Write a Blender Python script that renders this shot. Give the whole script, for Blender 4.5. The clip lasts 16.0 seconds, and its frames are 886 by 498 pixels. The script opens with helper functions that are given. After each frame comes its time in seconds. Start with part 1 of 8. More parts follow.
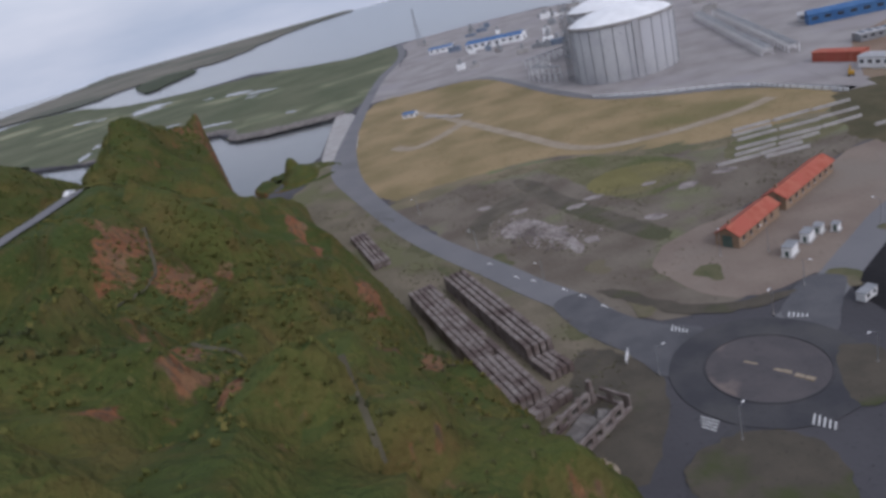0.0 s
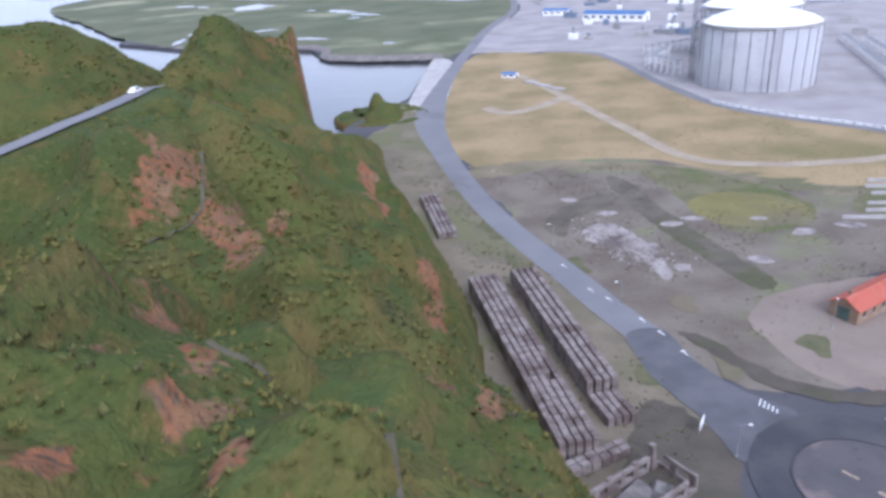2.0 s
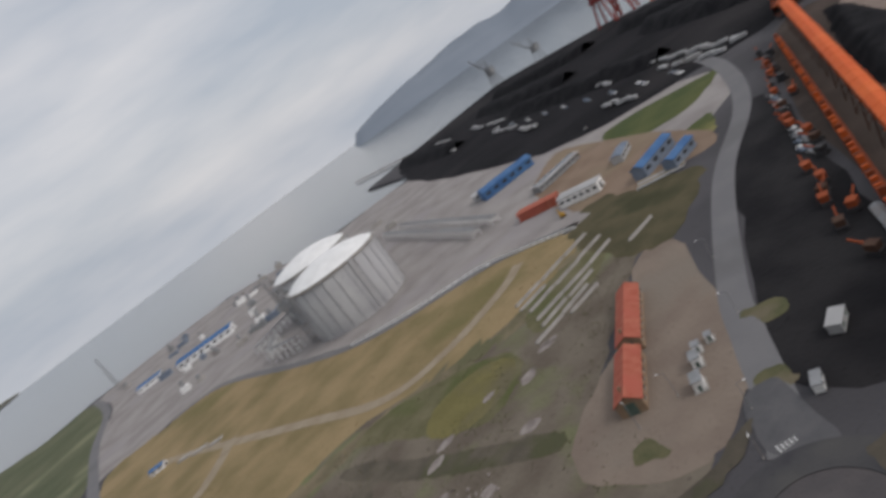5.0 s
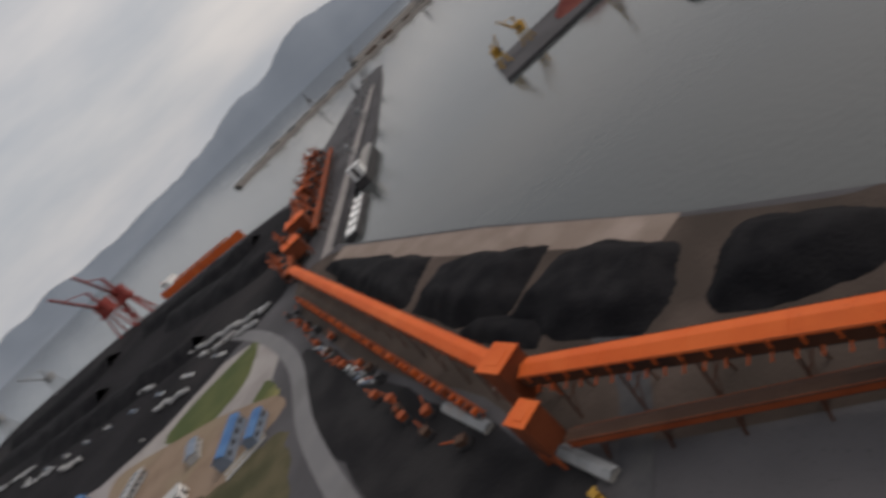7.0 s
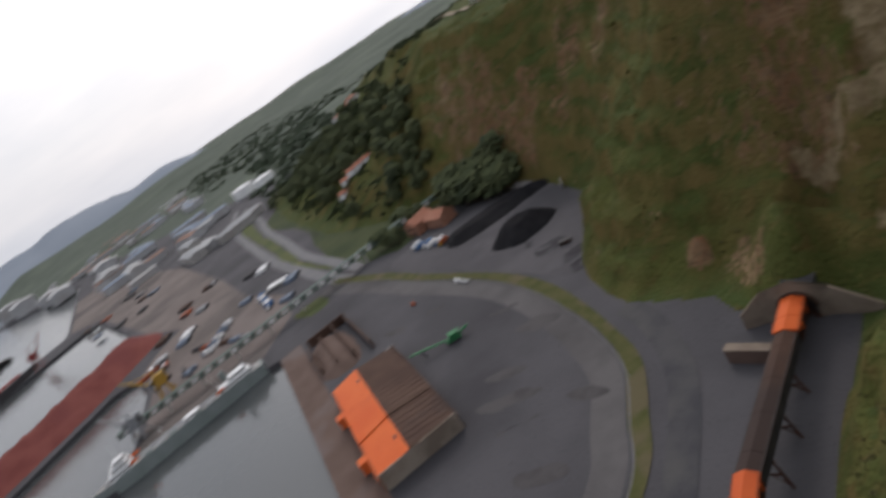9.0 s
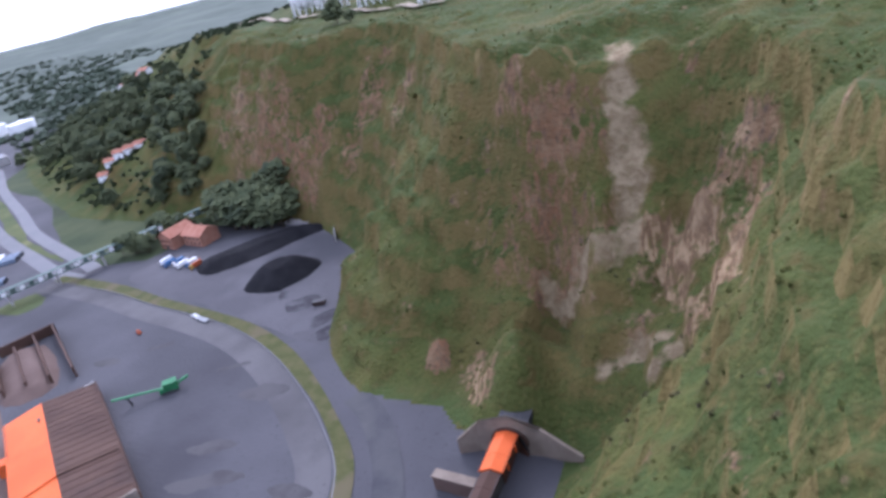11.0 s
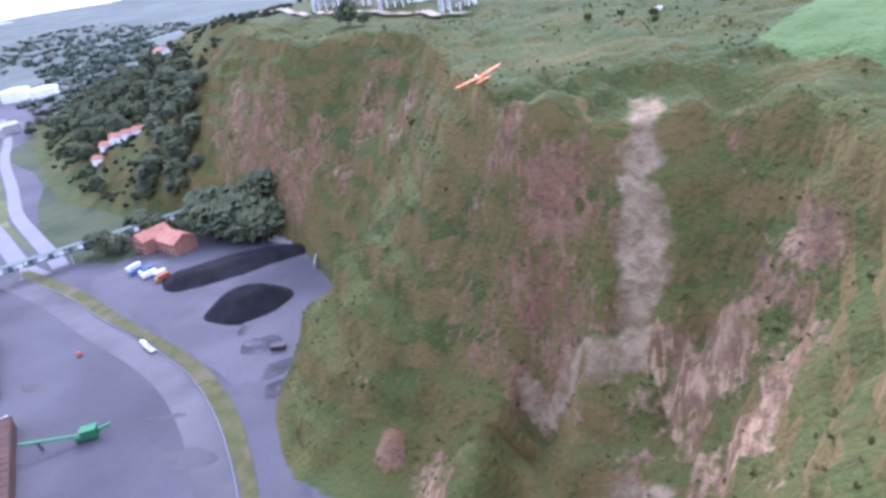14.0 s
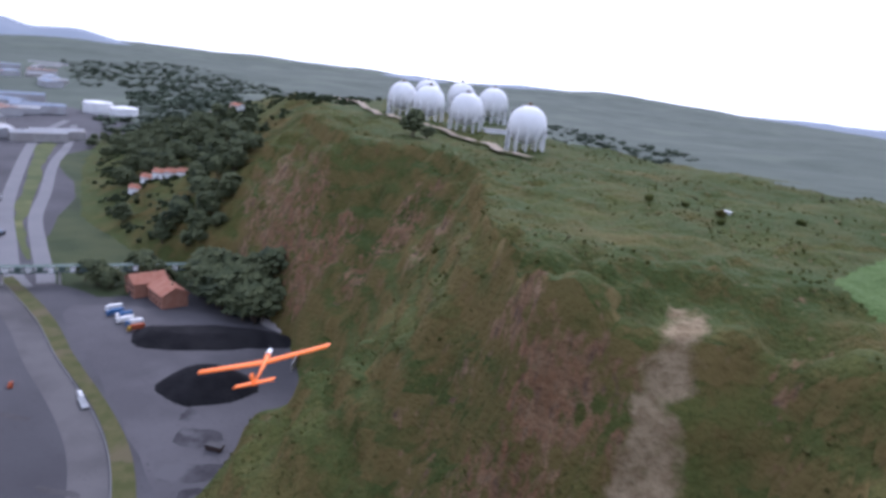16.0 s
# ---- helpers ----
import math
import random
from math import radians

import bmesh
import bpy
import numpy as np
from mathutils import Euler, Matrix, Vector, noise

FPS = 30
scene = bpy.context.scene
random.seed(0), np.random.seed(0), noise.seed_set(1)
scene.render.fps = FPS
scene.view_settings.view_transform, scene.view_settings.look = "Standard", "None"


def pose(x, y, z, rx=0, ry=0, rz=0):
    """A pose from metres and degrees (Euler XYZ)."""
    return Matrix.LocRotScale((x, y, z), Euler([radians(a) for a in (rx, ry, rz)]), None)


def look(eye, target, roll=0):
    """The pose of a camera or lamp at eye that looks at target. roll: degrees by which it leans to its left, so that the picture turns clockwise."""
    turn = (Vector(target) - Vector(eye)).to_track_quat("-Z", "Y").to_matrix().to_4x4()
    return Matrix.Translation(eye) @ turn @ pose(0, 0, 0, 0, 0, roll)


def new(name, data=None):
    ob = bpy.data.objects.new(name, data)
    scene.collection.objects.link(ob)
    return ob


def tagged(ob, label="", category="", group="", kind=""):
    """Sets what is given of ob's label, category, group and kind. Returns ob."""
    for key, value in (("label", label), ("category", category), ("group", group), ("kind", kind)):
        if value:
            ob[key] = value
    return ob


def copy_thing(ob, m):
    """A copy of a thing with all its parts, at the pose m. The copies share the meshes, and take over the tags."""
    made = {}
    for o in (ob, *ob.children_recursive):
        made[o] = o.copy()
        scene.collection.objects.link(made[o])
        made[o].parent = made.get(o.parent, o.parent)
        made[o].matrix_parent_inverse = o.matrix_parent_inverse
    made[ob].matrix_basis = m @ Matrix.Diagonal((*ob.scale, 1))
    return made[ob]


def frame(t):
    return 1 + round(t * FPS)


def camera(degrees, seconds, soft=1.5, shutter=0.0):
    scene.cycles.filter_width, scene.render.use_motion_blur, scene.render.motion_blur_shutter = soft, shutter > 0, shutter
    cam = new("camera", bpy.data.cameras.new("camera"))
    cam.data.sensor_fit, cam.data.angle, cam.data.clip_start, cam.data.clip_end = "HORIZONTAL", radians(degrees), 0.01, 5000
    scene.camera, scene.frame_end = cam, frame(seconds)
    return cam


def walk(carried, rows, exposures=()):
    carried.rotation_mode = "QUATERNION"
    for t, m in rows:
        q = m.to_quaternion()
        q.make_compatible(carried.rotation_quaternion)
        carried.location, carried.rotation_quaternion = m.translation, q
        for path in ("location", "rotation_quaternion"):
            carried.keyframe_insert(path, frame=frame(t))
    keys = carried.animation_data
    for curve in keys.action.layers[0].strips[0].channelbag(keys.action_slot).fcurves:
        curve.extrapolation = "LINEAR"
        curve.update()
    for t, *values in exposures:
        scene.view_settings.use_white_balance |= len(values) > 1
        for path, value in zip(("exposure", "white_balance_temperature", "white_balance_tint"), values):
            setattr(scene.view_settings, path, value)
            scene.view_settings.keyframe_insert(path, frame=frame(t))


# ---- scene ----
LENS = 65.88
PATH = [
    (0, pose(0.30, 5.88, 114.76, 67.50, 14.47, -7.35)),
    (0.5, pose(-0.59, 11.88, 114.70, 66.11, 10.18, -5.35)),
    (1, pose(-1.46, 19.24, 114.41, 66.51, 2.86, 2.74)),
    (1.5, pose(-2.41, 25.76, 114.95, 66.30, 3.14, 2.29)),
    (2, pose(-3.98, 32.70, 115.20, 65.20, 3.54, 2.54)),
    (2.5, pose(-5.76, 39.73, 115.75, 65.11, 8.92, 1.59)),
    (3, pose(-6.88, 46.35, 116.74, 65.88, 15.17, -4.41)),
    (3.5, pose(-7.99, 52.82, 118.11, 66.15, 22.16, -11.33)),
    (4, pose(-10.15, 58.52, 120.19, 69.50, 29.57, -21.74)),
    (4.2, pose(-10.32, 59.14, 120.53, 70.87, 31.46, -25.82)),
    (6.3, pose(-4.63, 85.69, 118.08, 75.50, 40.46, -65.93)),
    (6.5, pose(-4.37, 85.20, 118.42, 73.44, 41.77, -72.20)),
    (7, pose(-3.22, 81.64, 120.99, 64.33, 41.20, -92.50)),
    (7.5, pose(-2.10, 77.86, 123.40, 60.17, 36.23, -105.96)),
    (8, pose(-1.98, 72.29, 123.82, 58.90, 32.94, -121.46)),
    (8.5, pose(-0.59, 68.47, 124.25, 63.87, 28.50, -133.23)),
    (9, pose(-1.15, 66.00, 125.37, 68.28, 32.31, -147.45)),
    (9.5, pose(-3.14, 62.69, 127.31, 65.40, 30.20, -161.63)),
    (9.7, pose(-3.39, 62.15, 127.57, 64.95, 27.69, -163.55)),
    (11.8, pose(-5.76, 24.51, 132.37, 65.77, 9.49, -155.63)),
    (12, pose(-5.65, 23.52, 132.23, 66.70, 9.25, -155.65)),
    (12.5, pose(-4.89, 15.16, 131.70, 66.02, 9.02, -155.76)),
    (13, pose(-4.02, 7.12, 131.40, 65.38, 8.41, -155.50)),
    (13.5, pose(-3.23, -0.55, 130.81, 65.36, 8.54, -155.40)),
    (14, pose(-2.30, -9.05, 130.45, 65.36, 9.05, -154.95)),
    (14.5, pose(-0.84, -15.88, 129.88, 70.61, 9.20, -154.15)),
    (15, pose(0.50, -23.05, 129.70, 72.55, 8.18, -153.58)),
    (15.5, pose(1.71, -29.93, 129.45, 75.28, 2.20, -151.68)),
    (16, pose(3.41, -35.46, 129.49, 75.37, -6.25, -147.06)),
]
EXPOSURES = [(0.0, -0.73, 5700, 19), (0.5, -0.6, 5650, 19), (1.0, 0.07, 5350, 20), (2.0, 0.4, 5200, 22), (2.5, 0.42, 5200, 22), (3.0, 0.24, 5250, 22), (3.5, -0.11, 5650, 20), (4.2, -0.52, 6100, 15), (6.3, -1.0, 6650, 14),
             (7.0, -0.92, 6750, 15), (8.0, -0.6, 6450, 14), (8.5, -0.57, 6700, 16), (9.0, -0.6, 6350, 16), (9.7, -0.56, 5800, 16), (11.8, 1.28, 5080, 34), (13.0, 1.3, 5080, 35), (14.0, 1.32, 4920, 37), (14.5, 1.42, 5010, 35), (15.0, 0.7, 5110, 36), (15.5, 0.4, 5130, 28), (16.0, 0.18, 5300, 27)]

cam = camera(LENS, 16.0, soft=3.3, shutter=0.4)
walk(cam, PATH, EXPOSURES)

# ---------------------------------------------------------------- world, sun
SUN_AZ, SUN_EL = 152.0, 38.0        # compass degrees from +y turning to +x, and height
world = bpy.data.worlds.new("overcast_sky")
scene.world = world
world.use_nodes = True
wn, wl = world.node_tree.nodes, world.node_tree.links
wn.clear()
w_out, w_bg, w_sky = wn.new("ShaderNodeOutputWorld"), wn.new("ShaderNodeBackground"), wn.new("ShaderNodeTexSky")
w_sky.sky_type, w_sky.sun_disc = "NISHITA", False
w_sky.sun_elevation, w_sky.sun_rotation = radians(SUN_EL), radians(SUN_AZ)
w_sky.air_density, w_sky.dust_density = 1.4, 4.0
w_co, w_map, w_noise, w_ramp = wn.new("ShaderNodeTexCoord"), wn.new("ShaderNodeMapping"), wn.new("ShaderNodeTexNoise"), wn.new("ShaderNodeValToRGB")
w_map.inputs["Scale"].default_value = (1.2, 1.2, 5.0)
w_noise.inputs["Scale"].default_value, w_noise.inputs["Detail"].default_value = 1.8, 5.0
w_ramp.color_ramp.elements[0].position, w_ramp.color_ramp.elements[0].color = 0.35, (8.6, 9.6, 10.6, 1)
w_ramp.color_ramp.elements[1].position, w_ramp.color_ramp.elements[1].color = 0.68, (14.0, 14.0, 13.8, 1)
w_mix = wn.new("ShaderNodeMix")
w_mix.data_type = "RGBA"
w_mix.inputs["Factor"].default_value = 0.8
wl.new(w_co.outputs["Generated"], w_map.inputs["Vector"])
wl.new(w_map.outputs["Vector"], w_noise.inputs["Vector"])
wl.new(w_noise.outputs["Fac"], w_ramp.inputs["Fac"])
wl.new(w_sky.outputs["Color"], w_mix.inputs[6])
wl.new(w_ramp.outputs["Color"], w_mix.inputs[7])
# thin cloud brightening towards the hidden sun
w_dot, w_pow, w_add = wn.new("ShaderNodeVectorMath"), wn.new("ShaderNodeMath"), wn.new("ShaderNodeMix")
w_dot.operation, w_pow.operation = "DOT_PRODUCT", "POWER"
w_dot.inputs[1].default_value = (math.sin(radians(SUN_AZ)) * math.cos(radians(SUN_EL)), math.cos(radians(SUN_AZ)) * math.cos(radians(SUN_EL)), math.sin(radians(SUN_EL)))
w_pow.inputs[1].default_value = 5.0
w_pow.use_clamp = True
w_add.data_type, w_add.blend_type = "RGBA", "ADD"
w_add.inputs[7].default_value = (16.0, 15.2, 14.0, 1)
wl.new(w_co.outputs["Generated"], w_dot.inputs[0])
wl.new(w_dot.outputs["Value"], w_pow.inputs[0])
wl.new(w_pow.outputs[0], w_add.inputs["Factor"])
wl.new(w_mix.outputs[2], w_add.inputs[6])
wl.new(w_add.outputs[2], w_bg.inputs["Color"])
w_bg.inputs["Strength"].default_value = 0.1
wl.new(w_bg.outputs["Background"], w_out.inputs["Surface"])
sun = new("sun", bpy.data.lights.new("sun", "SUN"))
sun.data.energy, sun.data.angle, sun.data.color = 1.3, radians(14), (1.0, 0.95, 0.88)
_a, _e = radians(SUN_AZ), radians(SUN_EL)
sun.matrix_world = look((math.sin(_a) * math.cos(_e) * 500, math.cos(_a) * math.cos(_e) * 500, math.sin(_e) * 500), (0, 0, 0))

# ---------------------------------------------------------------- materials
def mat(name, a, b, scale=1.0, fine=8.0, rough=0.8, metal=0.0, bump=0.3, c=None, spots=0.55, spec=0.14):
    """Two base colours mixed by coarse noise, broken by fine grain; c comes in as stains. Scales are per metre."""
    m = bpy.data.materials.new(name)
    m.use_nodes = True
    n, l = m.node_tree.nodes, m.node_tree.links
    p = n["Principled BSDF"]
    g = n.new("ShaderNodeNewGeometry")
    def noise_at(s, detail=4.0):
        t = n.new("ShaderNodeTexNoise")
        t.inputs["Scale"].default_value, t.inputs["Detail"].default_value = s, detail
        l.new(g.outputs["Position"], t.inputs["Vector"])
        return t.outputs["Fac"]
    def ramp(sock, lo, hi):
        r = n.new("ShaderNodeMapRange")
        r.inputs["From Min"].default_value, r.inputs["From Max"].default_value = lo, hi
        l.new(sock, r.inputs["Value"])
        return r.outputs["Result"]
    def mix(f, x, y):
        k = n.new("ShaderNodeMix")
        k.data_type = "RGBA"
        l.new(f, k.inputs["Factor"])
        for sock, v in ((k.inputs[6], x), (k.inputs[7], y)):
            if isinstance(v, tuple):
                sock.default_value = (*v, 1)
            else:
                l.new(v, sock)
        return k.outputs[2]
    col = mix(ramp(noise_at(scale), 0.38, 0.62), a, b)
    fine_n = noise_at(fine, 3.0)
    dark = tuple(v * 0.62 for v in a)
    col = mix(ramp(fine_n, 0.62, 0.8), col, dark)
    if c:
        col = mix(ramp(noise_at(scale * 0.37, 6.0), spots, spots + 0.1), col, c)
    l.new(col, p.inputs["Base Color"])
    p.inputs["Roughness"].default_value, p.inputs["Metallic"].default_value = rough, metal
    p.inputs["Specular IOR Level"].default_value = spec
    if bump:
        bn = n.new("ShaderNodeBump")
        bn.inputs["Strength"].default_value, bn.inputs["Distance"].default_value = bump, 0.6 / fine
        l.new(fine_n, bn.inputs["Height"])
        l.new(bn.outputs["Normal"], p.inputs["Normal"])
    return m


M_ASPHALT = mat("asphalt", (0.05, 0.05, 0.055), (0.07, 0.068, 0.07), 0.08, 1.5, 0.85, c=(0.08, 0.078, 0.076))
M_ROAD = mat("road_asphalt", (0.152, 0.15, 0.155), (0.168, 0.165, 0.168), 0.05, 2.0, 0.85, c=(0.138, 0.136, 0.138))
M_COALYARD = mat("coal_dusted_ground", (0.062, 0.06, 0.064), (0.081, 0.078, 0.083), 0.02, 0.7, 0.9, c=(0.05, 0.048, 0.052), spots=0.56)
M_QUAY = mat("quay_concrete", (0.1, 0.066, 0.053), (0.126, 0.086, 0.07), 0.06, 0.9, 0.85, c=(0.14, 0.11, 0.10))
M_DIRT = mat("bare_dirt", (0.116, 0.0957, 0.0754), (0.162, 0.139, 0.11), 0.04, 0.5, 0.95, c=(0.15, 0.16, 0.08))
M_SAND = mat("sandy_track", (0.26, 0.211, 0.149), (0.31, 0.26, 0.192), 0.08, 0.7, 0.95)
M_DRYGRASS = mat("dry_grass", (0.19, 0.15, 0.075), (0.28, 0.21, 0.115), 0.022, 0.4, 0.95, c=(0.155, 0.135, 0.06), spots=0.58)
M_GRASS = mat("green_grass", (0.0612, 0.0792, 0.0302), (0.09, 0.101, 0.0396), 0.03, 0.5, 0.95, c=(0.21, 0.19, 0.08), spots=0.58)
M_FLATS = mat("marsh_grass", (0.084, 0.097, 0.055), (0.118, 0.122, 0.074), 0.012, 0.2, 0.95, c=(0.24, 0.24, 0.15), spots=0.55)
M_GRAVEL = mat("pale_gravel", (0.231, 0.211, 0.204), (0.299, 0.279, 0.265), 0.03, 0.5, 0.95, c=(0.27, 0.25, 0.25))
M_CONC = mat("weathered_concrete", (0.302, 0.288, 0.274), (0.374, 0.36, 0.338), 0.15, 1.6, 0.9, c=(0.30, 0.28, 0.26))
M_BLOCK = mat("rusty_block_concrete", (0.15, 0.122, 0.11), (0.23, 0.2, 0.182), 0.35, 2.0, 0.9, c=(0.11, 0.084, 0.075), spots=0.5)
M_TANK = mat("tank_concrete", (0.331, 0.331, 0.338), (0.396, 0.396, 0.396), 0.05, 0.7, 0.85, c=(0.36, 0.36, 0.37))
M_WHITE = mat("white_paint", (0.78, 0.78, 0.77), (0.7, 0.7, 0.69), 0.1, 1.0, 0.5, bump=0.05)
M_GREY = mat("grey_steel", (0.204, 0.211, 0.218), (0.258, 0.265, 0.272), 0.2, 1.5, 0.5, bump=0.1, c=(0.22, 0.20, 0.19))
M_DARK = mat("dark_steel", (0.035, 0.035, 0.0385), (0.063, 0.0595, 0.0595), 0.3, 2.0, 0.6, bump=0.1)
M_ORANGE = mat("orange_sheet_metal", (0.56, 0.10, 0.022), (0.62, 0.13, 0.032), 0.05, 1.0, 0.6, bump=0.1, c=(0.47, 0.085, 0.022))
# M_ORANGE darkened by colour, for dim walls and picture edges
M_ORANGE_DIM = mat("dimmed_orange_sheet", (0.25, 0.055, 0.02), (0.31, 0.075, 0.028), 0.12, 1.0, 0.65, bump=0.1, c=(0.2, 0.05, 0.022))
# dimness of the gallery sides below the roof, put into the colour
M_DARKCLAD = mat("dim_gallery_red", (0.055, 0.022, 0.014), (0.075, 0.03, 0.018), 0.12, 1.0, 0.7, bump=0.1, c=(0.04, 0.02, 0.015))
M_DULLWHITE = mat("weathered_white", (0.34, 0.34, 0.34), (0.42, 0.42, 0.42), 0.05, 0.6, 0.7, bump=0.05, c=(0.33, 0.32, 0.31))
M_REDROOF = mat("red_roof_tiles", (0.32, 0.0884, 0.0578), (0.374, 0.122, 0.0816), 0.3, 2.5, 0.85, c=(0.36, 0.10, 0.07))
M_TERRA = mat("terracotta_tiles", (0.306, 0.129, 0.0816), (0.36, 0.17, 0.116), 0.3, 2.5, 0.85, c=(0.34, 0.15, 0.10))
M_WALLOCHRE = mat("ochre_wall", (0.245, 0.17, 0.116), (0.292, 0.211, 0.143), 0.4, 2.5, 0.9)
M_BROWNROOF = mat("rusted_brown_roof", (0.066, 0.038, 0.028), (0.09, 0.053, 0.038), 0.06, 1.0, 0.8, bump=0.15, c=(0.045, 0.031, 0.027))
M_BLUE = mat("blue_sheet_metal", (0.0476, 0.116, 0.258), (0.068, 0.15, 0.299), 0.1, 1.5, 0.55, bump=0.1)
M_BLUEGREY = mat("blue_grey_roof", (0.136, 0.17, 0.224), (0.184, 0.218, 0.272), 0.1, 1.5, 0.6, bump=0.1)
M_YELLOW = mat("yellow_paint", (0.354, 0.204, 0.034), (0.394, 0.238, 0.0476), 0.3, 2.0, 0.55, bump=0.05)
M_GREENP = mat("green_machine_paint", (0.03, 0.15, 0.06), (0.045, 0.19, 0.08), 0.3, 2.0, 0.5, bump=0.05)
M_GREENSTEEL = mat("green_grey_steel", (0.068, 0.102, 0.0884), (0.102, 0.136, 0.116), 0.3, 2.0, 0.6, bump=0.05)
M_REDHULL = mat("red_hull_paint", (0.204, 0.034, 0.0306), (0.245, 0.0544, 0.0442), 0.1, 1.5, 0.6, bump=0.05)
M_ORE = mat("red_ore", (0.15, 0.0442, 0.0374), (0.19, 0.0612, 0.051), 0.06, 0.6, 0.95, c=(0.16, 0.05, 0.045))
M_COAL = mat("coal", (0.009, 0.009, 0.0105), (0.017, 0.0165, 0.018), 0.1, 0.8, 0.8, bump=0.6, spec=0.05)
M_RIPRAP = mat("riprap_rock", (0.136, 0.122, 0.112), (0.204, 0.187, 0.17), 0.3, 0.6, 0.95, bump=0.8, c=(0.13, 0.12, 0.11))
M_GLASS = mat("dark_window_glass", (0.03, 0.035, 0.04), (0.05, 0.055, 0.06), 0.3, 2.0, 0.15, bump=0.0, spec=0.6)
M_MARK = mat("road_marking", (0.578, 0.578, 0.561), (0.493, 0.493, 0.476), 0.5, 3.0, 0.8, bump=0.05)
M_PLANE = mat("orange_film_covering", (0.95, 0.2, 0.03), (0.95, 0.24, 0.05), 0.5, 5.0, 0.35, bump=0.0)
# leaf colour includes a lift that paints haze over the trees
M_LEAF = mat("dark_foliage", (0.062, 0.076, 0.038), (0.094, 0.106, 0.05), 0.2, 1.2, 0.9, bump=0.6, c=(0.044, 0.056, 0.032))
M_SHRUB = mat("gorse_shrub", (0.078, 0.092, 0.024), (0.11, 0.114, 0.032), 0.15, 1.0, 0.9, bump=0.0, c=(0.1, 0.085, 0.026))
M_TUFT = mat("rough_grass_tufts", (0.088, 0.098, 0.027), (0.118, 0.118, 0.036), 0.08, 0.6, 0.95, bump=0.0, c=(0.09, 0.078, 0.048))
M_BARK = mat("bark", (0.068, 0.051, 0.0374), (0.0952, 0.0748, 0.0544), 1.0, 4.0, 0.95)
# green of the far country, paled a little to paint in aerial haze
M_HILLFAR = mat("hazed_wooded_hills", (0.072, 0.088, 0.068), (0.086, 0.102, 0.08), 0.012, 0.05, 1.0, bump=0.0, c=(0.096, 0.114, 0.086))
# blue-grey stands for the air between: haze painted as base colour
M_MOUNT = mat("hazed_far_mountains", (0.19, 0.22, 0.26), (0.22, 0.25, 0.29), 0.002, 0.0012, 1.0, bump=0.0)


def water_material():
    m = bpy.data.materials.new("harbour_water")
    m.use_nodes = True
    n, l = m.node_tree.nodes, m.node_tree.links
    p = n["Principled BSDF"]
    p.inputs["Base Color"].default_value = (0.06, 0.065, 0.065, 1)
    p.inputs["Roughness"].default_value = 0.12
    g, t1, t2, ad, b = (n.new("ShaderNodeNewGeometry"), n.new("ShaderNodeTexNoise"), n.new("ShaderNodeTexNoise"),
                        n.new("ShaderNodeMath"), n.new("ShaderNodeBump"))
    for t, s in ((t1, 0.25), (t2, 0.03)):
        t.inputs["Scale"].default_value, t.inputs["Detail"].default_value = s, 4.0
        l.new(g.outputs["Position"], t.inputs["Vector"])
    l.new(t1.outputs["Fac"], ad.inputs[0])
    l.new(t2.outputs["Fac"], ad.inputs[1])
    l.new(ad.outputs[0], b.inputs["Height"])
    b.inputs["Strength"].default_value, b.inputs["Distance"].default_value = 0.16, 1.0
    l.new(b.outputs["Normal"], p.inputs["Normal"])
    return m


M_WATER = water_material()


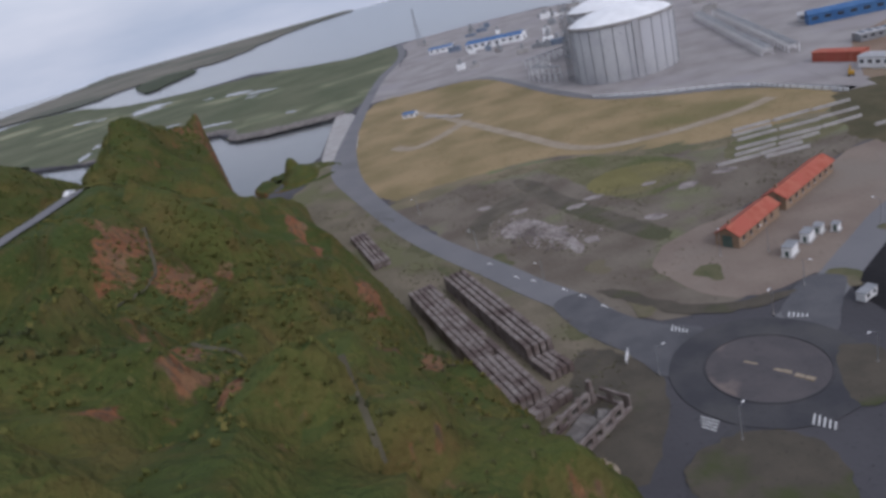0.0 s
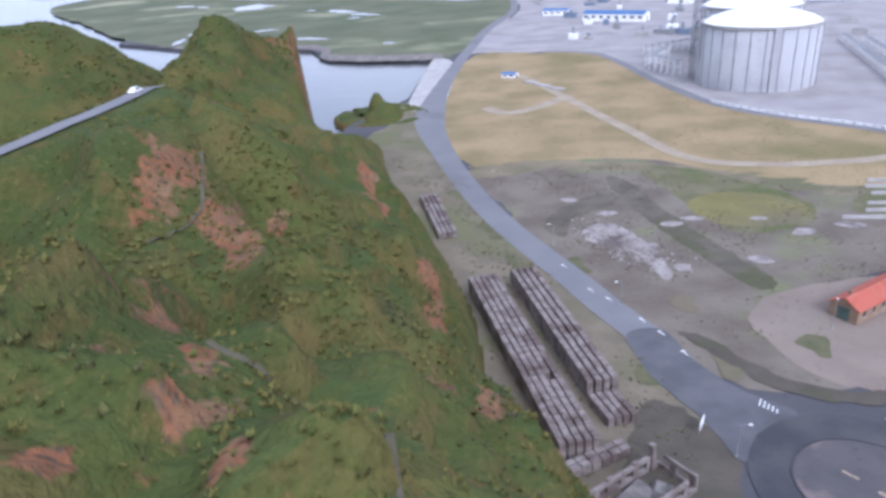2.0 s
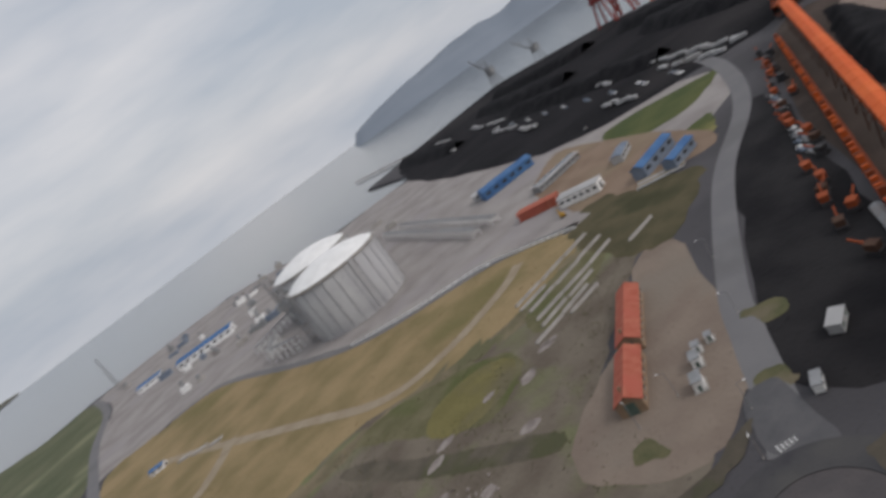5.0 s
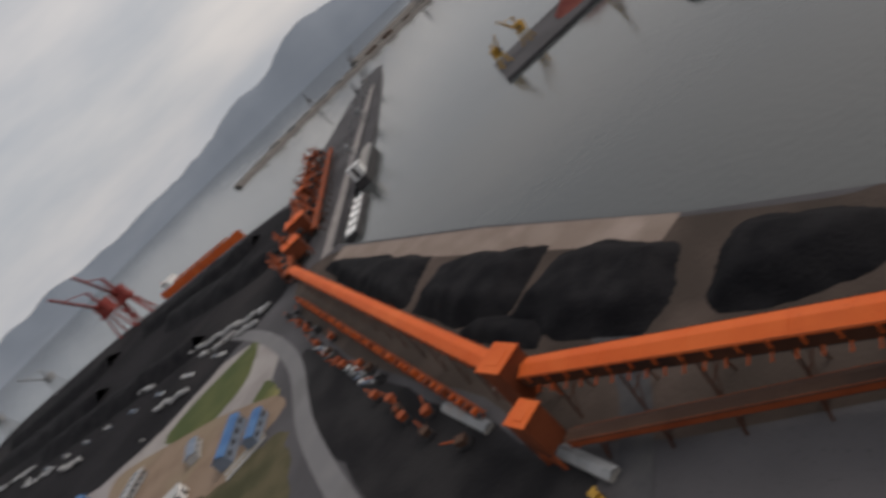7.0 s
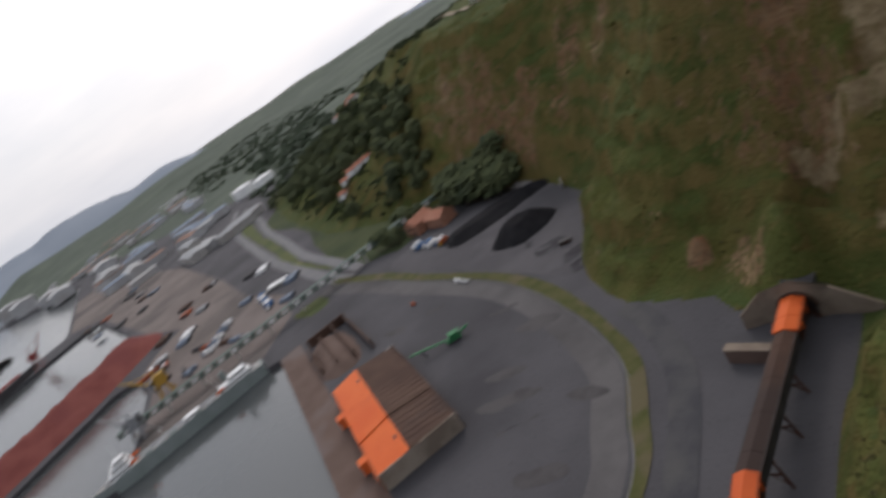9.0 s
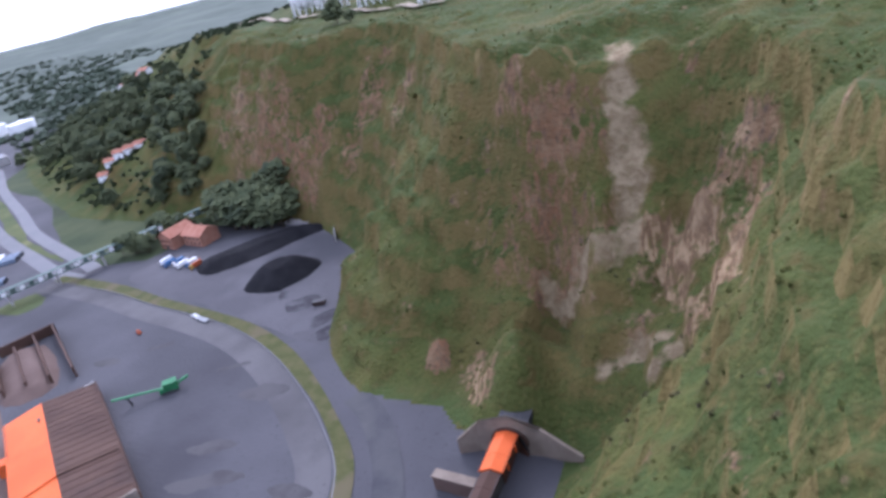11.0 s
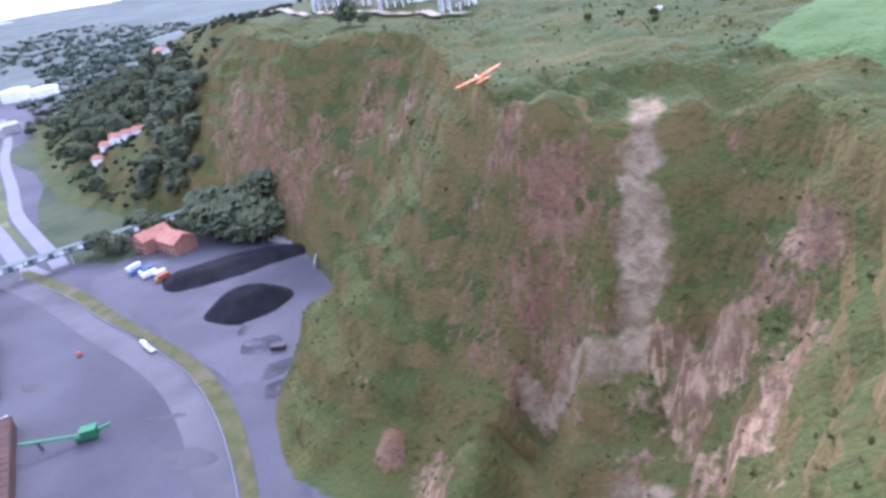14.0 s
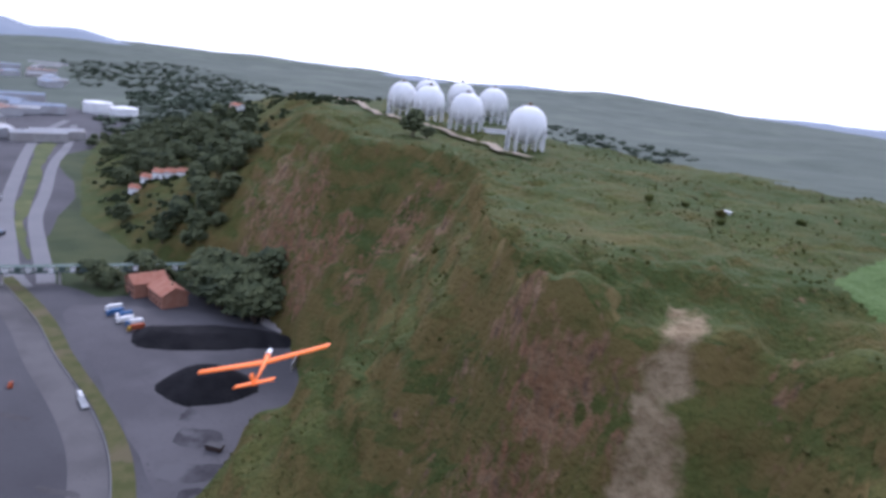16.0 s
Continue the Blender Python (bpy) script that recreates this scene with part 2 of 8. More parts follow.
def hill_material():
    """Grass on the gentle ground, shrubs in blotches, reddish rock where it is steep or worn, pale scree, mown field."""
    m = bpy.data.materials.new("cliff_grass_and_rock")
    m.use_nodes = True
    n, l = m.node_tree.nodes, m.node_tree.links
    p = n["Principled BSDF"]
    p.inputs["Roughness"].default_value, p.inputs["Specular IOR Level"].default_value = 0.95, 0.1
    g = n.new("ShaderNodeNewGeometry")
    def noise_at(s, detail=5.0, stretch=None, turn=(0, 0, 0)):
        t = n.new("ShaderNodeTexNoise")
        t.inputs["Scale"].default_value, t.inputs["Detail"].default_value = s, detail
        if stretch:
            k = n.new("ShaderNodeMapping")
            k.inputs["Scale"].default_value, k.inputs["Rotation"].default_value = stretch, turn
            l.new(g.outputs["Position"], k.inputs["Vector"])
            l.new(k.outputs["Vector"], t.inputs["Vector"])
        else:
            l.new(g.outputs["Position"], t.inputs["Vector"])
        return t.outputs["Fac"]
    def rng(sock, lo, hi):
        r = n.new("ShaderNodeMapRange")
        r.inputs["From Min"].default_value, r.inputs["From Max"].default_value = lo, hi
        l.new(sock, r.inputs["Value"])
        return r.outputs["Result"]
    def mix(f, x, y):
        k = n.new("ShaderNodeMix")
        k.data_type = "RGBA"
        l.new(f, k.inputs["Factor"])
        for sock, v in ((k.inputs[6], x), (k.inputs[7], y)):
            if isinstance(v, tuple):
                sock.default_value = (*v, 1)
            else:
                l.new(v, sock)
        return k.outputs[2]
    def math2(op, x, y):
        k = n.new("ShaderNodeMath")
        k.operation = op
        for sock, v in zip(k.inputs, (x, y)):
            if isinstance(v, float):
                sock.default_value = v
            else:
                l.new(v, sock)
        return k.outputs[0]
    def attr(name):
        k = n.new("ShaderNodeAttribute")
        k.attribute_name = name
        return k.outputs["Fac"]
    grass = mix(rng(noise_at(0.02), 0.4, 0.62), (0.047, 0.063, 0.017), (0.077, 0.084, 0.023))
    grass = mix(rng(noise_at(0.11), 0.5, 0.68), grass, (0.044, 0.05, 0.013))
    grass = mix(rng(noise_at(0.045, 5.0), 0.5, 0.66), grass, (0.1, 0.084, 0.027))
    grass = mix(rng(noise_at(0.6, 3.0), 0.55, 0.8), grass, (0.108, 0.096, 0.03))
    grass = mix(rng(noise_at(0.22, 6.0), 0.54, 0.72), grass, (0.092, 0.07, 0.024))
    grass = mix(rng(noise_at(0.9, 4.0), 0.54, 0.76), grass, (0.04, 0.044, 0.012))
    grass = mix(rng(noise_at(1.6, 3.0), 0.6, 0.8), grass, (0.114, 0.106, 0.03))
    sep = n.new("ShaderNodeSeparateXYZ")
    l.new(g.outputs["True Normal"], sep.inputs[0])
    dry = math2("ADD", sep.outputs["Z"], math2("MULTIPLY", math2("SUBTRACT", noise_at(0.06, 6.0), 0.5), 1.5))
    dry = math2("MULTIPLY", rng(dry, 0.56, 0.26), math2("SUBTRACT", 1.0, math2("MULTIPLY", attr("iron"), 0.5)))
    grass = mix(math2("MULTIPLY", dry, 0.75), grass, (0.135, 0.098, 0.036))
    lush = math2("MULTIPLY", rng(sep.outputs["Z"], 0.82, 0.97), rng(noise_at(0.035, 4.0), 0.32, 0.6))
    grass = mix(math2("MULTIPLY", lush, 0.7), grass, (0.046, 0.07, 0.022))
    rock = mix(rng(noise_at(0.10), 0.4, 0.6), (0.15, 0.092, 0.048), (0.19, 0.128, 0.072))
    rock = mix(rng(noise_at(0.5, 6.0, (1, 1, 0.35)), 0.52, 0.66), rock, (0.09, 0.062, 0.042))
    rock = mix(rng(noise_at(0.28, 5.0, (1.6, 0.6, 0.45), (0.7, 0.45, 0.6)), 0.55, 0.75), rock, (0.235, 0.162, 0.092))
    band = noise_at(0.55, 4.0, (1.5, 0.35, 0.35), (0.5, 0.5, 0.9))
    buff = mix(rng(band, 0.42, 0.6), (0.135, 0.085, 0.045), (0.3, 0.21, 0.118))
    rock = mix(math2("MULTIPLY", attr("tan"), 0.85), rock, buff)
    red = mix(rng(noise_at(0.3, 5.0), 0.4, 0.65), (0.205, 0.088, 0.042), (0.14, 0.068, 0.036))
    red = mix(rng(noise_at(0.8, 5.0, (1.4, 1.4, 0.3)), 0.5, 0.62), red, (0.09, 0.062, 0.042))
    rock = mix(math2("MULTIPLY", attr("iron"), rng(noise_at(0.13, 5.0), 0.28, 0.6)), rock, red)
    bare = math2("ADD", attr("rock"), math2("MULTIPLY", math2("SUBTRACT", noise_at(0.07, 6.0), 0.5), 1.7))
    bare = math2("ADD", bare, math2("MULTIPLY", math2("SUBTRACT", noise_at(0.45, 5.0, (1, 1, 0.5)), 0.5), 1.9))
    col = mix(rng(bare, 0.4, 0.7), grass, rock)
    scree = mix(rng(noise_at(0.35, 5.0), 0.4, 0.6), (0.19, 0.14, 0.08), (0.265, 0.205, 0.122))
    sc = math2("ADD", attr("scree"), math2("MULTIPLY", math2("SUBTRACT", noise_at(0.22, 5.0), 0.5), 2.2))
    sc = math2("ADD", sc, math2("MULTIPLY", math2("SUBTRACT", noise_at(0.07, 4.0), 0.5), 1.4))
    col = mix(math2("MULTIPLY", rng(sc, 0.3, 0.95), rng(attr("scree"), 0.02, 0.3)), col, scree)
    path = mix(rng(noise_at(0.3), 0.4, 0.6), (0.25, 0.23, 0.2), (0.3, 0.28, 0.25))
    col = mix(rng(attr("path"), 0.4, 0.6), col, path)
    field = mix(rng(noise_at(0.03), 0.4, 0.6), (0.08, 0.125, 0.038), (0.094, 0.142, 0.046))
    col = mix(rng(attr("field"), 0.4, 0.6), col, field)
    l.new(col, p.inputs["Base Color"])
    b = n.new("ShaderNodeBump")
    b.inputs["Strength"].default_value, b.inputs["Distance"].default_value = 0.8, 1.5
    l.new(noise_at(0.7, 5.0), b.inputs["Height"])
    l.new(b.outputs["Normal"], p.inputs["Normal"])
    return m


M_HILL = hill_material()

# ---------------------------------------------------------------- mesh helpers
class Shape:
    """Collects vertices and faces of one mesh."""
    def __init__(self):
        self.v, self.f = [], []

    def add(self, verts, faces):
        k = len(self.v)
        self.v += [tuple(p) for p in verts]
        self.f += [tuple(i + k for i in q) for q in faces]
        return self

    def box(self, x, y, z, sx, sy, sz, rz=0.0, top=1.0):
        """A box that stands on z, centred on x, y; top shrinks its upper face."""
        c, s = math.cos(radians(rz)), math.sin(radians(rz))
        pts = []
        for k, zz in ((1.0, z), (top, z + sz)):
            for a, b in ((-1, -1), (1, -1), (1, 1), (-1, 1)):
                u, w = a * sx / 2 * k, b * sy / 2 * k
                pts.append((x + u * c - w * s, y + u * s + w * c, zz))
        return self.add(pts, [(3, 2, 1, 0), (4, 5, 6, 7), (0, 1, 5, 4), (1, 2, 6, 5), (2, 3, 7, 6), (3, 0, 4, 7)])

    def beam(self, p, q, w, h):
        """A straight bar from p to q, w wide and h deep."""
        p, q = Vector(p), Vector(q)
        d = (q - p).normalized()
        side = d.cross(Vector((0, 0, 1)))
        side = side.normalized() if side.length > 1e-3 else Vector((1, 0, 0))
        up = side.cross(d).normalized()
        pts = [o + side * a * w / 2 + up * b * h / 2 for o in (p, q) for a, b in ((-1, -1), (1, -1), (1, 1), (-1, 1))]
        return self.add(pts, [(0, 1, 2, 3), (7, 6, 5, 4), (4, 5, 1, 0), (5, 6, 2, 1), (6, 7, 3, 2), (7, 4, 0, 3)])

    def cyl(self, x, y, z0, z1, r0, r1=None, n=12):
        r1 = r0 if r1 is None else r1
        pts = [(x + r * math.cos(2 * math.pi * i / n), y + r * math.sin(2 * math.pi * i / n), z) for r, z in ((r0, z0), (r1, z1)) for i in range(n)]
        fs = [(i, (i + 1) % n, n + (i + 1) % n, n + i) for i in range(n)]
        return self.add(pts, fs + [tuple(range(n - 1, -1, -1)), tuple(range(n, 2 * n))])

    def lathe(self, x, y, profile, n=24):
        """Turns (radius, z) pairs round the upright through x, y."""
        pts = [(x + r * math.cos(2 * math.pi * i / n), y + r * math.sin(2 * math.pi * i / n), z) for r, z in profile for i in range(n)]
        fs = [(j * n + i, j * n + (i + 1) % n, (j + 1) * n + (i + 1) % n, (j + 1) * n + i) for j in range(len(profile) - 1) for i in range(n)]
        return self.add(pts, fs)

    def prism(self, outline, z0, z1):
        n = len(outline)
        pts = [(x, y, z) for z in (z0, z1) for x, y in outline]
        return self.add(pts, [tuple(range(n - 1, -1, -1)), tuple(range(n, 2 * n))] + [(i, (i + 1) % n, n + (i + 1) % n, n + i) for i in range(n)])

    def mesh(self, name, material=None, smooth=False):
        me = bpy.data.meshes.new(name)
        me.from_pydata(self.v, [], self.f)
        if smooth:
            me.polygons.foreach_set("use_smooth", [True] * len(me.polygons))
        if material:
            me.materials.append(material)
        return me


def part(name, shape, material, parent=None, label="", smooth=False):
    ob = new(name, shape if isinstance(shape, bpy.types.Mesh) else shape.mesh(name, material, smooth))
    if parent:
        ob.parent = parent
    return tagged(ob, label)


def thing(name, label, category, x=0.0, y=0.0, z=0.0, rz=0.0, group="", kind=""):
    ob = new(name)
    ob.matrix_basis = pose(x, y, z, 0, 0, rz)
    ob.empty_display_size = 0.5
    return tagged(ob, label, category, group, kind)


def smooth_line(points, steps=6, closed=False):
    """A Catmull-Rom line through the points."""
    p = [Vector((*q, 0)) if len(q) == 2 else Vector(q) for q in points]
    n, out = len(p), []
    for i in range(n if closed else n - 1):
        a, b, c, d = (p[(i + k) % n] if closed else p[min(max(i + k, 0), n - 1)] for k in (-1, 0, 1, 2))
        for s in range(steps):
            t = s / steps
            out.append(0.5 * (2 * b + (c - a) * t + (2 * a - 5 * b + 4 * c - d) * t * t + (3 * b - a - 3 * c + d) * t ** 3))
    if not closed:
        out.append(p[-1])
    return out


def ribbon(points, width, z, steps=6):
    line = smooth_line(points, steps)
    s, pts = Shape(), []
    for i, q in enumerate(line):
        d = (line[min(i + 1, len(line) - 1)] - line[max(i - 1, 0)])
        d.z = 0
        d.normalize()
        w = width(i / (len(line) - 1)) if callable(width) else width
        pts += [(q.x - d.y * w / 2, q.y + d.x * w / 2, z), (q.x + d.y * w / 2, q.y - d.x * w / 2, z)]
    return s.add(pts, [(2 * i, 2 * i + 1, 2 * i + 3, 2 * i + 2) for i in range(len(line) - 1)])


def patch(name, outline, material, z, label, category, rough=2.0, steps=5, kind="structure", seed=1):
    """A thin sheet of ground with an uneven edge."""
    rnd = random.Random(seed + len(outline))
    line = smooth_line(outline, steps, True)
    mean = sum((line[i] - line[i - 1]).length for i in range(len(line))) / len(line)
    rough = min(rough, 0.3 * mean)
    bm = bmesh.new()
    vs = [bm.verts.new((q.x + rnd.uniform(-rough, rough), q.y + rnd.uniform(-rough, rough), z)) for q in line]
    bm.faces.new(vs)
    bm.normal_update()
    if bm.faces[:][0].normal.z < 0:
        bmesh.ops.reverse_faces(bm, faces=bm.faces[:])
    bmesh.ops.triangulate(bm, faces=bm.faces[:])
    bm.normal_update()
    bmesh.ops.reverse_faces(bm, faces=[f for f in bm.faces if f.normal.z < 0])
    me = bpy.data.meshes.new(name)
    bm.to_mesh(me)
    bm.free()
    me.materials.append(material)
    return tagged(new(name, me), label, category, "", kind)


def lattice(ix, iy, seed):
    k = (ix.astype(np.int64) * 374761393 + iy.astype(np.int64) * 668265263 + seed * 1274126177) & 0x7FFFFFFF
    k = ((k ^ (k >> 13)) * 1274126177) & 0x7FFFFFFF
    return ((k ^ (k >> 16)) & 0xFFFF) / 65535.0


def fbm(x, y, scale, octaves=4, seed=0, ridged=False):
    out, amp, total = np.zeros_like(x), 1.0, 0.0
    for o in range(octaves):
        u, w = x / scale + 17.3 * o, y / scale - 9.1 * o
        iu, iw = np.floor(u), np.floor(w)
        fu, fw = u - iu, w - iw
        fu, fw = fu * fu * (3 - 2 * fu), fw * fw * (3 - 2 * fw)
        s = seed + 31 * o
        v = (lattice(iu, iw, s) * (1 - fu) + lattice(iu + 1, iw, s) * fu) * (1 - fw) + (lattice(iu, iw + 1, s) * (1 - fu) + lattice(iu + 1, iw + 1, s) * fu) * fw
        v = 1 - 2 * np.abs(v - 0.5) if ridged else v
        out, total = out + amp * (v - 0.5), total + amp
        amp, scale = amp * 0.5, scale * 0.5
    return out / total


def grid_mesh(name, xs, ys, z, keep=None, attributes=()):
    nx, ny = len(xs), len(ys)
    gx, gy = np.meshgrid(xs, ys)
    co = np.stack([gx.ravel(), gy.ravel(), z.ravel()], 1)
    i = (np.arange(ny - 1)[:, None] * nx + np.arange(nx - 1)[None, :]).ravel()
    quads = np.stack([i, i + 1, i + nx + 1, i + nx], 1)
    if keep is not None:
        quads = quads[keep.ravel()[quads].any(axis=1)]
        used = np.unique(quads)
        back = np.full(nx * ny, -1)
        back[used] = np.arange(len(used))
        co, quads = co[used], back[quads]
        attributes = [(a, v.ravel()[used]) for a, v in attributes]
    else:
        attributes = [(a, v.ravel()) for a, v in attributes]
    me = bpy.data.meshes.new(name)
    me.vertices.add(len(co))
    me.vertices.foreach_set("co", co.astype(np.float32).ravel())
    me.loops.add(len(quads) * 4)
    me.loops.foreach_set("vertex_index", quads.astype(np.int32).ravel())
    me.polygons.add(len(quads))
    me.polygons.foreach_set("loop_start", np.arange(0, len(quads) * 4, 4, dtype=np.int32))
    me.update(calc_edges=True)
    me.polygons.foreach_set("use_smooth", np.ones(len(quads), dtype=bool))
    for a, v in attributes:
        me.attributes.new(a, "FLOAT", "POINT").data.foreach_set("value", v.astype(np.float32))
    me.validate()
    return me


def inside(px, py, outline):
    hit = np.zeros(px.shape, bool)
    n = len(outline)
    for i in range(n):
        (x0, y0), (x1, y1) = outline[i], outline[(i + 1) % n]
        if y0 != y1:
            hit ^= ((y0 > py) != (y1 > py)) & (px < (x1 - x0) * (py - y0) / (y1 - y0) + x0)
    return hit


def line_distance(px, py, line):
    """Distance to a polyline, the share of its length at the nearest point, and the side."""
    best, where, side = np.full(px.shape, 1e9), np.zeros(px.shape), np.zeros(px.shape)
    for i in range(len(line) - 1):
        (ax, ay), (bx, by) = line[i][:2], line[i + 1][:2]
        dx, dy = bx - ax, by - ay
        t = np.clip(((px - ax) * dx + (py - ay) * dy) / (dx * dx + dy * dy), 0, 1)
        d = np.hypot(px - ax - t * dx, py - ay - t * dy)
        closer = d < best
        best = np.where(closer, d, best)
        where = np.where(closer, i + t, where)
        side = np.where(closer, dx * (py - ay) - dy * (px - ax), side)
    return best, where, side


# ---------------------------------------------------------------- sea, port land, hill, distance
sea = Shape().add([(4900 * math.cos(a), 4900 * math.sin(a), -3) for a in [2 * math.pi * i / 64 for i in range(64)]], [tuple(range(64))])
tagged(part("water", sea, M_WATER), "calm grey-green harbour and sea water", "water", kind="structure")

LAND = [(-520, 1020), (-560, 1400), (-480, 1650), (-280, 1690), (-140, 1480), (-45, 1368), (60, 1400), (330, 1330), (425, 1060), (560, 985),
        (600, 1010), (650, 1249), (790, 1262), (1085, 1250), (1085, 1131), (1050, 900), (985, 740), (930, 560), (860, 415), (1136, 385),
        (1500, 350), (1500, 300), (1268, 283), (793, 264), (508, 280), (485, 266), (322, 144), (209, 68), (154, 23), (140, 11),
        (207, -32), (348, -124), (362, -112), (412, -16), (428, -26), (436, -60), (520, -118), (575, -134), (588, -120), (556, 95),
        (640, 97), (690, -100), (700, -210), (1030, -310), (1050, 15), (1090, 15), (1130, -300), (1850, -640), (2460, -590), (3000, -1500),
        (900, -1500), (350, -700), (150, -380), (60, -220), (20, -90), (0, 0), (-20, 100), (-60, 200), (-90, 330), (-100, 420), (-96, 490),
        (-72, 540), (-62, 565), (-53, 742), (-170, 778), (-205, 860), (-394, 930)]


def slab(name, outline, material, top, bottom, label, category):
    bm = bmesh.new()
    up = [bm.verts.new((x, y, top)) for x, y in outline]
    face = bm.faces.new(up)
    bm.normal_update()
    if face.normal.z < 0:
        face.normal_flip()
    down = [bm.verts.new((x, y, bottom)) for x, y in outline]
    n = len(up)
    for i in range(n):
        bm.faces.new((up[i], up[(i + 1) % n], down[(i + 1) % n], down[i]))
    bmesh.ops.triangulate(bm, faces=[face])
    bmesh.ops.recalc_face_normals(bm, faces=bm.faces[:])
    me = bpy.data.meshes.new(name)
    bm.to_mesh(me)
    bm.free()
    me.materials.append(material)
    return tagged(new(name, me), label, category, "", "structure")


slab("ground", LAND, M_COALYARD, 0.0, -9.0, "dusty grey paved port ground with quay walls", "ground")

# foot of the cliff from south to north: x, y, crest height, width of the slope, steepness of its profile
FOOT = [(1080, -830, 36, 110, 1.2), (930, -660, 46, 110, 1.2), (810, -525, 60, 110, 1.3), (640, -402, 84, 120, 1.5), (470, -302, 92, 120, 1.5), (350, -278, 92, 80, 1.2), (300, -285, 90, 52, 0.9), (258, -268, 88, 45, 0.9), (217, -257, 88, 40, 0.8), (186, -231, 88, 46, 1.2),
        (162, -211, 88, 50, 1.3), (154, -190, 88, 60, 1.0), (156, -170, 88, 70, 0.9), (149, -151, 88, 80, 0.95), (141, -138, 88, 85, 1.0), (129, -125, 88, 85, 1.1), (117, -115, 88, 80, 1.3), (101, -112, 88, 70, 2.2),
        (86, -110, 88, 60, 3.6), (76, -101, 88, 60, 4.4), (58, -96.5, 88, 60, 4.2), (43, -94, 87, 60, 2.0), (43, -75, 86, 62, 1.1), (46, -50, 86, 85, 1.0), (44, -10, 88, 85, 0.9),
        (38, 40, 90, 85, 0.8), (30, 90, 89, 78, 0.65), (16, 128, 84, 72, 0.7), (2, 155, 80, 66, 0.8), (-6, 190, 80, 75, 0.8), (-10, 230, 80, 88, 0.8),
        (-21, 270, 78, 92, 0.8), (-42, 320, 77, 85, 0.8), (-60, 395, 68, 58, 0.75), (-70, 448, 46, 30, 0.7), (-72, 490, 17, 9, 0.7), (-76, 522, 16, 10, 0.8), (-84, 545, 5, 8, 1.0)]
# upper edge of the southern face
RIM = [(1000, -960), (850, -790), (700, -660), (560, -570), (440, -480), (355, -405), (285, -345), (235, -306), (195, -306), (165, -300), (138, -280), (114, -240), (90, -196), (68, -170), (54, -158), (44, -157), (36, -160), (28, -166), (16, -170),
       (2, -168), (-10, -158), (-22, -130), (-22, -100), (-26, -60), (-32, -20), (-44, 30), (-50, 80)]
# single bumps and hollows: x, y, height, radius
KNOLLS = [(-144, 358, 24, 26), (-122, 420, 21, 22), (-25, 118, -7, 9), (-72, 150, 5, 12), (-90, 290, -8, 18), (-82, 190, -5, 14), (-52, 98, -4, 12), (-121, 281, -18, 21), (-45, 119, -13, 12), (-54, 140, -15, 17), (-52, 169, -15, 15),
          (-48, 96, 4, 9), (-26, 92, -5, 9), (-66, 152, -6, 9), (-38, 74, -8, 12), (-70, 207, 10, 18), (-25, 205, 9, 12), (-46, 280, 12, 16),
          (60, -119, 20, 12), (57, -107, 11, 8), (91, -129, 6, 5), (8, -177, -8, 9), (240, -300, 7, 14), (49, -138, -15, 10), (28, -144, -7, 7), (-50, 124, -7, 11), (-38, 113, -5, 8), (-20, -122, -8, 12), (-41, 101, -5, 8)]

CREST_ROAD = [(-134, 118, 70), (-118, 140, 76), (-107, 155, 79), (-101, 165, 80.5), (-97, 178, 81.5), (-94, 192, 82), (-94, 212, 82), (-100, 232, 79), (-110, 255, 75), (-116, 272, 72)]


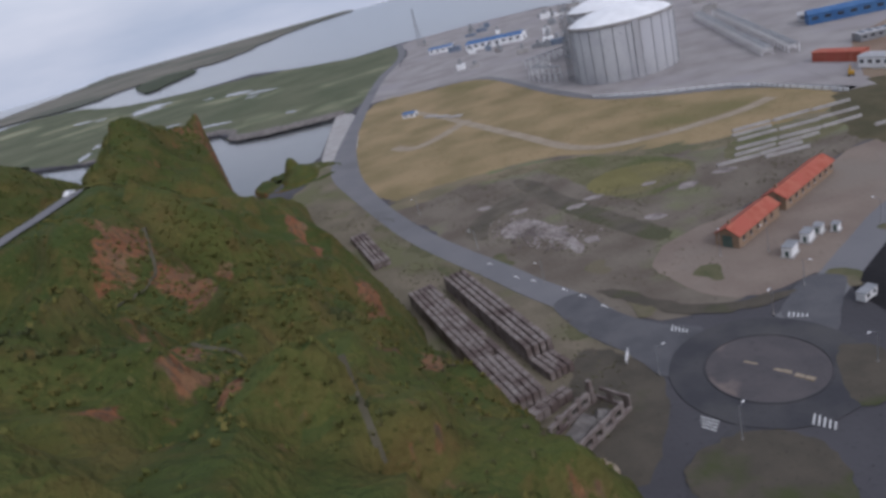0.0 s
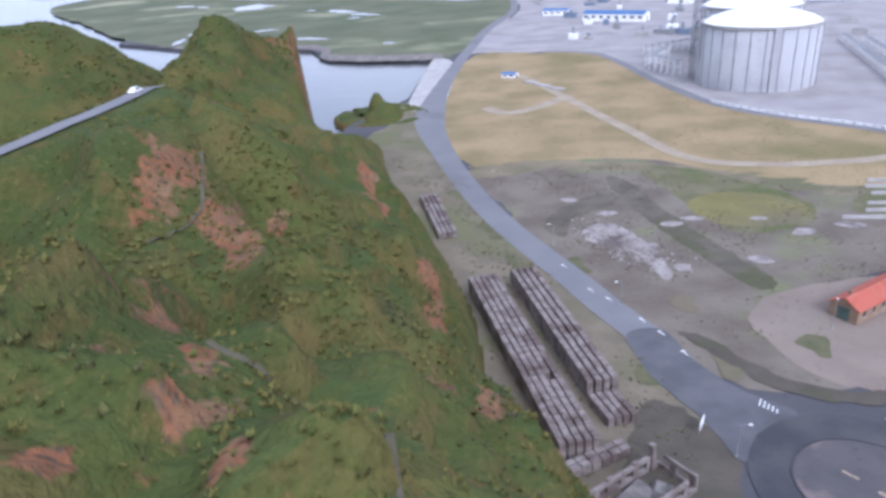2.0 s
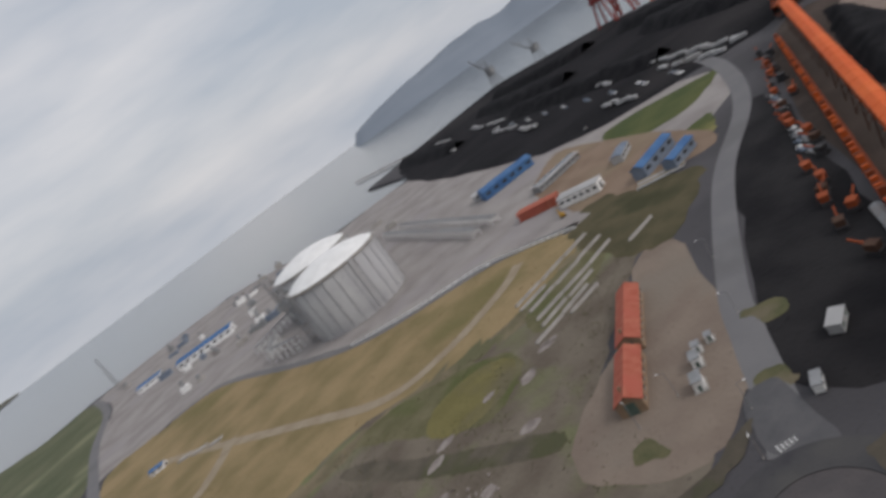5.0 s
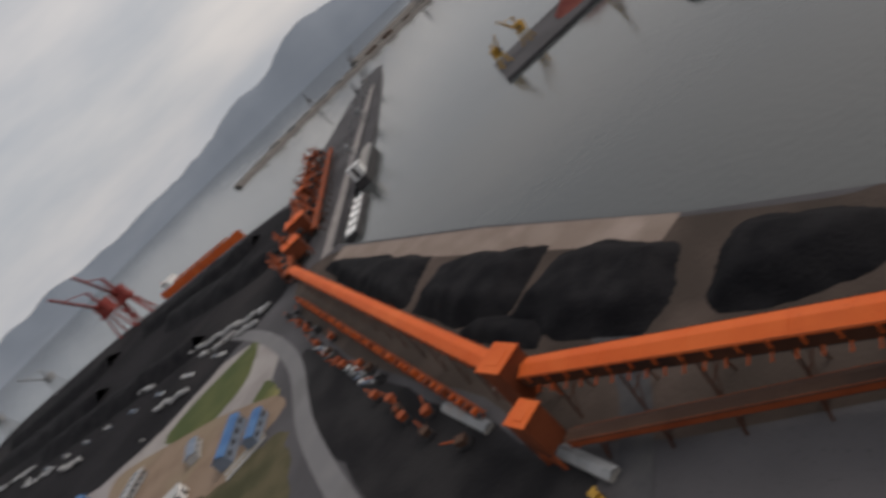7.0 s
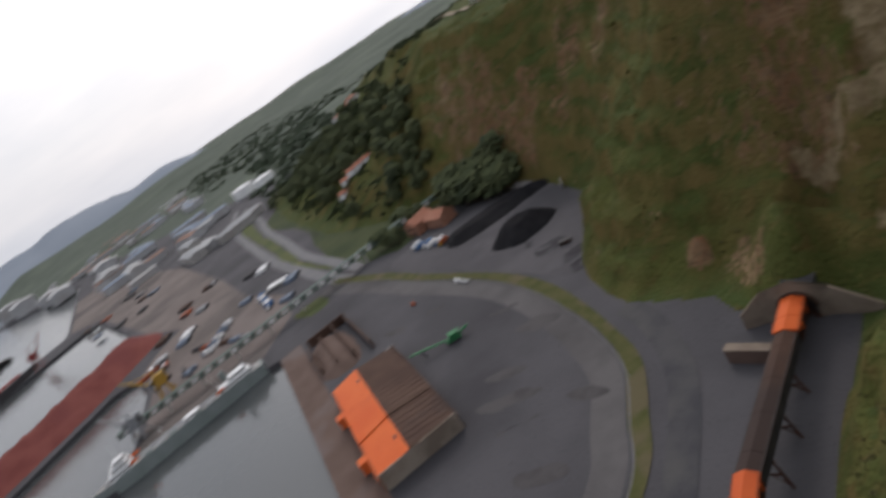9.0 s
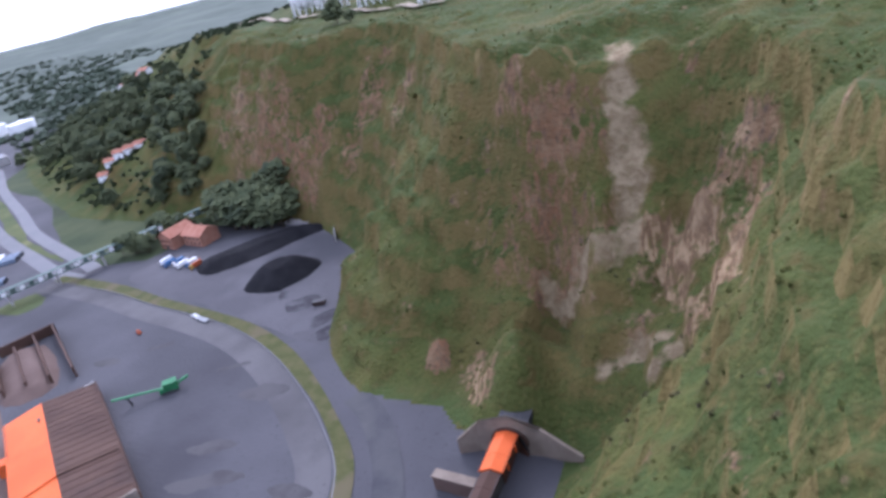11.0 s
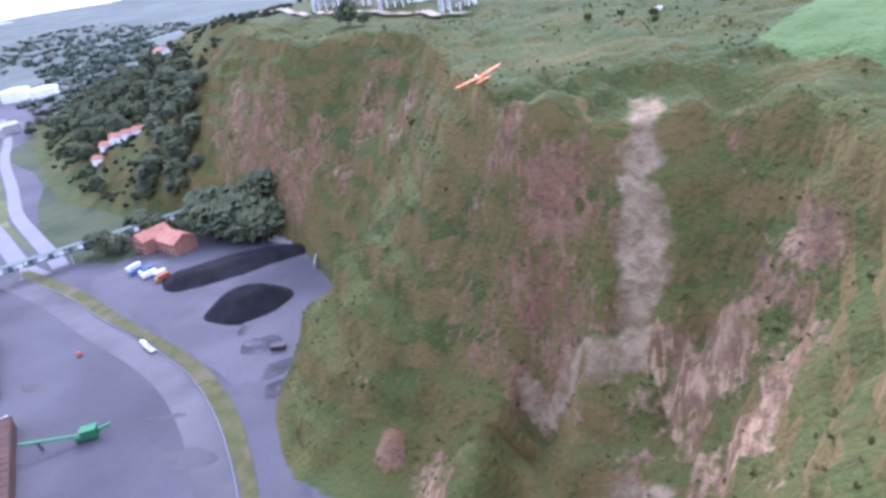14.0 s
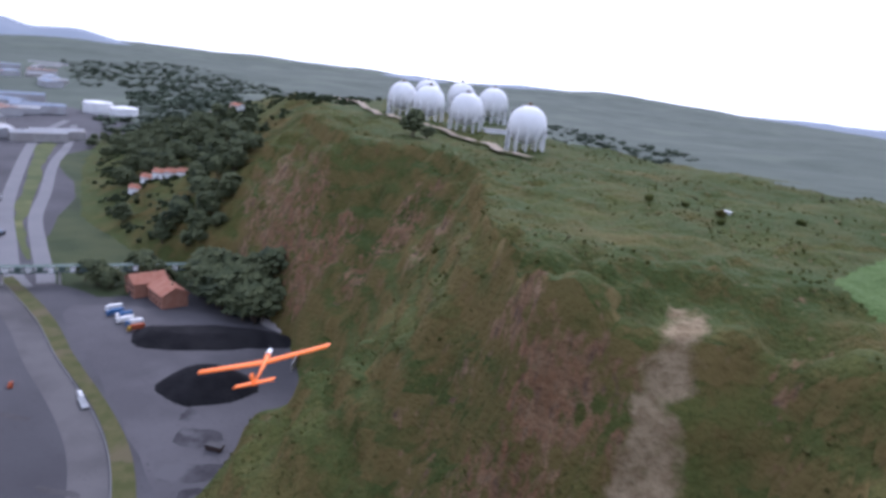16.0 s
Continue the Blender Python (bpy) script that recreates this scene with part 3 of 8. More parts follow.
def hill_height(px, py):
    d, u, side = line_distance(px, py, FOOT)
    s = np.where(side > 0, d, -d)
    tab = np.array(FOOT)
    H, W, E = (np.interp(u, np.arange(len(FOOT)), tab[:, k]) for k in (2, 3, 4))
    # in the bay of the southern face the profiles of all the foot blend into one another
    total, weighed = 1e-9, 1e-9
    for fx, fy, _, _, fe in FOOT[4:24]:
        w = 1.0 / ((px - fx) ** 2 + (py - fy) ** 2 + 60.0) ** 1.5
        total, weighed = total + w, weighed + w * fe
    bay = np.clip((px - 62) / 26, 0, 1) * (py < -20)
    E = E * (1 - bay) + bay * weighed / total
    warp = 16 * fbm(px, py, 60.0, 3, 5) + 7 * fbm(px, py, 18.0, 3, 8)
    # south of the bend the slope runs from the foot to a rim of its own
    south = np.clip((40 - py) / 60, 0, 1)
    rim_d, _, rim_side = line_distance(px, py, RIM)
    rim_s = np.where(rim_side > 0, -rim_d, rim_d)
    s2 = s + (1 - 0.55 * south) * warp * np.clip(s / 14, 0, 1)
    W = W * (1 - south) + south * np.maximum(s2 + np.maximum(rim_s, 0), 8)
    s2 = s2 + south * np.maximum(-rim_s, 0)
    W = np.where(rim_s < 0, W * (1 - south) + south * np.maximum(s2 + rim_s, 8), W)
    k = np.clip(s2 / W, 0, 1)
    rise = k ** E
    rise = rise * (1 - 0.12 * k * k) / 0.88
    h = H * np.minimum(rise, 1.0)
    beyond = np.maximum(s2 - W - 34 * np.exp(-((py - 222) / 45) ** 2) * (py > 0), 0)
    north = np.clip((py + 20) / 90, 0, 1)
    h = h - north * np.minimum(beyond * (0.62 + 0.5 * np.clip((py - 230) / 60, 0, 1)), 95) + (1 - north) * (12 * (1 - np.exp(-beyond / 160)) + 10 * fbm(px, py, 220.0, 3, 3) * np.clip(beyond / 60, 0, 1))
    gully = fbm(u * 46 + 9 * fbm(px, py, 40.0, 3, 14), s * 0.3, 24.0, 4, 17, True)
    crag = 0.75 * fbm(px, py, 34.0, 5, 11, True) + 0.5 * (1 - south) * gully + 0.3 * fbm(px, py, 14.0, 3, 12, True)
    fine = fbm(px, py, 9.0, 4, 21)
    slope_zone = np.clip(s / 10, 0, 1) * (0.35 + 0.65 * np.exp(-beyond / 25))
    h = h + slope_zone * (15 * crag + 6 * fine) * np.clip(h / 12, 0.15, 1)
    level = h / 12 + 1.6 * fbm(px, py, 46.0, 3, 23)
    step = level - np.floor(level)
    step = np.clip((step - 0.32) / 0.36, 0, 1)
    ledge = 12 * (np.floor(level) + step * step * (3 - 2 * step) - level)
    h = h + 0.5 * slope_zone * ledge * np.clip(h / 15, 0, 1)
    # broken ledges a few metres across on the steep rock
    h = h + slope_zone * south * np.clip(h / 14, 0, 1) * (2.6 * fbm(px * 0.8 + py * 0.5, py - h * 0.6, 7.0, 3, 53, True) + 1.4 * fbm(px, py, 4.0, 2, 57))
    for bx, by, bh, br in KNOLLS:
        h = h + bh * np.exp(-((px - bx) ** 2 + (py - by) ** 2) / br ** 2)
    # the plateau rounds off inland
    h = h - np.minimum(0.2 * np.maximum(-py - 345 - 0.55 * np.clip(px, -80, 460), 0), 75) * (py < -150)
    # bench of the crest road, with the ground falling away seaward of it
    rd, ru, rside = line_distance(px, py, CREST_ROAD)
    rz = np.interp(ru, np.arange(len(CREST_ROAD)), [q[2] for q in CREST_ROAD])
    rw = np.clip(1.4 - rd / 11, 0, 1)
    rw = rw * rw * (3 - 2 * rw)
    h = h * (1 - rw) + rz * rw
    h = np.where((rside > 0) & (py > 118) & (py < 262), np.minimum(h, rz - 0.8 * np.maximum(rd - 5, 0) + 7 * fbm(px, py, 20.0, 3, 47) * np.clip(rd / 15, 0, 1)), h)
    # separate knoll on the seaward side, past a saddle
    dome = 84 * np.clip(1.25 - np.hypot((px + 234) / 73, (py - 372) / 105), 0, 1) ** 0.65 + 9 * fbm(px, py, 30.0, 4, 41, True)
    h = np.where(py > 200, np.maximum(h, np.where(px < -150, dome, -99)), h)
    # the knoll breaks off in a steep face; east of it the slope runs down to the basin
    east = px - (-105 - (py - 423) * 0.276) + 5 * fbm(px, py, 14.0, 3, 43)
    low = 112 - 118 * py / 504 + 7 * fbm(px, py, 16.0, 3, 44) - 16 * np.exp(-((py - 450) / 40) ** 2)
    h = h - np.maximum(h - low, 0) * np.clip(east / 5 + 0.5, 0, 1) * np.clip((py - 300) / 50, 0, 1)
    h = np.where(s > 0, h, np.maximum(-0.6 + 0 * h, -0.6 + s * 0.05))
    # rock stack at the corner of the basin
    stack = 14.5 * np.clip(1.4 - np.hypot((px + 79.5) / 5.5, (py - 519) / 9), 0, 1) ** 0.7 + 4 * fbm(px, py, 7.0, 3, 45)
    skirt = 9 * np.clip(1.3 - np.hypot((px + 74) / 13, (py - 512) / 22), 0, 1) + 3 * fbm(px, py, 7.0, 3, 46)
    h = np.where(np.hypot(px + 77, py - 515) < 34, np.maximum(h, np.maximum(stack, np.where(skirt > 2, skirt, -1))), h)
    return h, s, s2, W, beyond


def spread(lo, a, b, hi, fine, coarse):
    left = list(np.arange(lo, a, coarse))
    return np.array(left + list(np.arange(a, b, fine)) + list(np.arange(b, hi + coarse, coarse)))


hx, hy = spread(-900, -260, 330, 1120, 1.8, 16), spread(-1150, -430, 550, 560, 1.8, 16)
gx, gy = np.meshgrid(hx, hy)
hz, hs = hill_height(gx, gy)[:2]
steep = np.hypot(*np.gradient(hz, hy, hx))
rock_mask = np.clip((steep - 1.75) / 2.2, 0, 1) * np.where(gy > 0, 0.52, 0.34) * (hs > 1)
for bx, by, br in ((253, -290, 16), (281, -299, 14), (239, -279, 12), (219, -269, 9), (179, -266, 9), (169, -279, 11), (140, -250, 9), (190, -260, 7), (205, -275, 9), (300, -320, 16),
                   (43, -143, 6), (55, -144, 7), (37, -148, 7), (50, -149, 6), (37, -134, 5), (76, -152, 5), (69, -143, 5), (55, -151, 4), (64, -148, 4), (57, -160, 4), (43, -160, 3), (64, -166, 3), (8, -165, 5), (92, -128, 4), (78, -120, 5), (76, -127, 4), (72, -113, 4), (67, -111, 4),
                   (10, -132, 7), (23, -130, 5), (20, -138, 5), (6, -109, 6), (-1, -110, 5), (13, -125, 7), (3, -143, 6), (-6, -138, 6), (24, -119, 4), (-4, -122, 6), (-110, 400, 14), (-100, 440, 12)):
    rock_mask += 0.55 * np.clip(1.5 - np.hypot(gx - bx, gy - by) / br - 0.6 * fbm(gx, gy, 9.0, 3, 35), 0, 0.9)
for bx, by, rx, ry, turn in ((-66.5, 154, 3.4, 10, 5), (-65, 165, 2.6, 6, 0), (-55, 157, 6, 11, 15), (-48, 143, 3.6, 6, 10), (-52, 176, 1.5, 4, 0), (-35, 93, 2.2, 5, 25), (-31, 83, 2.2, 5, -10), (-45, 103, 2.8, 5, 10), (-37, 70, 1.6, 2.4, 0), (-25.5, 75, 1.4, 3, 0), (-17, 169, 2.4, 7, 0), (-11, 116, 2, 6, 10),
                             (-4.5, 122, 2, 6, 0), (-14, 140, 2, 6, 15), (-18, 190, 2, 6, 0), (-21, 202, 3, 7, 0), (-46, 265, 3, 6, 0), (-41, 252, 3, 6, 0), (-78, 220, 4, 7, 30), (-42, 86, 1.5, 3, 0)):
    c, sn = math.cos(radians(turn)), math.sin(radians(turn))
    u, w = (gx - bx) * c + (gy - by) * sn, -(gx - bx) * sn + (gy - by) * c
    rock_mask += 1.15 * np.clip(1.5 - np.hypot(u / rx, w / ry) - 0.5 * fbm(gx, gy, 5.0, 3, 33), 0, 1)
rock_mask = np.where(gy < 0, np.minimum(rock_mask, 0.56), rock_mask)
rock_mask += 0.8 * np.clip(1.4 - np.hypot((gx - 91) / 5, (gy + 128.5) / 4.5), 0, 1)
slide_d, slide_u, _ = line_distance(gx, gy, [(29, -175), (26.5, -161), (28, -157), (25, -153), (26, -146), (26, -138), (33, -133.5), (43, -138), (54, -141)])
slip_d = np.minimum(line_distance(gx, gy, [(16, -112), (24, -116.5), (34, -114)])[0], line_distance(gx, gy, [(13, -107), (20, -105.5)])[0])
scree_mask = np.clip(1.5 - 0.85 * slide_d / np.interp(slide_u, [0, 0.8, 1.8, 2.2, 3.0, 4.0, 4.6, 5.0, 6.0, 8.0], [3.4, 3.4, 2.4, 3.6, 5.0, 4.8, 2.8, 2.2, 1.8, 1.4]), 0, 1)
scree_mask = np.maximum(scree_mask, np.clip(1.4 - slip_d / 2.0, 0, 1))
FIELD = [(6, -206), (-10, -190), (-30, -176), (-70, -160), (-160, -190), (-190, -300), (-60, -300), (-20, -284), (-8, -262), (2, -228)]
field_mask = inside(gx + 3 * fbm(gx, gy, 12.0, 2, 2), gy + 3 * fbm(gx, gy, 12.0, 2, 6), FIELD).astype(float)
path_mask = np.zeros_like(hz)
# banded tan rock on the spur beside the slide, redder rock on the other side of it
spur_d, _, _ = line_distance(gx, gy, [(21, -138), (10, -129), (3, -112), (0, -98)])
tan_mask = np.maximum(np.clip(1.3 - spur_d / 12, 0, 1), np.clip(1.5 - np.hypot(gx - 74, gy + 117) / 9, 0, 1))
rock_mask = rock_mask + 0.12 * tan_mask * (gy < 0)
iron_mask = np.maximum(np.clip(gy / 40, 0, 1), 0.42 * np.clip(1.5 - np.hypot((gx - 54) / 20, (gy + 149) / 12), 0, 1))
iron_mask = np.maximum(iron_mask, 0.6 * np.clip(1.5 - np.hypot(gx - 91, gy + 128.5) / 7, 0, 1))
iron_mask = np.maximum(iron_mask, 0.5 * np.clip(1.4 - np.hypot((gx - 215) / 60, (gy + 285) / 32), 0, 1))
hill_me = grid_mesh("hill", hx, hy, hz, keep=(hz > -0.45), attributes=(("rock", rock_mask), ("scree", scree_mask), ("field", field_mask), ("path", path_mask), ("iron", iron_mask), ("tan", tan_mask)))
hill_me.materials.append(M_HILL)
tagged(new("hill", hill_me), "steep grassy headland with reddish rock faces and scree", "cliff", kind="structure")


def hill_z(x, y):
    a, b = np.array([[float(x)]]), np.array([[float(y)]])
    return max(0.0, float(hill_height(a, b)[0][0, 0]))


def drape(name, line, width, m, lift, label, category):
    """A narrow way laid over the hill."""
    pts = smooth_line(line, 10)
    s = Shape()
    for i, q in enumerate(pts):
        d = pts[min(i + 1, len(pts) - 1)] - pts[max(i - 1, 0)]
        d.normalize()
        z = hill_z(q.x, q.y)
        a, b = (q.x - d.y * width / 2, q.y + d.x * width / 2), (q.x + d.y * width / 2, q.y - d.x * width / 2)
        zz = max(z, 0.5 * (hill_z(*a) + hill_z(*b))) + lift
        s.v += [(*a, zz), (*b, zz)]
    s.f = [(2 * i, 2 * i + 1, 2 * i + 3, 2 * i + 2) for i in range(len(pts) - 1)]
    return tagged(part(name, s, m), label, category, kind="structure")


drape("track", [q[:2] for q in CREST_ROAD], 5.0, M_ROAD, 0.5, "grey gravel track up to the saddle", "track")
M_PATH = mat("trodden_path", (0.075, 0.068, 0.045), (0.1, 0.09, 0.062), 0.3, 1.5, 0.95)
drape("footpath", [(-66, 176), (-63, 166), (-60, 155), (-62, 147), (-64, 140)], 1.0, M_PATH, 0.2, "narrow trodden footpath across the slope", "footpath")
drape("footpath", [(-36, 97), (-31, 95.5), (-28, 95.5), (-25, 97), (-22, 97), (-18, 90), (-14.5, 84), (-12.5, 77), (-11, 70)], 0.9, M_PATH, 0.2, "narrow trodden footpath across the slope", "footpath")
drape("track", [(676, -720), (575, -655), (485, -580), (415, -512), (362, -468), (310, -431), (275, -405), (245, -391), (215, -384), (190, -374), (165, -347), (145, -341)], 6.0, M_SAND, 1.5, "pale gravel road round the gas spheres", "track")

# rolling inland country and the mountains across the bay
cx, cy = np.arange(-3600, 4300, 45.0), np.arange(-4500, -380, 45.0)
ax2, ay2 = np.meshgrid(cx, cy)
away = np.hypot(ax2 - 300, ay2 + 300)
shore = np.where(ax2 > 500, 640 + 0.06 * (ax2 - 500), 620 - 0.28 * (500 - ax2))
inland = np.clip((-ay2 - shore) / 400, 0, 1)
cz = -1.0 + inland * (14 + 55 * np.clip(fbm(ax2, ay2, 700.0, 4, 51) + 0.15, 0, 1) + np.clip((away - 1800) / 2500, 0, 1) ** 1.5 * (60 + 90 * fbm(ax2, ay2, 1300.0, 4, 61)) * np.clip((ax2 + 300) / 1800, 0.15, 1))
west = np.clip((350 - ax2) / 500, 0, 1) * np.clip((-ay2 - 450) / 350, 0, 1)
cz = cz + west * (16 + 14 * fbm(ax2, ay2, 600.0, 3, 71))
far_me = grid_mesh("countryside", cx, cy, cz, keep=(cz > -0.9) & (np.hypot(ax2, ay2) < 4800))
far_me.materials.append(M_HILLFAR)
tagged(new("countryside", far_me), "rolling green country with woods, slight haze put into its colour", "countryside", kind="structure")


def mountains(name, az0, az1, r, height, seed, label):
    az = np.radians(np.linspace(az0, az1, 160))
    s = Shape()
    prof = fbm(np.degrees(az) * 40, az * 0 + 7.0, 500.0, 5, seed) + 0.5
    edge = np.sin(np.linspace(0, math.pi, 160)) ** 0.35
    for i, a in enumerate(az):
        for rr, k in ((r, 0.0), (r + 250, 0.45), (r + 600, 1.0), (r + 800, 0.6)):
            s.v.append((rr * math.sin(a), rr * math.cos(a), -3 + height * k * float(prof[i] * edge[i])))
    for i in range(159):
        for j in range(3):
            k = i * 4 + j
            s.f.append((k, k + 4, k + 5, k + 1))
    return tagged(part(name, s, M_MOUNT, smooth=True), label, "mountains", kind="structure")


mountains("backdrop", 30, 125, 3900, 400, 4, "mountains along the far shore of the bay, tinted blue-grey for haze")
mountains("backdrop", 100, 250, 4000, 150, 9, "mountain range behind the country, its colour paled for haze")

# ---------------------------------------------------------------- ground surfaces
patch("marsh", [(-52, 748), (-170, 784), (-205, 866), (-335, 950), (-412, 950), (-590, 1135), (-780, 1390), (-1000, 1680), (-1150, 1960), (-1140, 2330), (-1000, 2290), (-870, 2180), (-640, 1830), (-461, 1690), (-278, 1600), (-150, 1490), (-24, 1370), (40, 1380), (48, 1200), (2, 900), (-26, 770)], M_FLATS, 0.05, "green marshy flats with pale pools", "marsh", 6, 8)
patch("field", [(-34, 440), (-42, 520), (-26, 690), (0, 760), (50, 745), (108, 715), (152, 497), (216, 422), (238, 350), (205, 322), (150, 318), (105, 345), (55, 372), (2, 378), (-16, 395)], M_DRYGRASS, 0.05, "dry yellow grass field", "field", 3, 10)
patch("bare_ground", [(-12, 366), (4, 386), (30, 390), (84, 384), (130, 346), (200, 326), (238, 345), (250, 330), (210, 285), (160, 262), (110, 238), (96, 188), (62, 188), (44, 214), (18, 275), (4, 325)], M_DIRT, 0.09, "trodden brown earth with stony patches", "bare ground", 3, 10)
patch("grass_patch", [(84, 318), (100, 332), (124, 326), (132, 306), (112, 292), (90, 298)], mat("yellow_green_grass", (0.14, 0.125, 0.05), (0.165, 0.146, 0.06), 0.05, 0.5, 0.95, c=(0.13, 0.115, 0.07), spots=0.5), 0.13, "yellow-green grass patch", "grass", 9, 14)
patch("gravel_yard", [(56, 752), (106, 722), (154, 502), (220, 428), (246, 356), (292, 335), (330, 312), (420, 330), (470, 480), (555, 960), (422, 1050), (326, 1316), (80, 1380), (62, 1180), (20, 900)], M_GRAVEL, 0.04, "pale gravel plant yard", "gravel yard", 2)
patch("compound_yard", [(76, 222), (84, 190), (104, 184), (128, 192), (156, 214), (206, 262), (196, 276), (142, 250), (98, 240)], mat("compacted_earth", (0.184, 0.146, 0.119), (0.218, 0.177, 0.143), 0.05, 0.6, 0.95, c=(0.2, 0.17, 0.14)), 0.14, "compacted earth yard", "yard", 1.5)
patch("verge", [(-66, 500), (-76, 536), (-62, 548), (-48, 522), (-46, 480), (-32, 430), (-6, 352), (16, 277), (42, 216), (54, 178), (44, 158), (36, 132), (22, 124), (4, 150), (-14, 190), (-24, 240), (-44, 280), (-68, 330), (-90, 400)], mat("rough_verge", (0.129, 0.112, 0.0782), (0.17, 0.143, 0.102), 0.06, 0.6, 0.95, c=(0.125, 0.122, 0.065), spots=0.5), 0.06, "rough earth and grass strip under the cliff", "verge", 1.8, 8)
M_WEED = mat("roadside_weeds", (0.085, 0.088, 0.045), (0.115, 0.108, 0.06), 0.15, 1.0, 0.95, c=(0.14, 0.12, 0.08), spots=0.5)
for k, (gx0, gy0, gr) in enumerate(((0, 300, 7), (8, 268, 6), (40, 196, 5), (-20, 340, 6), (28, 262, 5), (60, 232, 4), (90, 205, 4), (120, 180, 4), (62, 196, 4), (150, 196, 5))):
    patch("grass_tuft", [(gx0 + gr * math.cos(a) * (1 + 0.5 * math.sin(3 * a + k)), gy0 + 1.6 * gr * math.sin(a)) for a in [0.7 * i for i in range(9)]], M_WEED, 0.16 + 0.01 * k, "low green grass tuft beside the road", "grass", 1.3, 6, "stuff", k)
patch("mud_strip", [(56, 360), (66, 350), (72, 318), (78, 296), (86, 272), (94, 246), (86, 240), (78, 258), (70, 280), (64, 302), (58, 330)], mat("dark_mud", (0.085, 0.075, 0.058), (0.12, 0.104, 0.08), 0.08, 0.8, 0.9, c=(0.075, 0.076, 0.042), spots=0.5), 0.17, "dark muddy strip with weeds across bare earth", "mud", 2.6, 9)
patch("weed_patch", [(74, 372), (100, 366), (134, 322), (128, 296), (104, 286), (92, 292), (86, 312), (80, 340)], mat("thin_weeds", (0.11, 0.105, 0.055), (0.15, 0.135, 0.08), 0.06, 0.7, 0.95, c=(0.09, 0.1, 0.04), spots=0.5), 0.12, "thin weeds over brown earth", "weeds", 3.2, 10)
patch("weed_patch", [(150, 300), (190, 296), (214, 312), (196, 330), (160, 322)], bpy.data.materials["thin_weeds"], 0.12, "thin weeds over brown earth", "weeds", 3.2, 10)
patch("rubble_ground", [(36, 296), (46, 302), (54, 292), (60, 272), (61, 252), (57, 250), (54, 266), (46, 278), (36, 284)], mat("broken_rubble", (0.22, 0.19, 0.175), (0.3, 0.27, 0.25), 0.2, 1.2, 0.95, bump=0.8, c=(0.13, 0.11, 0.1), spots=0.5), 0.18, "low spread of pale broken rubble", "rubble", 2.0, 9)
patch("wheel_tracks", [(20, 300), (30, 322), (52, 338), (56, 326), (34, 308), (28, 290)], bpy.data.materials["dark_mud"], 0.15, "dark churned wheel tracks in earth", "mud", 2.4, 9)
M_EDGE = mat("thin_dry_grass", (0.14, 0.12, 0.078), (0.195, 0.16, 0.105), 0.05, 0.5, 0.95, c=(0.115, 0.112, 0.062), spots=0.5)
rnd = random.Random(37)
for k, q in enumerate(smooth_line([(-8, 372), (20, 384), (55, 378), (90, 366), (120, 345), (160, 326), (205, 324)], 4)):
    pr = rnd.uniform(7, 13)
    turn = rnd.uniform(0, 3)
    patch("field_edge", [(q.x + pr * 1.5 * math.cos(a) * (1 + 0.45 * math.sin(3 * a + turn)), q.y + rnd.uniform(-2, 2) + pr * 0.7 * math.sin(a) * (1 + 0.35 * math.cos(2 * a + turn))) for a in [math.tau * i / 11 for i in range(11)]], M_EDGE, 0.101 + 0.0006 * k, "thin dry grass thinning out over bare earth", "grass", 2, 4, "stuff", k)
for k, (px0, py0, pr) in enumerate(((57, 277, 5), (72, 298, 4), (82, 303, 4), (40, 290, 5), (95, 262, 5), (66, 258, 4), (120, 285, 5), (48, 312, 4), (108, 300, 3), (140, 290, 5), (34, 330, 4))):
    patch("stony_patch", [(px0 + pr * math.cos(a) * (1 + 0.3 * math.sin(2 * a + k)), py0 + 0.7 * pr * math.sin(a)) for a in [0.7 * i for i in range(9)]], bpy.data.materials["broken_rubble"], 0.2 + 0.01 * k, "pale stony patch on bare earth", "gravel", 0.8, 3, "stuff", k)
rnd = random.Random(71)
for k, (px0, py0, px1, py1, pw) in enumerate(((-515, 1560, -440, 1440, 44), (-281, 1345, -225, 1280, 17), (-232, 1250, -165, 1203, 15), (-214, 1190, -200, 1172, 12), (-345, 1066, -306, 1086, 10), (-250, 970, -203, 940, 10),
                                              (-690, 1655, -640, 1610, 16), (-625, 1600, -588, 1572, 11), (-480, 1274, -438, 1242, 13), (-416, 968, -430, 1040, 7), (-432, 1060, -440, 1112, 6), (-326, 1350, -308, 1364, 9), (-120, 880, -104, 866, 6))):
    pl = math.hypot(px1 - px0, py1 - py0) / 2
    ex, ey = (px1 - px0) / 2 / pl, (py1 - py0) / 2 / pl
    rim = []
    for i in range(13):
        a = math.tau * i / 13
        q = rnd.uniform(0.6, 1.25)
        ca, sa = pl * q * math.cos(a), pw * q * math.sin(a)
        rim.append(((px0 + px1) / 2 + ex * ca - ey * sa, (py0 + py1) / 2 + ey * ca + ex * sa))
    patch("pool", rim, M_WATER, 0.3, "shallow pool of standing water on the flats", "water", 2.5, 4, "structure", k)

tagged(part("track", ribbon([(20, 650), (43, 587), (62, 520), (82, 450), (103, 385), (140, 368), (188, 369), (215, 378)], 8.0, 0.18), M_SAND), "pale sandy vehicle track through dry grass", "track", kind="structure")
tagged(part("track", ribbon([(-2, 520), (14, 500), (40, 520), (60, 545)], 10.0, 0.16), M_SAND), "pale sandy vehicle track through dry grass", "track", kind="structure")
patch("apron", [(-60, 545), (-52, 738), (-44, 745), (-30, 700), (-32, 540), (-45, 525)], M_CONC, 0.1, "pale concrete apron beside the pool", "apron", 0.3)

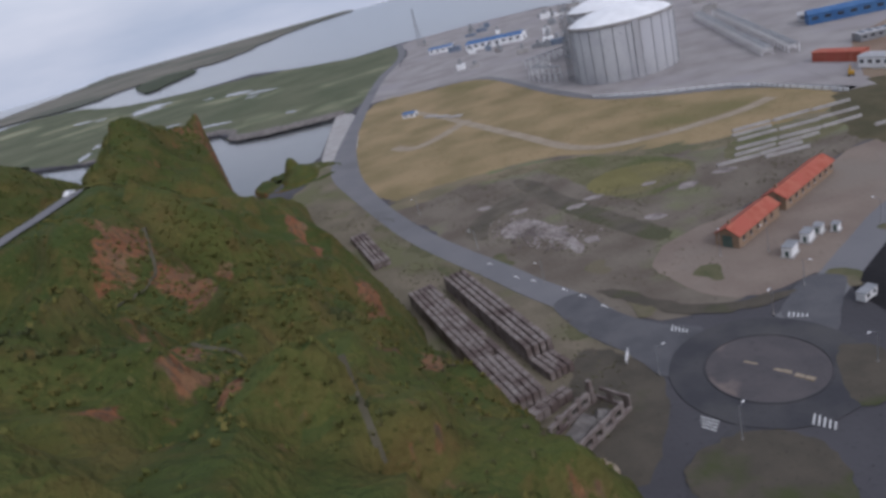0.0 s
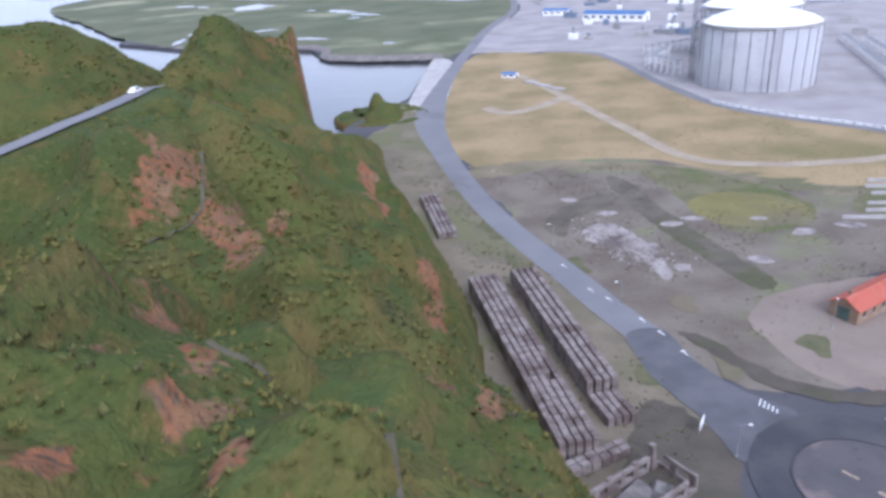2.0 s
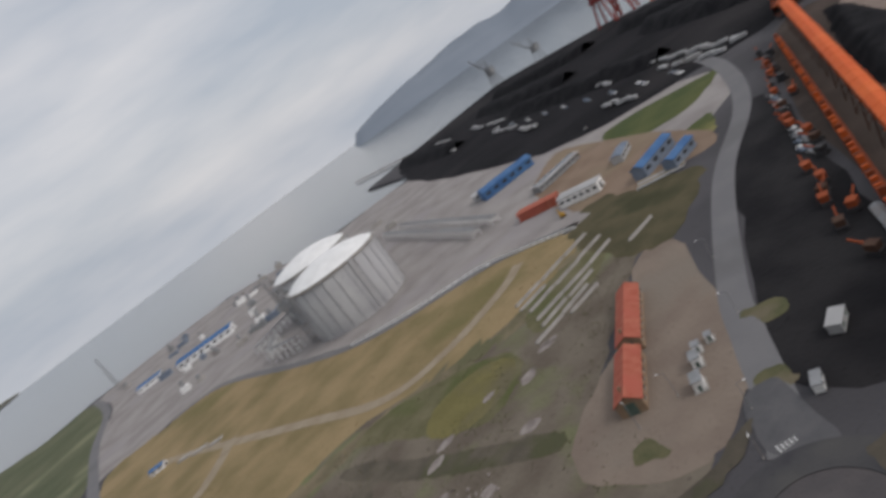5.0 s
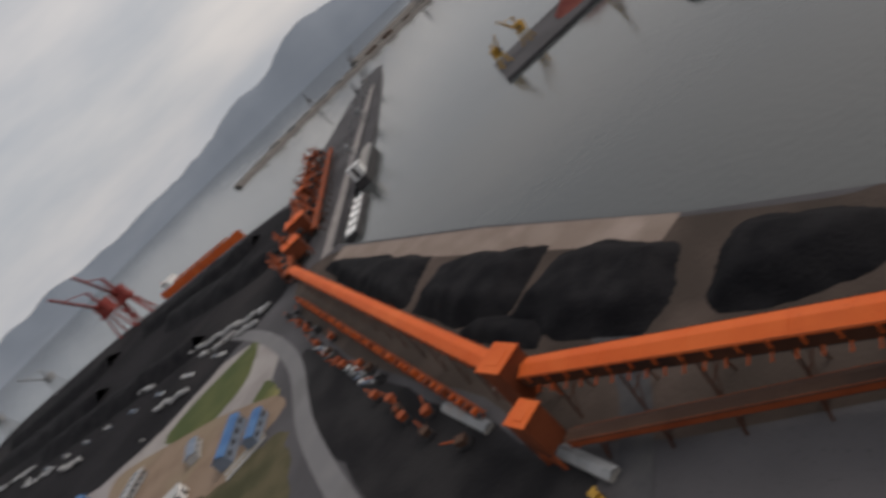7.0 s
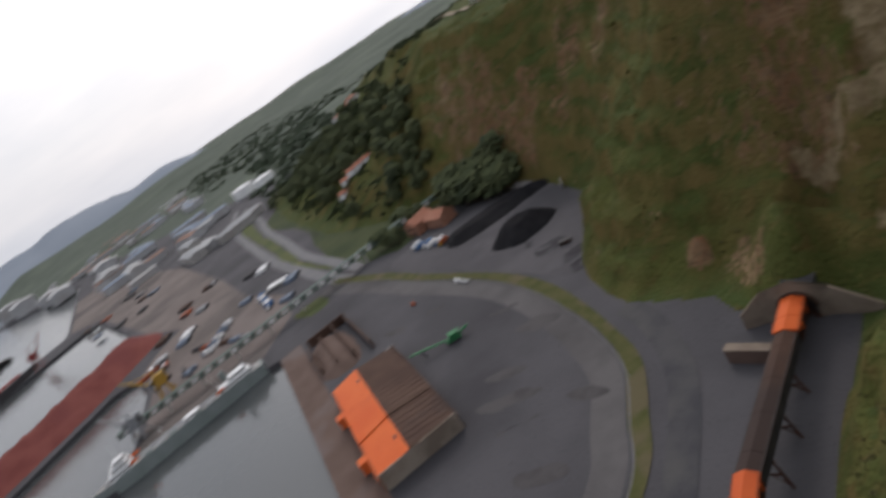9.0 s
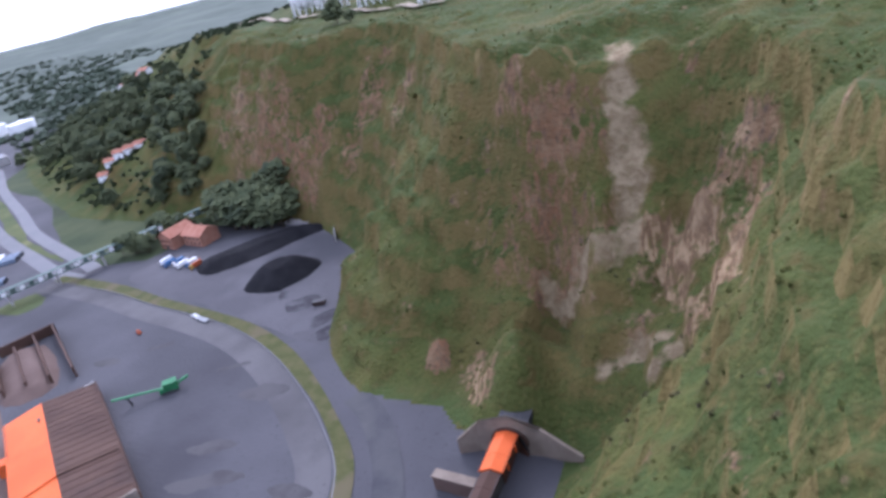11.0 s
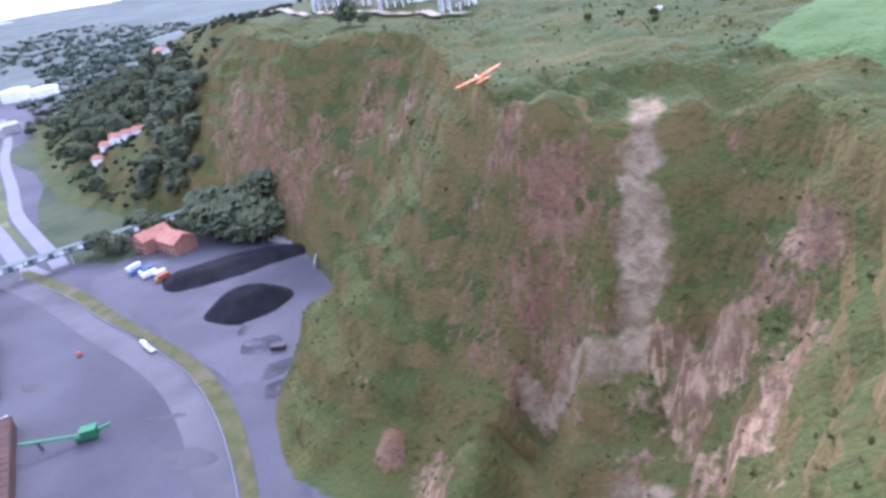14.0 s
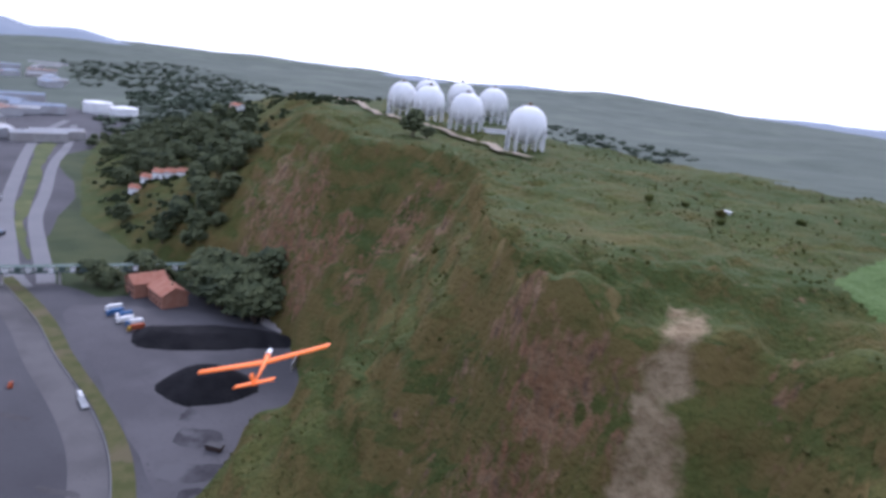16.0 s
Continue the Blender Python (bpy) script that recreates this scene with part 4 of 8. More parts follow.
# roads: centre line, width
ROADS = [("road", [(56, 172), (48, 198), (43, 213), (34, 232), (25, 254), (13, 281), (0, 313), (-12, 351), (-25, 402), (-38, 466), (-41, 520), (-37, 600), (-28, 690), (-18, 775), (6, 950), (48, 1147), (58, 1380)], lambda t: 12 + 9 * math.exp(-((t - 0.6) / 0.07) ** 2), M_ROAD, 0.22, "grey asphalt road curving past the field"),
         ("road", [(94, 166), (108, 174), (138, 196), (170, 217), (259, 262), (348, 292), (436, 346), (520, 420)], 11.0, M_ROAD, 0.22, "grey asphalt road leading east from the roundabout"),
         ("road", [(62, 130), (46, 119), (40, 100), (46, 70), (62, 36), (74, 4), (80, -40), (88, -76), (104, -102), (118, -114)], 9.0, M_ASPHALT, 0.22, "dark asphalt road under the conveyors"),
         ("road", [(92, 136), (120, 122), (160, 110), (210, 118)], 10.0, M_ASPHALT, 0.24, "dark asphalt road leading into the yard"),
         ("road", [(352, -216), (368, -224), (416, -246), (486, -280), (560, -326), (680, -398), (790, -474), (955, -575)], 9.0, M_ROAD, 0.12, "grey two-lane road running inland"),
         ("road", [(352, -204), (382, -213), (437, -238), (524, -279), (640, -344), (760, -414), (880, -490), (1000, -590)], 10.0, M_ROAD, 0.16, "grey port road running inland"),
         ("road", [(246, 352), (222, 412), (160, 480), (135, 560), (110, 712), (60, 750)], 8.0, M_ROAD, 0.2, "perimeter road along the plant fence"),
         ("road", [(250, 350), (290, 500), (380, 835), (440, 1000)], 14.0, M_GRAVEL, 0.2, "pale service road beside the storage tanks")]
for name, line, width, m, z, label in ROADS:
    tagged(part(name, ribbon(line, width, z), m), label, "road", kind="structure")

ring = Shape()
ring.lathe(77, 150, [(15.5, 0.27), (24.5, 0.27)], 48)
ring.f = [tuple(reversed(q)) for q in ring.f]
# darker asphalt than the road: picture-edge darkening put into the colour
tagged(part("roundabout", ring, M_ASPHALT, smooth=False), "asphalt roundabout carriageway, coloured darker for the dim picture edge", "roundabout", kind="structure")
isl = thing("roundabout_island", "round earth island with a low kerb and bare pale strip", "traffic island", 77, 150, 0)
part("kerb", Shape().lathe(0, 0, [(15.5, 0.2), (15.5, 0.5), (15.1, 0.52), (15.1, 0.3)], 48), M_ASPHALT, isl, "dark worn kerb")
part("earth", Shape().lathe(0, 0, [(15.0, 0.34), (9, 0.55), (0.05, 0.75)], 48), mat("island_earth", (0.08, 0.074, 0.076), (0.1, 0.09, 0.09), 0.1, 1.0, 0.95, c=(0.26, 0.2, 0.17)), isl, "bare grey-brown earth", True)
strip_s = Shape()
for k in range(7):
    strip_s.box(-3.2 + 1.5 * k, 3.5 - 2.1 * k + 0.4 * math.sin(k * 2.0), 0.5, 2.2, 0.7 + 0.14 * k, 0.2, -54)
part("rubble_strip", strip_s, M_SAND, isl, "pale sandy rubble strip")
cabin = thing("site_cabin", "small white cabin with two dark windows beside the road", "cabin", 117, 167, 0.1, 25)
part("wall", Shape().box(0, 0, 0.2, 6.0, 2.6, 2.6), M_WHITE, cabin)
part("roof", Shape().box(0, 0, 2.8, 6.3, 2.9, 0.18), M_GREY, cabin)
for k in (-1.5, 1.5):
    part("window", Shape().box(k, -1.33, 1.3, 1.3, 0.08, 1.0), M_GLASS, cabin)
part("skid", Shape().box(0, -0.9, 0, 5.8, 0.2, 0.2).box(0, 0.9, 0, 5.8, 0.2, 0.2), M_DARK, cabin)
# painted hatching and arrows at the arms of the roundabout
for mx, my, bar, row, cnt, length in ((66, 177.8, 62, -52, 5, 3.2), (97, 168, 53, -37, 5, 3.0), (54, 135.8, -51, -119, 4, 4.6), (76.3, 125.6, 52, -56, 5, 4.0)):
    s = Shape()
    c, sn = math.cos(radians(row)), math.sin(radians(row))
    for i in range(cnt):
        o = (i - cnt / 2 + 0.5) * 1.15
        s.box(mx + c * o, my + sn * o, 0.3, length - 0.3 * i, 0.4, 0.012, bar)
    tagged(part("road_marking", s, M_MARK), "worn white painted hatching on asphalt", "road marking", kind="structure")
for mx, my, ma in ((31, 243, 117), (36, 236, 117), (44, 222, 112), (48, 214, 112), (24, 262, 115), (52, 203, 108)):
    s = Shape().box(mx, my, 0.235, 2.6, 0.35, 0.012, ma).box(mx + 1.3 * math.cos(radians(ma)), my + 1.3 * math.sin(radians(ma)), 0.236, 1.0, 1.0, 0.012, ma + 45)
    tagged(part("road_marking", s, M_MARK), "white painted arrow on asphalt", "road marking", kind="structure")

M_DAMP = mat("damp_earth_and_grass", (0.072, 0.064, 0.05), (0.092, 0.08, 0.062), 0.12, 0.9, 0.95, c=(0.06, 0.068, 0.03), spots=0.54)
patch("road_island", [(41, 121), (45, 126), (51, 129), (60, 130), (68, 126.5), (72.5, 118), (71, 108), (64, 96), (56, 92), (48, 98), (42, 110)], M_DAMP, 0.3, "damp earth and grass between two arms of the road", "traffic island", 0.6)
patch("grass_patch", [(92, 143), (97, 150), (104, 146), (104, 136), (96, 128), (88, 126), (87, 132)], M_DAMP, 0.3, "dark grass corner beside the roundabout", "grass", 0.8)
patch("grass_patch", [(53, 214), (60, 202), (67, 190), (78, 181), (90, 178), (104, 180), (98, 183), (84, 185), (71, 194), (60, 212)], M_DAMP, 0.26, "dark damp grass along the roundabout edge", "grass", 1.0)
patch("bare_ground", [(22, 124), (30, 122), (38, 129), (45, 139), (50, 151), (52, 163), (46, 176), (38, 182), (30, 170), (24, 150)], M_DAMP, 0.1, "dark damp earth around the ruin", "bare ground", 1.2)

# southern port: verges, lanes, stockyard floor
patch("yard_floor", [(308, -200), (222, -170), (160, -146), (144, -150), (150, -185), (168, -215), (200, -252), (256, -254), (300, -225)], mat("coal_stained_floor", (0.082, 0.078, 0.082), (0.104, 0.099, 0.103), 0.03, 0.6, 0.9, c=(0.07, 0.068, 0.072), spots=0.56, spec=0.05), 0.05, "grey coal-stained storage yard", "yard", 1.5)
M_STAIN = mat("coal_dust", (0.04, 0.038, 0.041), (0.065, 0.062, 0.066), 0.2, 1.2, 0.9, c=(0.1, 0.096, 0.1), spots=0.5, spec=0.05)
VERGE = [(372, -206), (310, -192), (264, -177), (219, -164), (188, -152), (161, -136), (138, -118), (121, -102), (106, -84), (97, -60), (91, -42), (91, -14), (99, 4), (112, 18)]
tagged(part("verge", ribbon(VERGE, lambda t: 6.4 - 1.5 * t + 1.0 * math.sin(21 * t), 0.3), mat("verge_grass", (0.06, 0.066, 0.022), (0.088, 0.084, 0.034), 0.15, 1.0, 0.95, c=(0.105, 0.09, 0.05), spots=0.52)), "curving strip of rough grass between road and yard", "verge", kind="structure")
tagged(part("kerb", ribbon([(x + 1.6, y + 3.0) for x, y in VERGE], 0.4, 0.34), M_ROAD), "grey concrete kerb along the yard lane", "kerb", kind="structure")
for k, pts in enumerate((((165, -150), (152, -160), (150, -172), (160, -166), (170, -156)), ((178, -166), (168, -172), (172, -180), (184, -174)), ((150, -145), (142, -150), (147, -158), (155, -152)), ((190, -176), (186, -182), (194, -184)))):
    patch("coal_stain", list(pts), M_STAIN, 0.1 + 0.01 * k, "scattered coal dust stain on the yard", "stain", 1.6, 5, "structure", k)
patch("quay_apron", [(141, 12), (207, -31), (347, -123), (340, -136), (198, -44), (134, -2), (128, 8)], M_QUAY, 0.06, "reddish-brown stained quay apron", "quay", 0.2, 1)
patch("quay_apron", [(212, 70), (322, 146), (470, 258), (484, 268), (472, 278), (336, 180), (204, 82)], mat("pale_quay", (0.2, 0.155, 0.13), (0.24, 0.192, 0.164), 0.05, 0.7, 0.9, c=(0.3, 0.24, 0.21)), 0.06, "pale pinkish quay strip beside the water", "quay", 0.3, 1)
patch("stockyard_floor", [(140, 14), (156, 26), (208, 70), (480, 270), (470, 320), (300, 240), (190, 160), (150, 140), (100, 50)], mat("brown_stockyard", (0.048, 0.037, 0.031), (0.066, 0.05, 0.042), 0.04, 0.6, 0.9, c=(0.08, 0.06, 0.051)), 0.05, "brown dusty stockyard floor", "yard", 1.0)
patch("coal_ground", [(787, 1245), (1062, 1236), (1062, 1110), (1030, 895), (966, 738), (912, 562), (846, 430), (700, 340), (520, 330), (470, 372), (410, 470), (430, 600), (500, 830), (640, 1100)], mat("black_coal_ground", (0.012, 0.0115, 0.013), (0.02, 0.019, 0.021), 0.01, 0.2, 0.9, c=(0.03, 0.028, 0.029), spec=0.05), 0.05, "black coal-covered terminal ground", "yard", 3)
patch("grass_patch", [(404, 432), (440, 362), (428, 350), (385, 344), (356, 372), (370, 410)], M_GRASS, 0.12, "green grass wedge beside the access road", "grass", 2)
patch("grass_patch", [(352, 318), (330, 300), (300, 296), (290, 318), (320, 330)], M_GRASS, 0.12, "green grass wedge beside the access road", "grass", 2)
patch("rough_ground", [(212, 264), (262, 276), (278, 290), (270, 330), (276, 352), (250, 362), (222, 335), (205, 300), (200, 278)], mat("rough_olive_ground", (0.07, 0.064, 0.036), (0.095, 0.082, 0.048), 0.06, 0.6, 0.95, c=(0.05, 0.05, 0.026)), 0.17, "rough olive-brown ground beside the access road", "field", 2)
patch("tan_yard", [(398, 478), (322, 300), (282, 304), (250, 322), (272, 380), (300, 430), (340, 470)], mat("tan_yard_earth", (0.19, 0.136, 0.0986), (0.231, 0.17, 0.126), 0.04, 0.5, 0.95, c=(0.22, 0.17, 0.12)), 0.16, "tan earth works yard", "yard", 2)
patch("dark_ground", [(260, 258), (180, 214), (120, 180), (130, 130), (160, 150), (250, 210), (330, 262), (346, 286)], mat("dark_wet_ground", (0.014, 0.0135, 0.015), (0.026, 0.025, 0.026), 0.03, 0.5, 0.8, c=(0.038, 0.037, 0.039), spec=0.05), 0.07, "dark wet ground beside the conveyor", "yard", 2)
patch("grass_patch", [(400, -230), (470, -258), (560, -306), (680, -376), (800, -446), (794, -462), (690, -394), (566, -322), (480, -270), (412, -238)], M_GRASS, 0.1, "grass strip between two roads", "grass", 1.5)
patch("grass_patch", [(372, -190), (352, -178), (362, -166), (384, -172)], M_GRASS, 0.12, "small grass island at the port junction", "grass", 1.0)
patch("hill_foot_grass", [(320, -225), (300, -262), (250, -262), (262, -300), (330, -330), (450, -420), (560, -500), (760, -560), (720, -430), (560, -350), (440, -262), (380, -226)], mat("wooded_grass", (0.034, 0.048, 0.02), (0.055, 0.066, 0.028), 0.03, 0.4, 0.95, c=(0.03, 0.04, 0.02)), 0.04, "rough grass below the wooded slope", "grass", 3)

patch("dock_ground", [(370, -122), (412, -22), (427, -30), (436, -66), (520, -124), (573, -140), (598, -176), (604, -206), (698, -218), (1028, -318), (1130, -308), (1500, -480), (1500, -560), (900, -400), (640, -290), (520, -232), (440, -212), (392, -176)], mat("dock_paving", (0.13, 0.108, 0.098), (0.17, 0.142, 0.13), 0.02, 0.3, 0.9, c=(0.09, 0.078, 0.072), spots=0.52), 0.03, "dusty brown dock paving", "dock", 0.5, 1)
# tone between road and ring, painting the fall-off towards the picture edge
M_MOUTH = mat("dimmed_junction_asphalt", (0.085, 0.085, 0.09), (0.11, 0.108, 0.112), 0.1, 1.8, 0.85, c=(0.07, 0.07, 0.073))
patch("junction", [(37, 214), (40, 192), (48, 174), (53, 158), (60, 168), (72, 175), (63, 184), (54, 198), (49, 216)], M_MOUTH, 0.235, "flared grey asphalt mouth of the road", "road", 0.3)
patch("junction", [(93, 168), (100, 156), (110, 168), (120, 180), (112, 186), (100, 178)], M_MOUTH, 0.235, "flared grey asphalt mouth of the road", "road", 0.3)
patch("pale_ground", [(-20, 770), (-2, 764), (56, 748), (30, 860), (26, 930), (44, 1100), (34, 1098), (2, 930)], M_GRAVEL, 0.03, "pale gravel beside the shore road", "gravel", 1.0, 2)
# lane along the curved verge, stains and tyre marks on the paved yard
edge = smooth_line(VERGE, 3)
lane = []
for i in range(0, len(edge), 3):
    d = (edge[min(i + 1, len(edge) - 1)] - edge[max(i - 1, 0)]).normalized()
    lane.append((edge[i].x + d.y * 9.5, edge[i].y - d.x * 9.5) if (d.y * 1.0 - d.x * 1.0) > 0 else (edge[i].x - d.y * 9.5, edge[i].y + d.x * 9.5))
tagged(part("road", ribbon(lane, 11.0, 0.045), mat("worn_lane_asphalt", (0.088, 0.083, 0.083), (0.11, 0.104, 0.103), 0.05, 0.9, 0.9, c=(0.07, 0.066, 0.066), spots=0.52)), "worn grey lane curving round the yard", "road", kind="structure")
for k, (x, y, r) in enumerate(((156, -114, 9), (158, -86, 7), (150, -72, 10), (180, -128, 6), (140, -60, 8), (230, -140, 7), (122, -40, 9), (250, -128, 6), (118, -72, 6))):
    patch("oil_stain", [(x + r * math.cos(a) * (1 + 0.35 * math.sin(2 * a + k)), y + 0.55 * r * math.sin(a + 0.4 * k)) for a in [0.63 * i for i in range(10)]], mat("dark_stain", (0.054, 0.05, 0.051), (0.07, 0.065, 0.066), 0.15, 1.0, 0.8, c=(0.075, 0.07, 0.07), spots=0.5) if k == 0 else bpy.data.materials["dark_stain"], 0.055 + 0.004 * k, "dark damp stain on the paved yard", "stain", 1.0, 4, "structure", k)

# ---------------------------------------------------------------- northern side: tanks, sheds, blocks
def gable(w, l, h, rise, over=0.5):
    """Walls and roof of a long gabled house along its local x."""
    wall = Shape()
    x, y = l / 2, w / 2
    wall.add([(-x, -y, 0), (x, -y, 0), (x, y, 0), (-x, y, 0), (-x, -y, h), (x, -y, h), (x, y, h), (-x, y, h), (-x, 0, h + rise), (x, 0, h + rise)],
             [(0, 1, 5, 4), (2, 3, 7, 6), (1, 2, 6, 9, 5), (3, 0, 4, 8, 7)])
    roof = Shape()
    a, b, k = x + over, y + over, over * rise / y
    t = 0.25
    roof.add([(-a, -b, h - k), (a, -b, h - k), (a, 0, h + rise), (-a, 0, h + rise), (-a, b, h - k), (a, b, h - k),
              (-a, -b, h - k + t), (a, -b, h - k + t), (a, 0, h + rise + t), (-a, 0, h + rise + t), (-a, b, h - k + t), (a, b, h - k + t)],
             [(3, 2, 1, 0), (4, 5, 2, 3), (6, 7, 8, 9), (9, 8, 11, 10), (0, 1, 7, 6), (5, 4, 10, 11), (1, 2, 8, 7), (2, 5, 11, 8), (3, 0, 6, 9), (4, 3, 9, 10)])
    return wall, roof


def storage_tank(x, y, r, h, rz):
    t = thing("storage_tank", "huge grey concrete gas storage tank with a white domed roof", "storage tank", x, y, 0, rz, "gas storage tanks")
    part("wall", Shape().lathe(0, 0, [(r, -0.2), (r, h), (r - 1.2, h), (r - 1.2, h - 1)], 72), M_TANK, t, "streaked grey concrete wall", True)
    part("dome", Shape().lathe(0, 0, [(r - 1.0, h - 0.3), (r * 0.85, h + 2.6), (r * 0.62, h + 5.6), (r * 0.38, h + 7.6), (r * 0.15, h + 8.6), (0.05, h + 8.8)], 48), M_WHITE, t, "white domed roof", True)
    part("rim", Shape().lathe(0, 0, [(r + 0.02, h - 1.6), (r + 0.7, h - 1.6), (r + 0.7, h + 0.3), (r - 0.6, h + 0.3)], 72), M_CONC, t)
    for i in range(4):
        a = radians(90 * i + 30)
        b = Shape().box(0, 0, 0, 1.4, 4.4, h)
        o = part("buttress", b, M_TANK, t)
        o.matrix_basis = pose((r + 0.5) * math.cos(a), (r + 0.5) * math.sin(a), 0, 0, 0, math.degrees(a))
    for i in range(26):
        a = radians(360 / 26 * i)
        o = part("vertical_pipe", Shape().box(0, 0, 0, 0.35, 0.5, h), M_GREY, t)
        o.matrix_basis = pose((r + 0.2) * math.cos(a), (r + 0.2) * math.sin(a), 0, 0, 0, math.degrees(a))
    st = part("stair_tower", Shape(), M_GREY, t, "grey steel stair and pipe tower")
    s = Shape()
    for a, b in ((-3, -3), (3, -3), (3, 3), (-3, 3)):
        s.beam((-r - 4.5 + a, b, 0), (-r - 4.5 + a, b, h + 9), 0.6, 0.6)
    for lvl in range(9):
        z = lvl * (h + 8) / 8
        s.box(-r - 4.5, 0, z, 6.6, 6.6, 0.3)
        if lvl < 8:
            s.beam((-r - 7.5, -3.2 if lvl % 2 else 3.2, z), (-r - 1.5, -3.2 if lvl % 2 else 3.2, z + (h + 8) / 8), 0.4, 0.4)
    st.data = s.mesh("stair_tower", M_GREY)
    for k in range(5):
        part("riser_pipe", Shape().cyl(-r - 1.0, 4.5 + k * 1.3, 0, h + 6 - k, 0.5, n=8), M_GREY, t, "grey riser pipe")
    part("roof_platform", Shape().box(-r + 4, 7, h + 1, 16, 8, 0.6), M_GREY, t, "grey roof platform")
    return t


storage_tank(200, 562, 41, 44, -35)
storage_tank(231, 668, 41, 44, -35)


def pipe_rack(x, y, rz, n, h=9.0, w=7.0, label="white steel pipe rack carrying grey pipes"):
    t = thing("pipe_rack", label, "pipe rack", x, y, 0, rz, "pipe racks")
    for i in range(n):
        s = Shape()
        for b in (-w / 2, w / 2):
            s.beam((i * 8.0, b, 0), (i * 8.0, b, h), 0.5, 0.5)
        for z in (h * 0.55, h - 0.3):
            s.beam((i * 8.0, -w / 2, z), (i * 8.0, w / 2, z), 0.4, 0.5)
        part("portal_frame", s, M_WHITE, t)
    for k in range(4):
        part("pipe", Shape().beam((-2, -w / 2 + 1 + k * 1.6, h), ((n - 1) * 8.0 + 2, -w / 2 + 1 + k * 1.6, h), 0.7, 0.7), M_DULLWHITE if k % 2 else M_GREY, t)
    return t


pipe_rack(152, 598, 112, 5, 12)
pipe_rack(140, 640, 60, 7, 10)
pipe_rack(150, 700, 25, 9, 9)
pipe_rack(272, 478, 74.5, 32, 6)
pipe_rack(285, 467, 74.5, 31, 6)


def shed(x, y, rz, w, l, h, rise, roof_m, wall_m, label, name="shed", bays=0):
    t = thing(name, label, "shed", x, y, 0, rz)
    wl2, rf = gable(w, l, h, rise)
    part("wall", wl2, wall_m, t)
    part("roof", rf, roof_m, t)
    for i in range(bays):
        part("window", Shape().box(-l / 2 + (i + 0.5) * l / bays, -w / 2 - 0.03, h * 0.45, l / bays * 0.5, 0.16, h * 0.3), M_GLASS, t)
    part("door", Shape().box(l / 2 + 0.03, 0, 0, 0.2, min(w * 0.35, 4.0), h * 0.7), M_DARK, t)
    return t


shed(170, 962, -32, 22, 82, 9, 3, M_BLUE, M_WHITE, "long blue-roofed white plant shed on pale gravel", bays=8)
shed(105, 1058, -20, 18, 36, 7, 2, M_BLUE, M_WHITE, "small blue-roofed white plant shed on pale gravel", bays=4)
shed(368, 531, -22, 15, 54, 8, 2.5, M_BLUE, M_BLUE, "long blue steel workshop beside the service road", bays=6)
shed(360, 552, -30, 10, 30, 6, 1.5, M_DULLWHITE, M_DULLWHITE, "pale workshop annexe beside a blue hall", bays=4)
shed(301, 327, 3, 9, 38, 7, 2.0, M_BLUE, M_BLUEGREY, "blue ribbed-roof warehouse on tan earth", bays=4)
shed(294, 305, 2, 8, 25, 6, 1.6, M_BLUE, M_BLUEGREY, "smaller blue ribbed-roof shed on tan earth", bays=3)
shed(339, 443, -8, 11, 46, 5, 0.4, M_DULLWHITE, M_GREY, "long white flat-roofed site building with a dark roof grid", bays=9)
for k in range(9):
    t = thing("skylight", "dark rectangular skylight on a white flat roof", "skylight", 339 + (k - 4) * 4.9, 443 - (k - 4) * 0.69, 5.55, -8, "roof skylights")
    part("frame", Shape().box(0, 0, 0, 2.6, 6.4, 0.3), M_BLUEGREY, t)
    part("pane", Shape().box(0, 0, 0.3, 2.2, 5.8, 0.06), M_GLASS, t)
shed(284, 375, -70, 11, 29, 6.5, 0.5, M_DULLWHITE, M_WHITE, "white flat-roofed office with small dark windows", "office", 6)
shed(282, 414, -67, 9, 31, 6, 0.4, M_REDROOF, M_REDROOF, "bright red corrugated steel building", bays=0)
shed(330, 372, 20, 8, 22, 5, 1.0, M_BLUEGREY, M_DULLWHITE, "small blue-grey shed in the works yard", bays=3)
for k in range(4):
    t = thing("pipe_bundle", "long pale pipes stacked on the works yard", "pipe stack", 276 + 2.6 * k, 309 + 1.4 * k, 0.16, -62, "pipe bundles")
    for i in range(3):
        part("pipe", Shape().beam((-14, -0.8 + 0.8 * i, 0.5), (14, -0.8 + 0.8 * i, 0.5), 0.7, 0.7), M_SAND if k % 2 else M_DULLWHITE, t)
shed(20, 626, -28, 8, 12, 3.5, 1.0, M_BLUE, M_WHITE, "small blue-roofed hut on bare sand", "hut", 2)
for k in range(3):
    t = thing("timber_stack", "pale stacked pipes on sand beside a hut", "pipe stack", 36 + 9 * k, 598 - 14 * k, 0, -40, "pipe stacks")
    for i in range(5):
        part("pipe", Shape().beam((-6, -2 + i, 0.5), (6, -2 + i, 0.5), 0.9, 0.9), M_CONC, t)

rnd = random.Random(5)
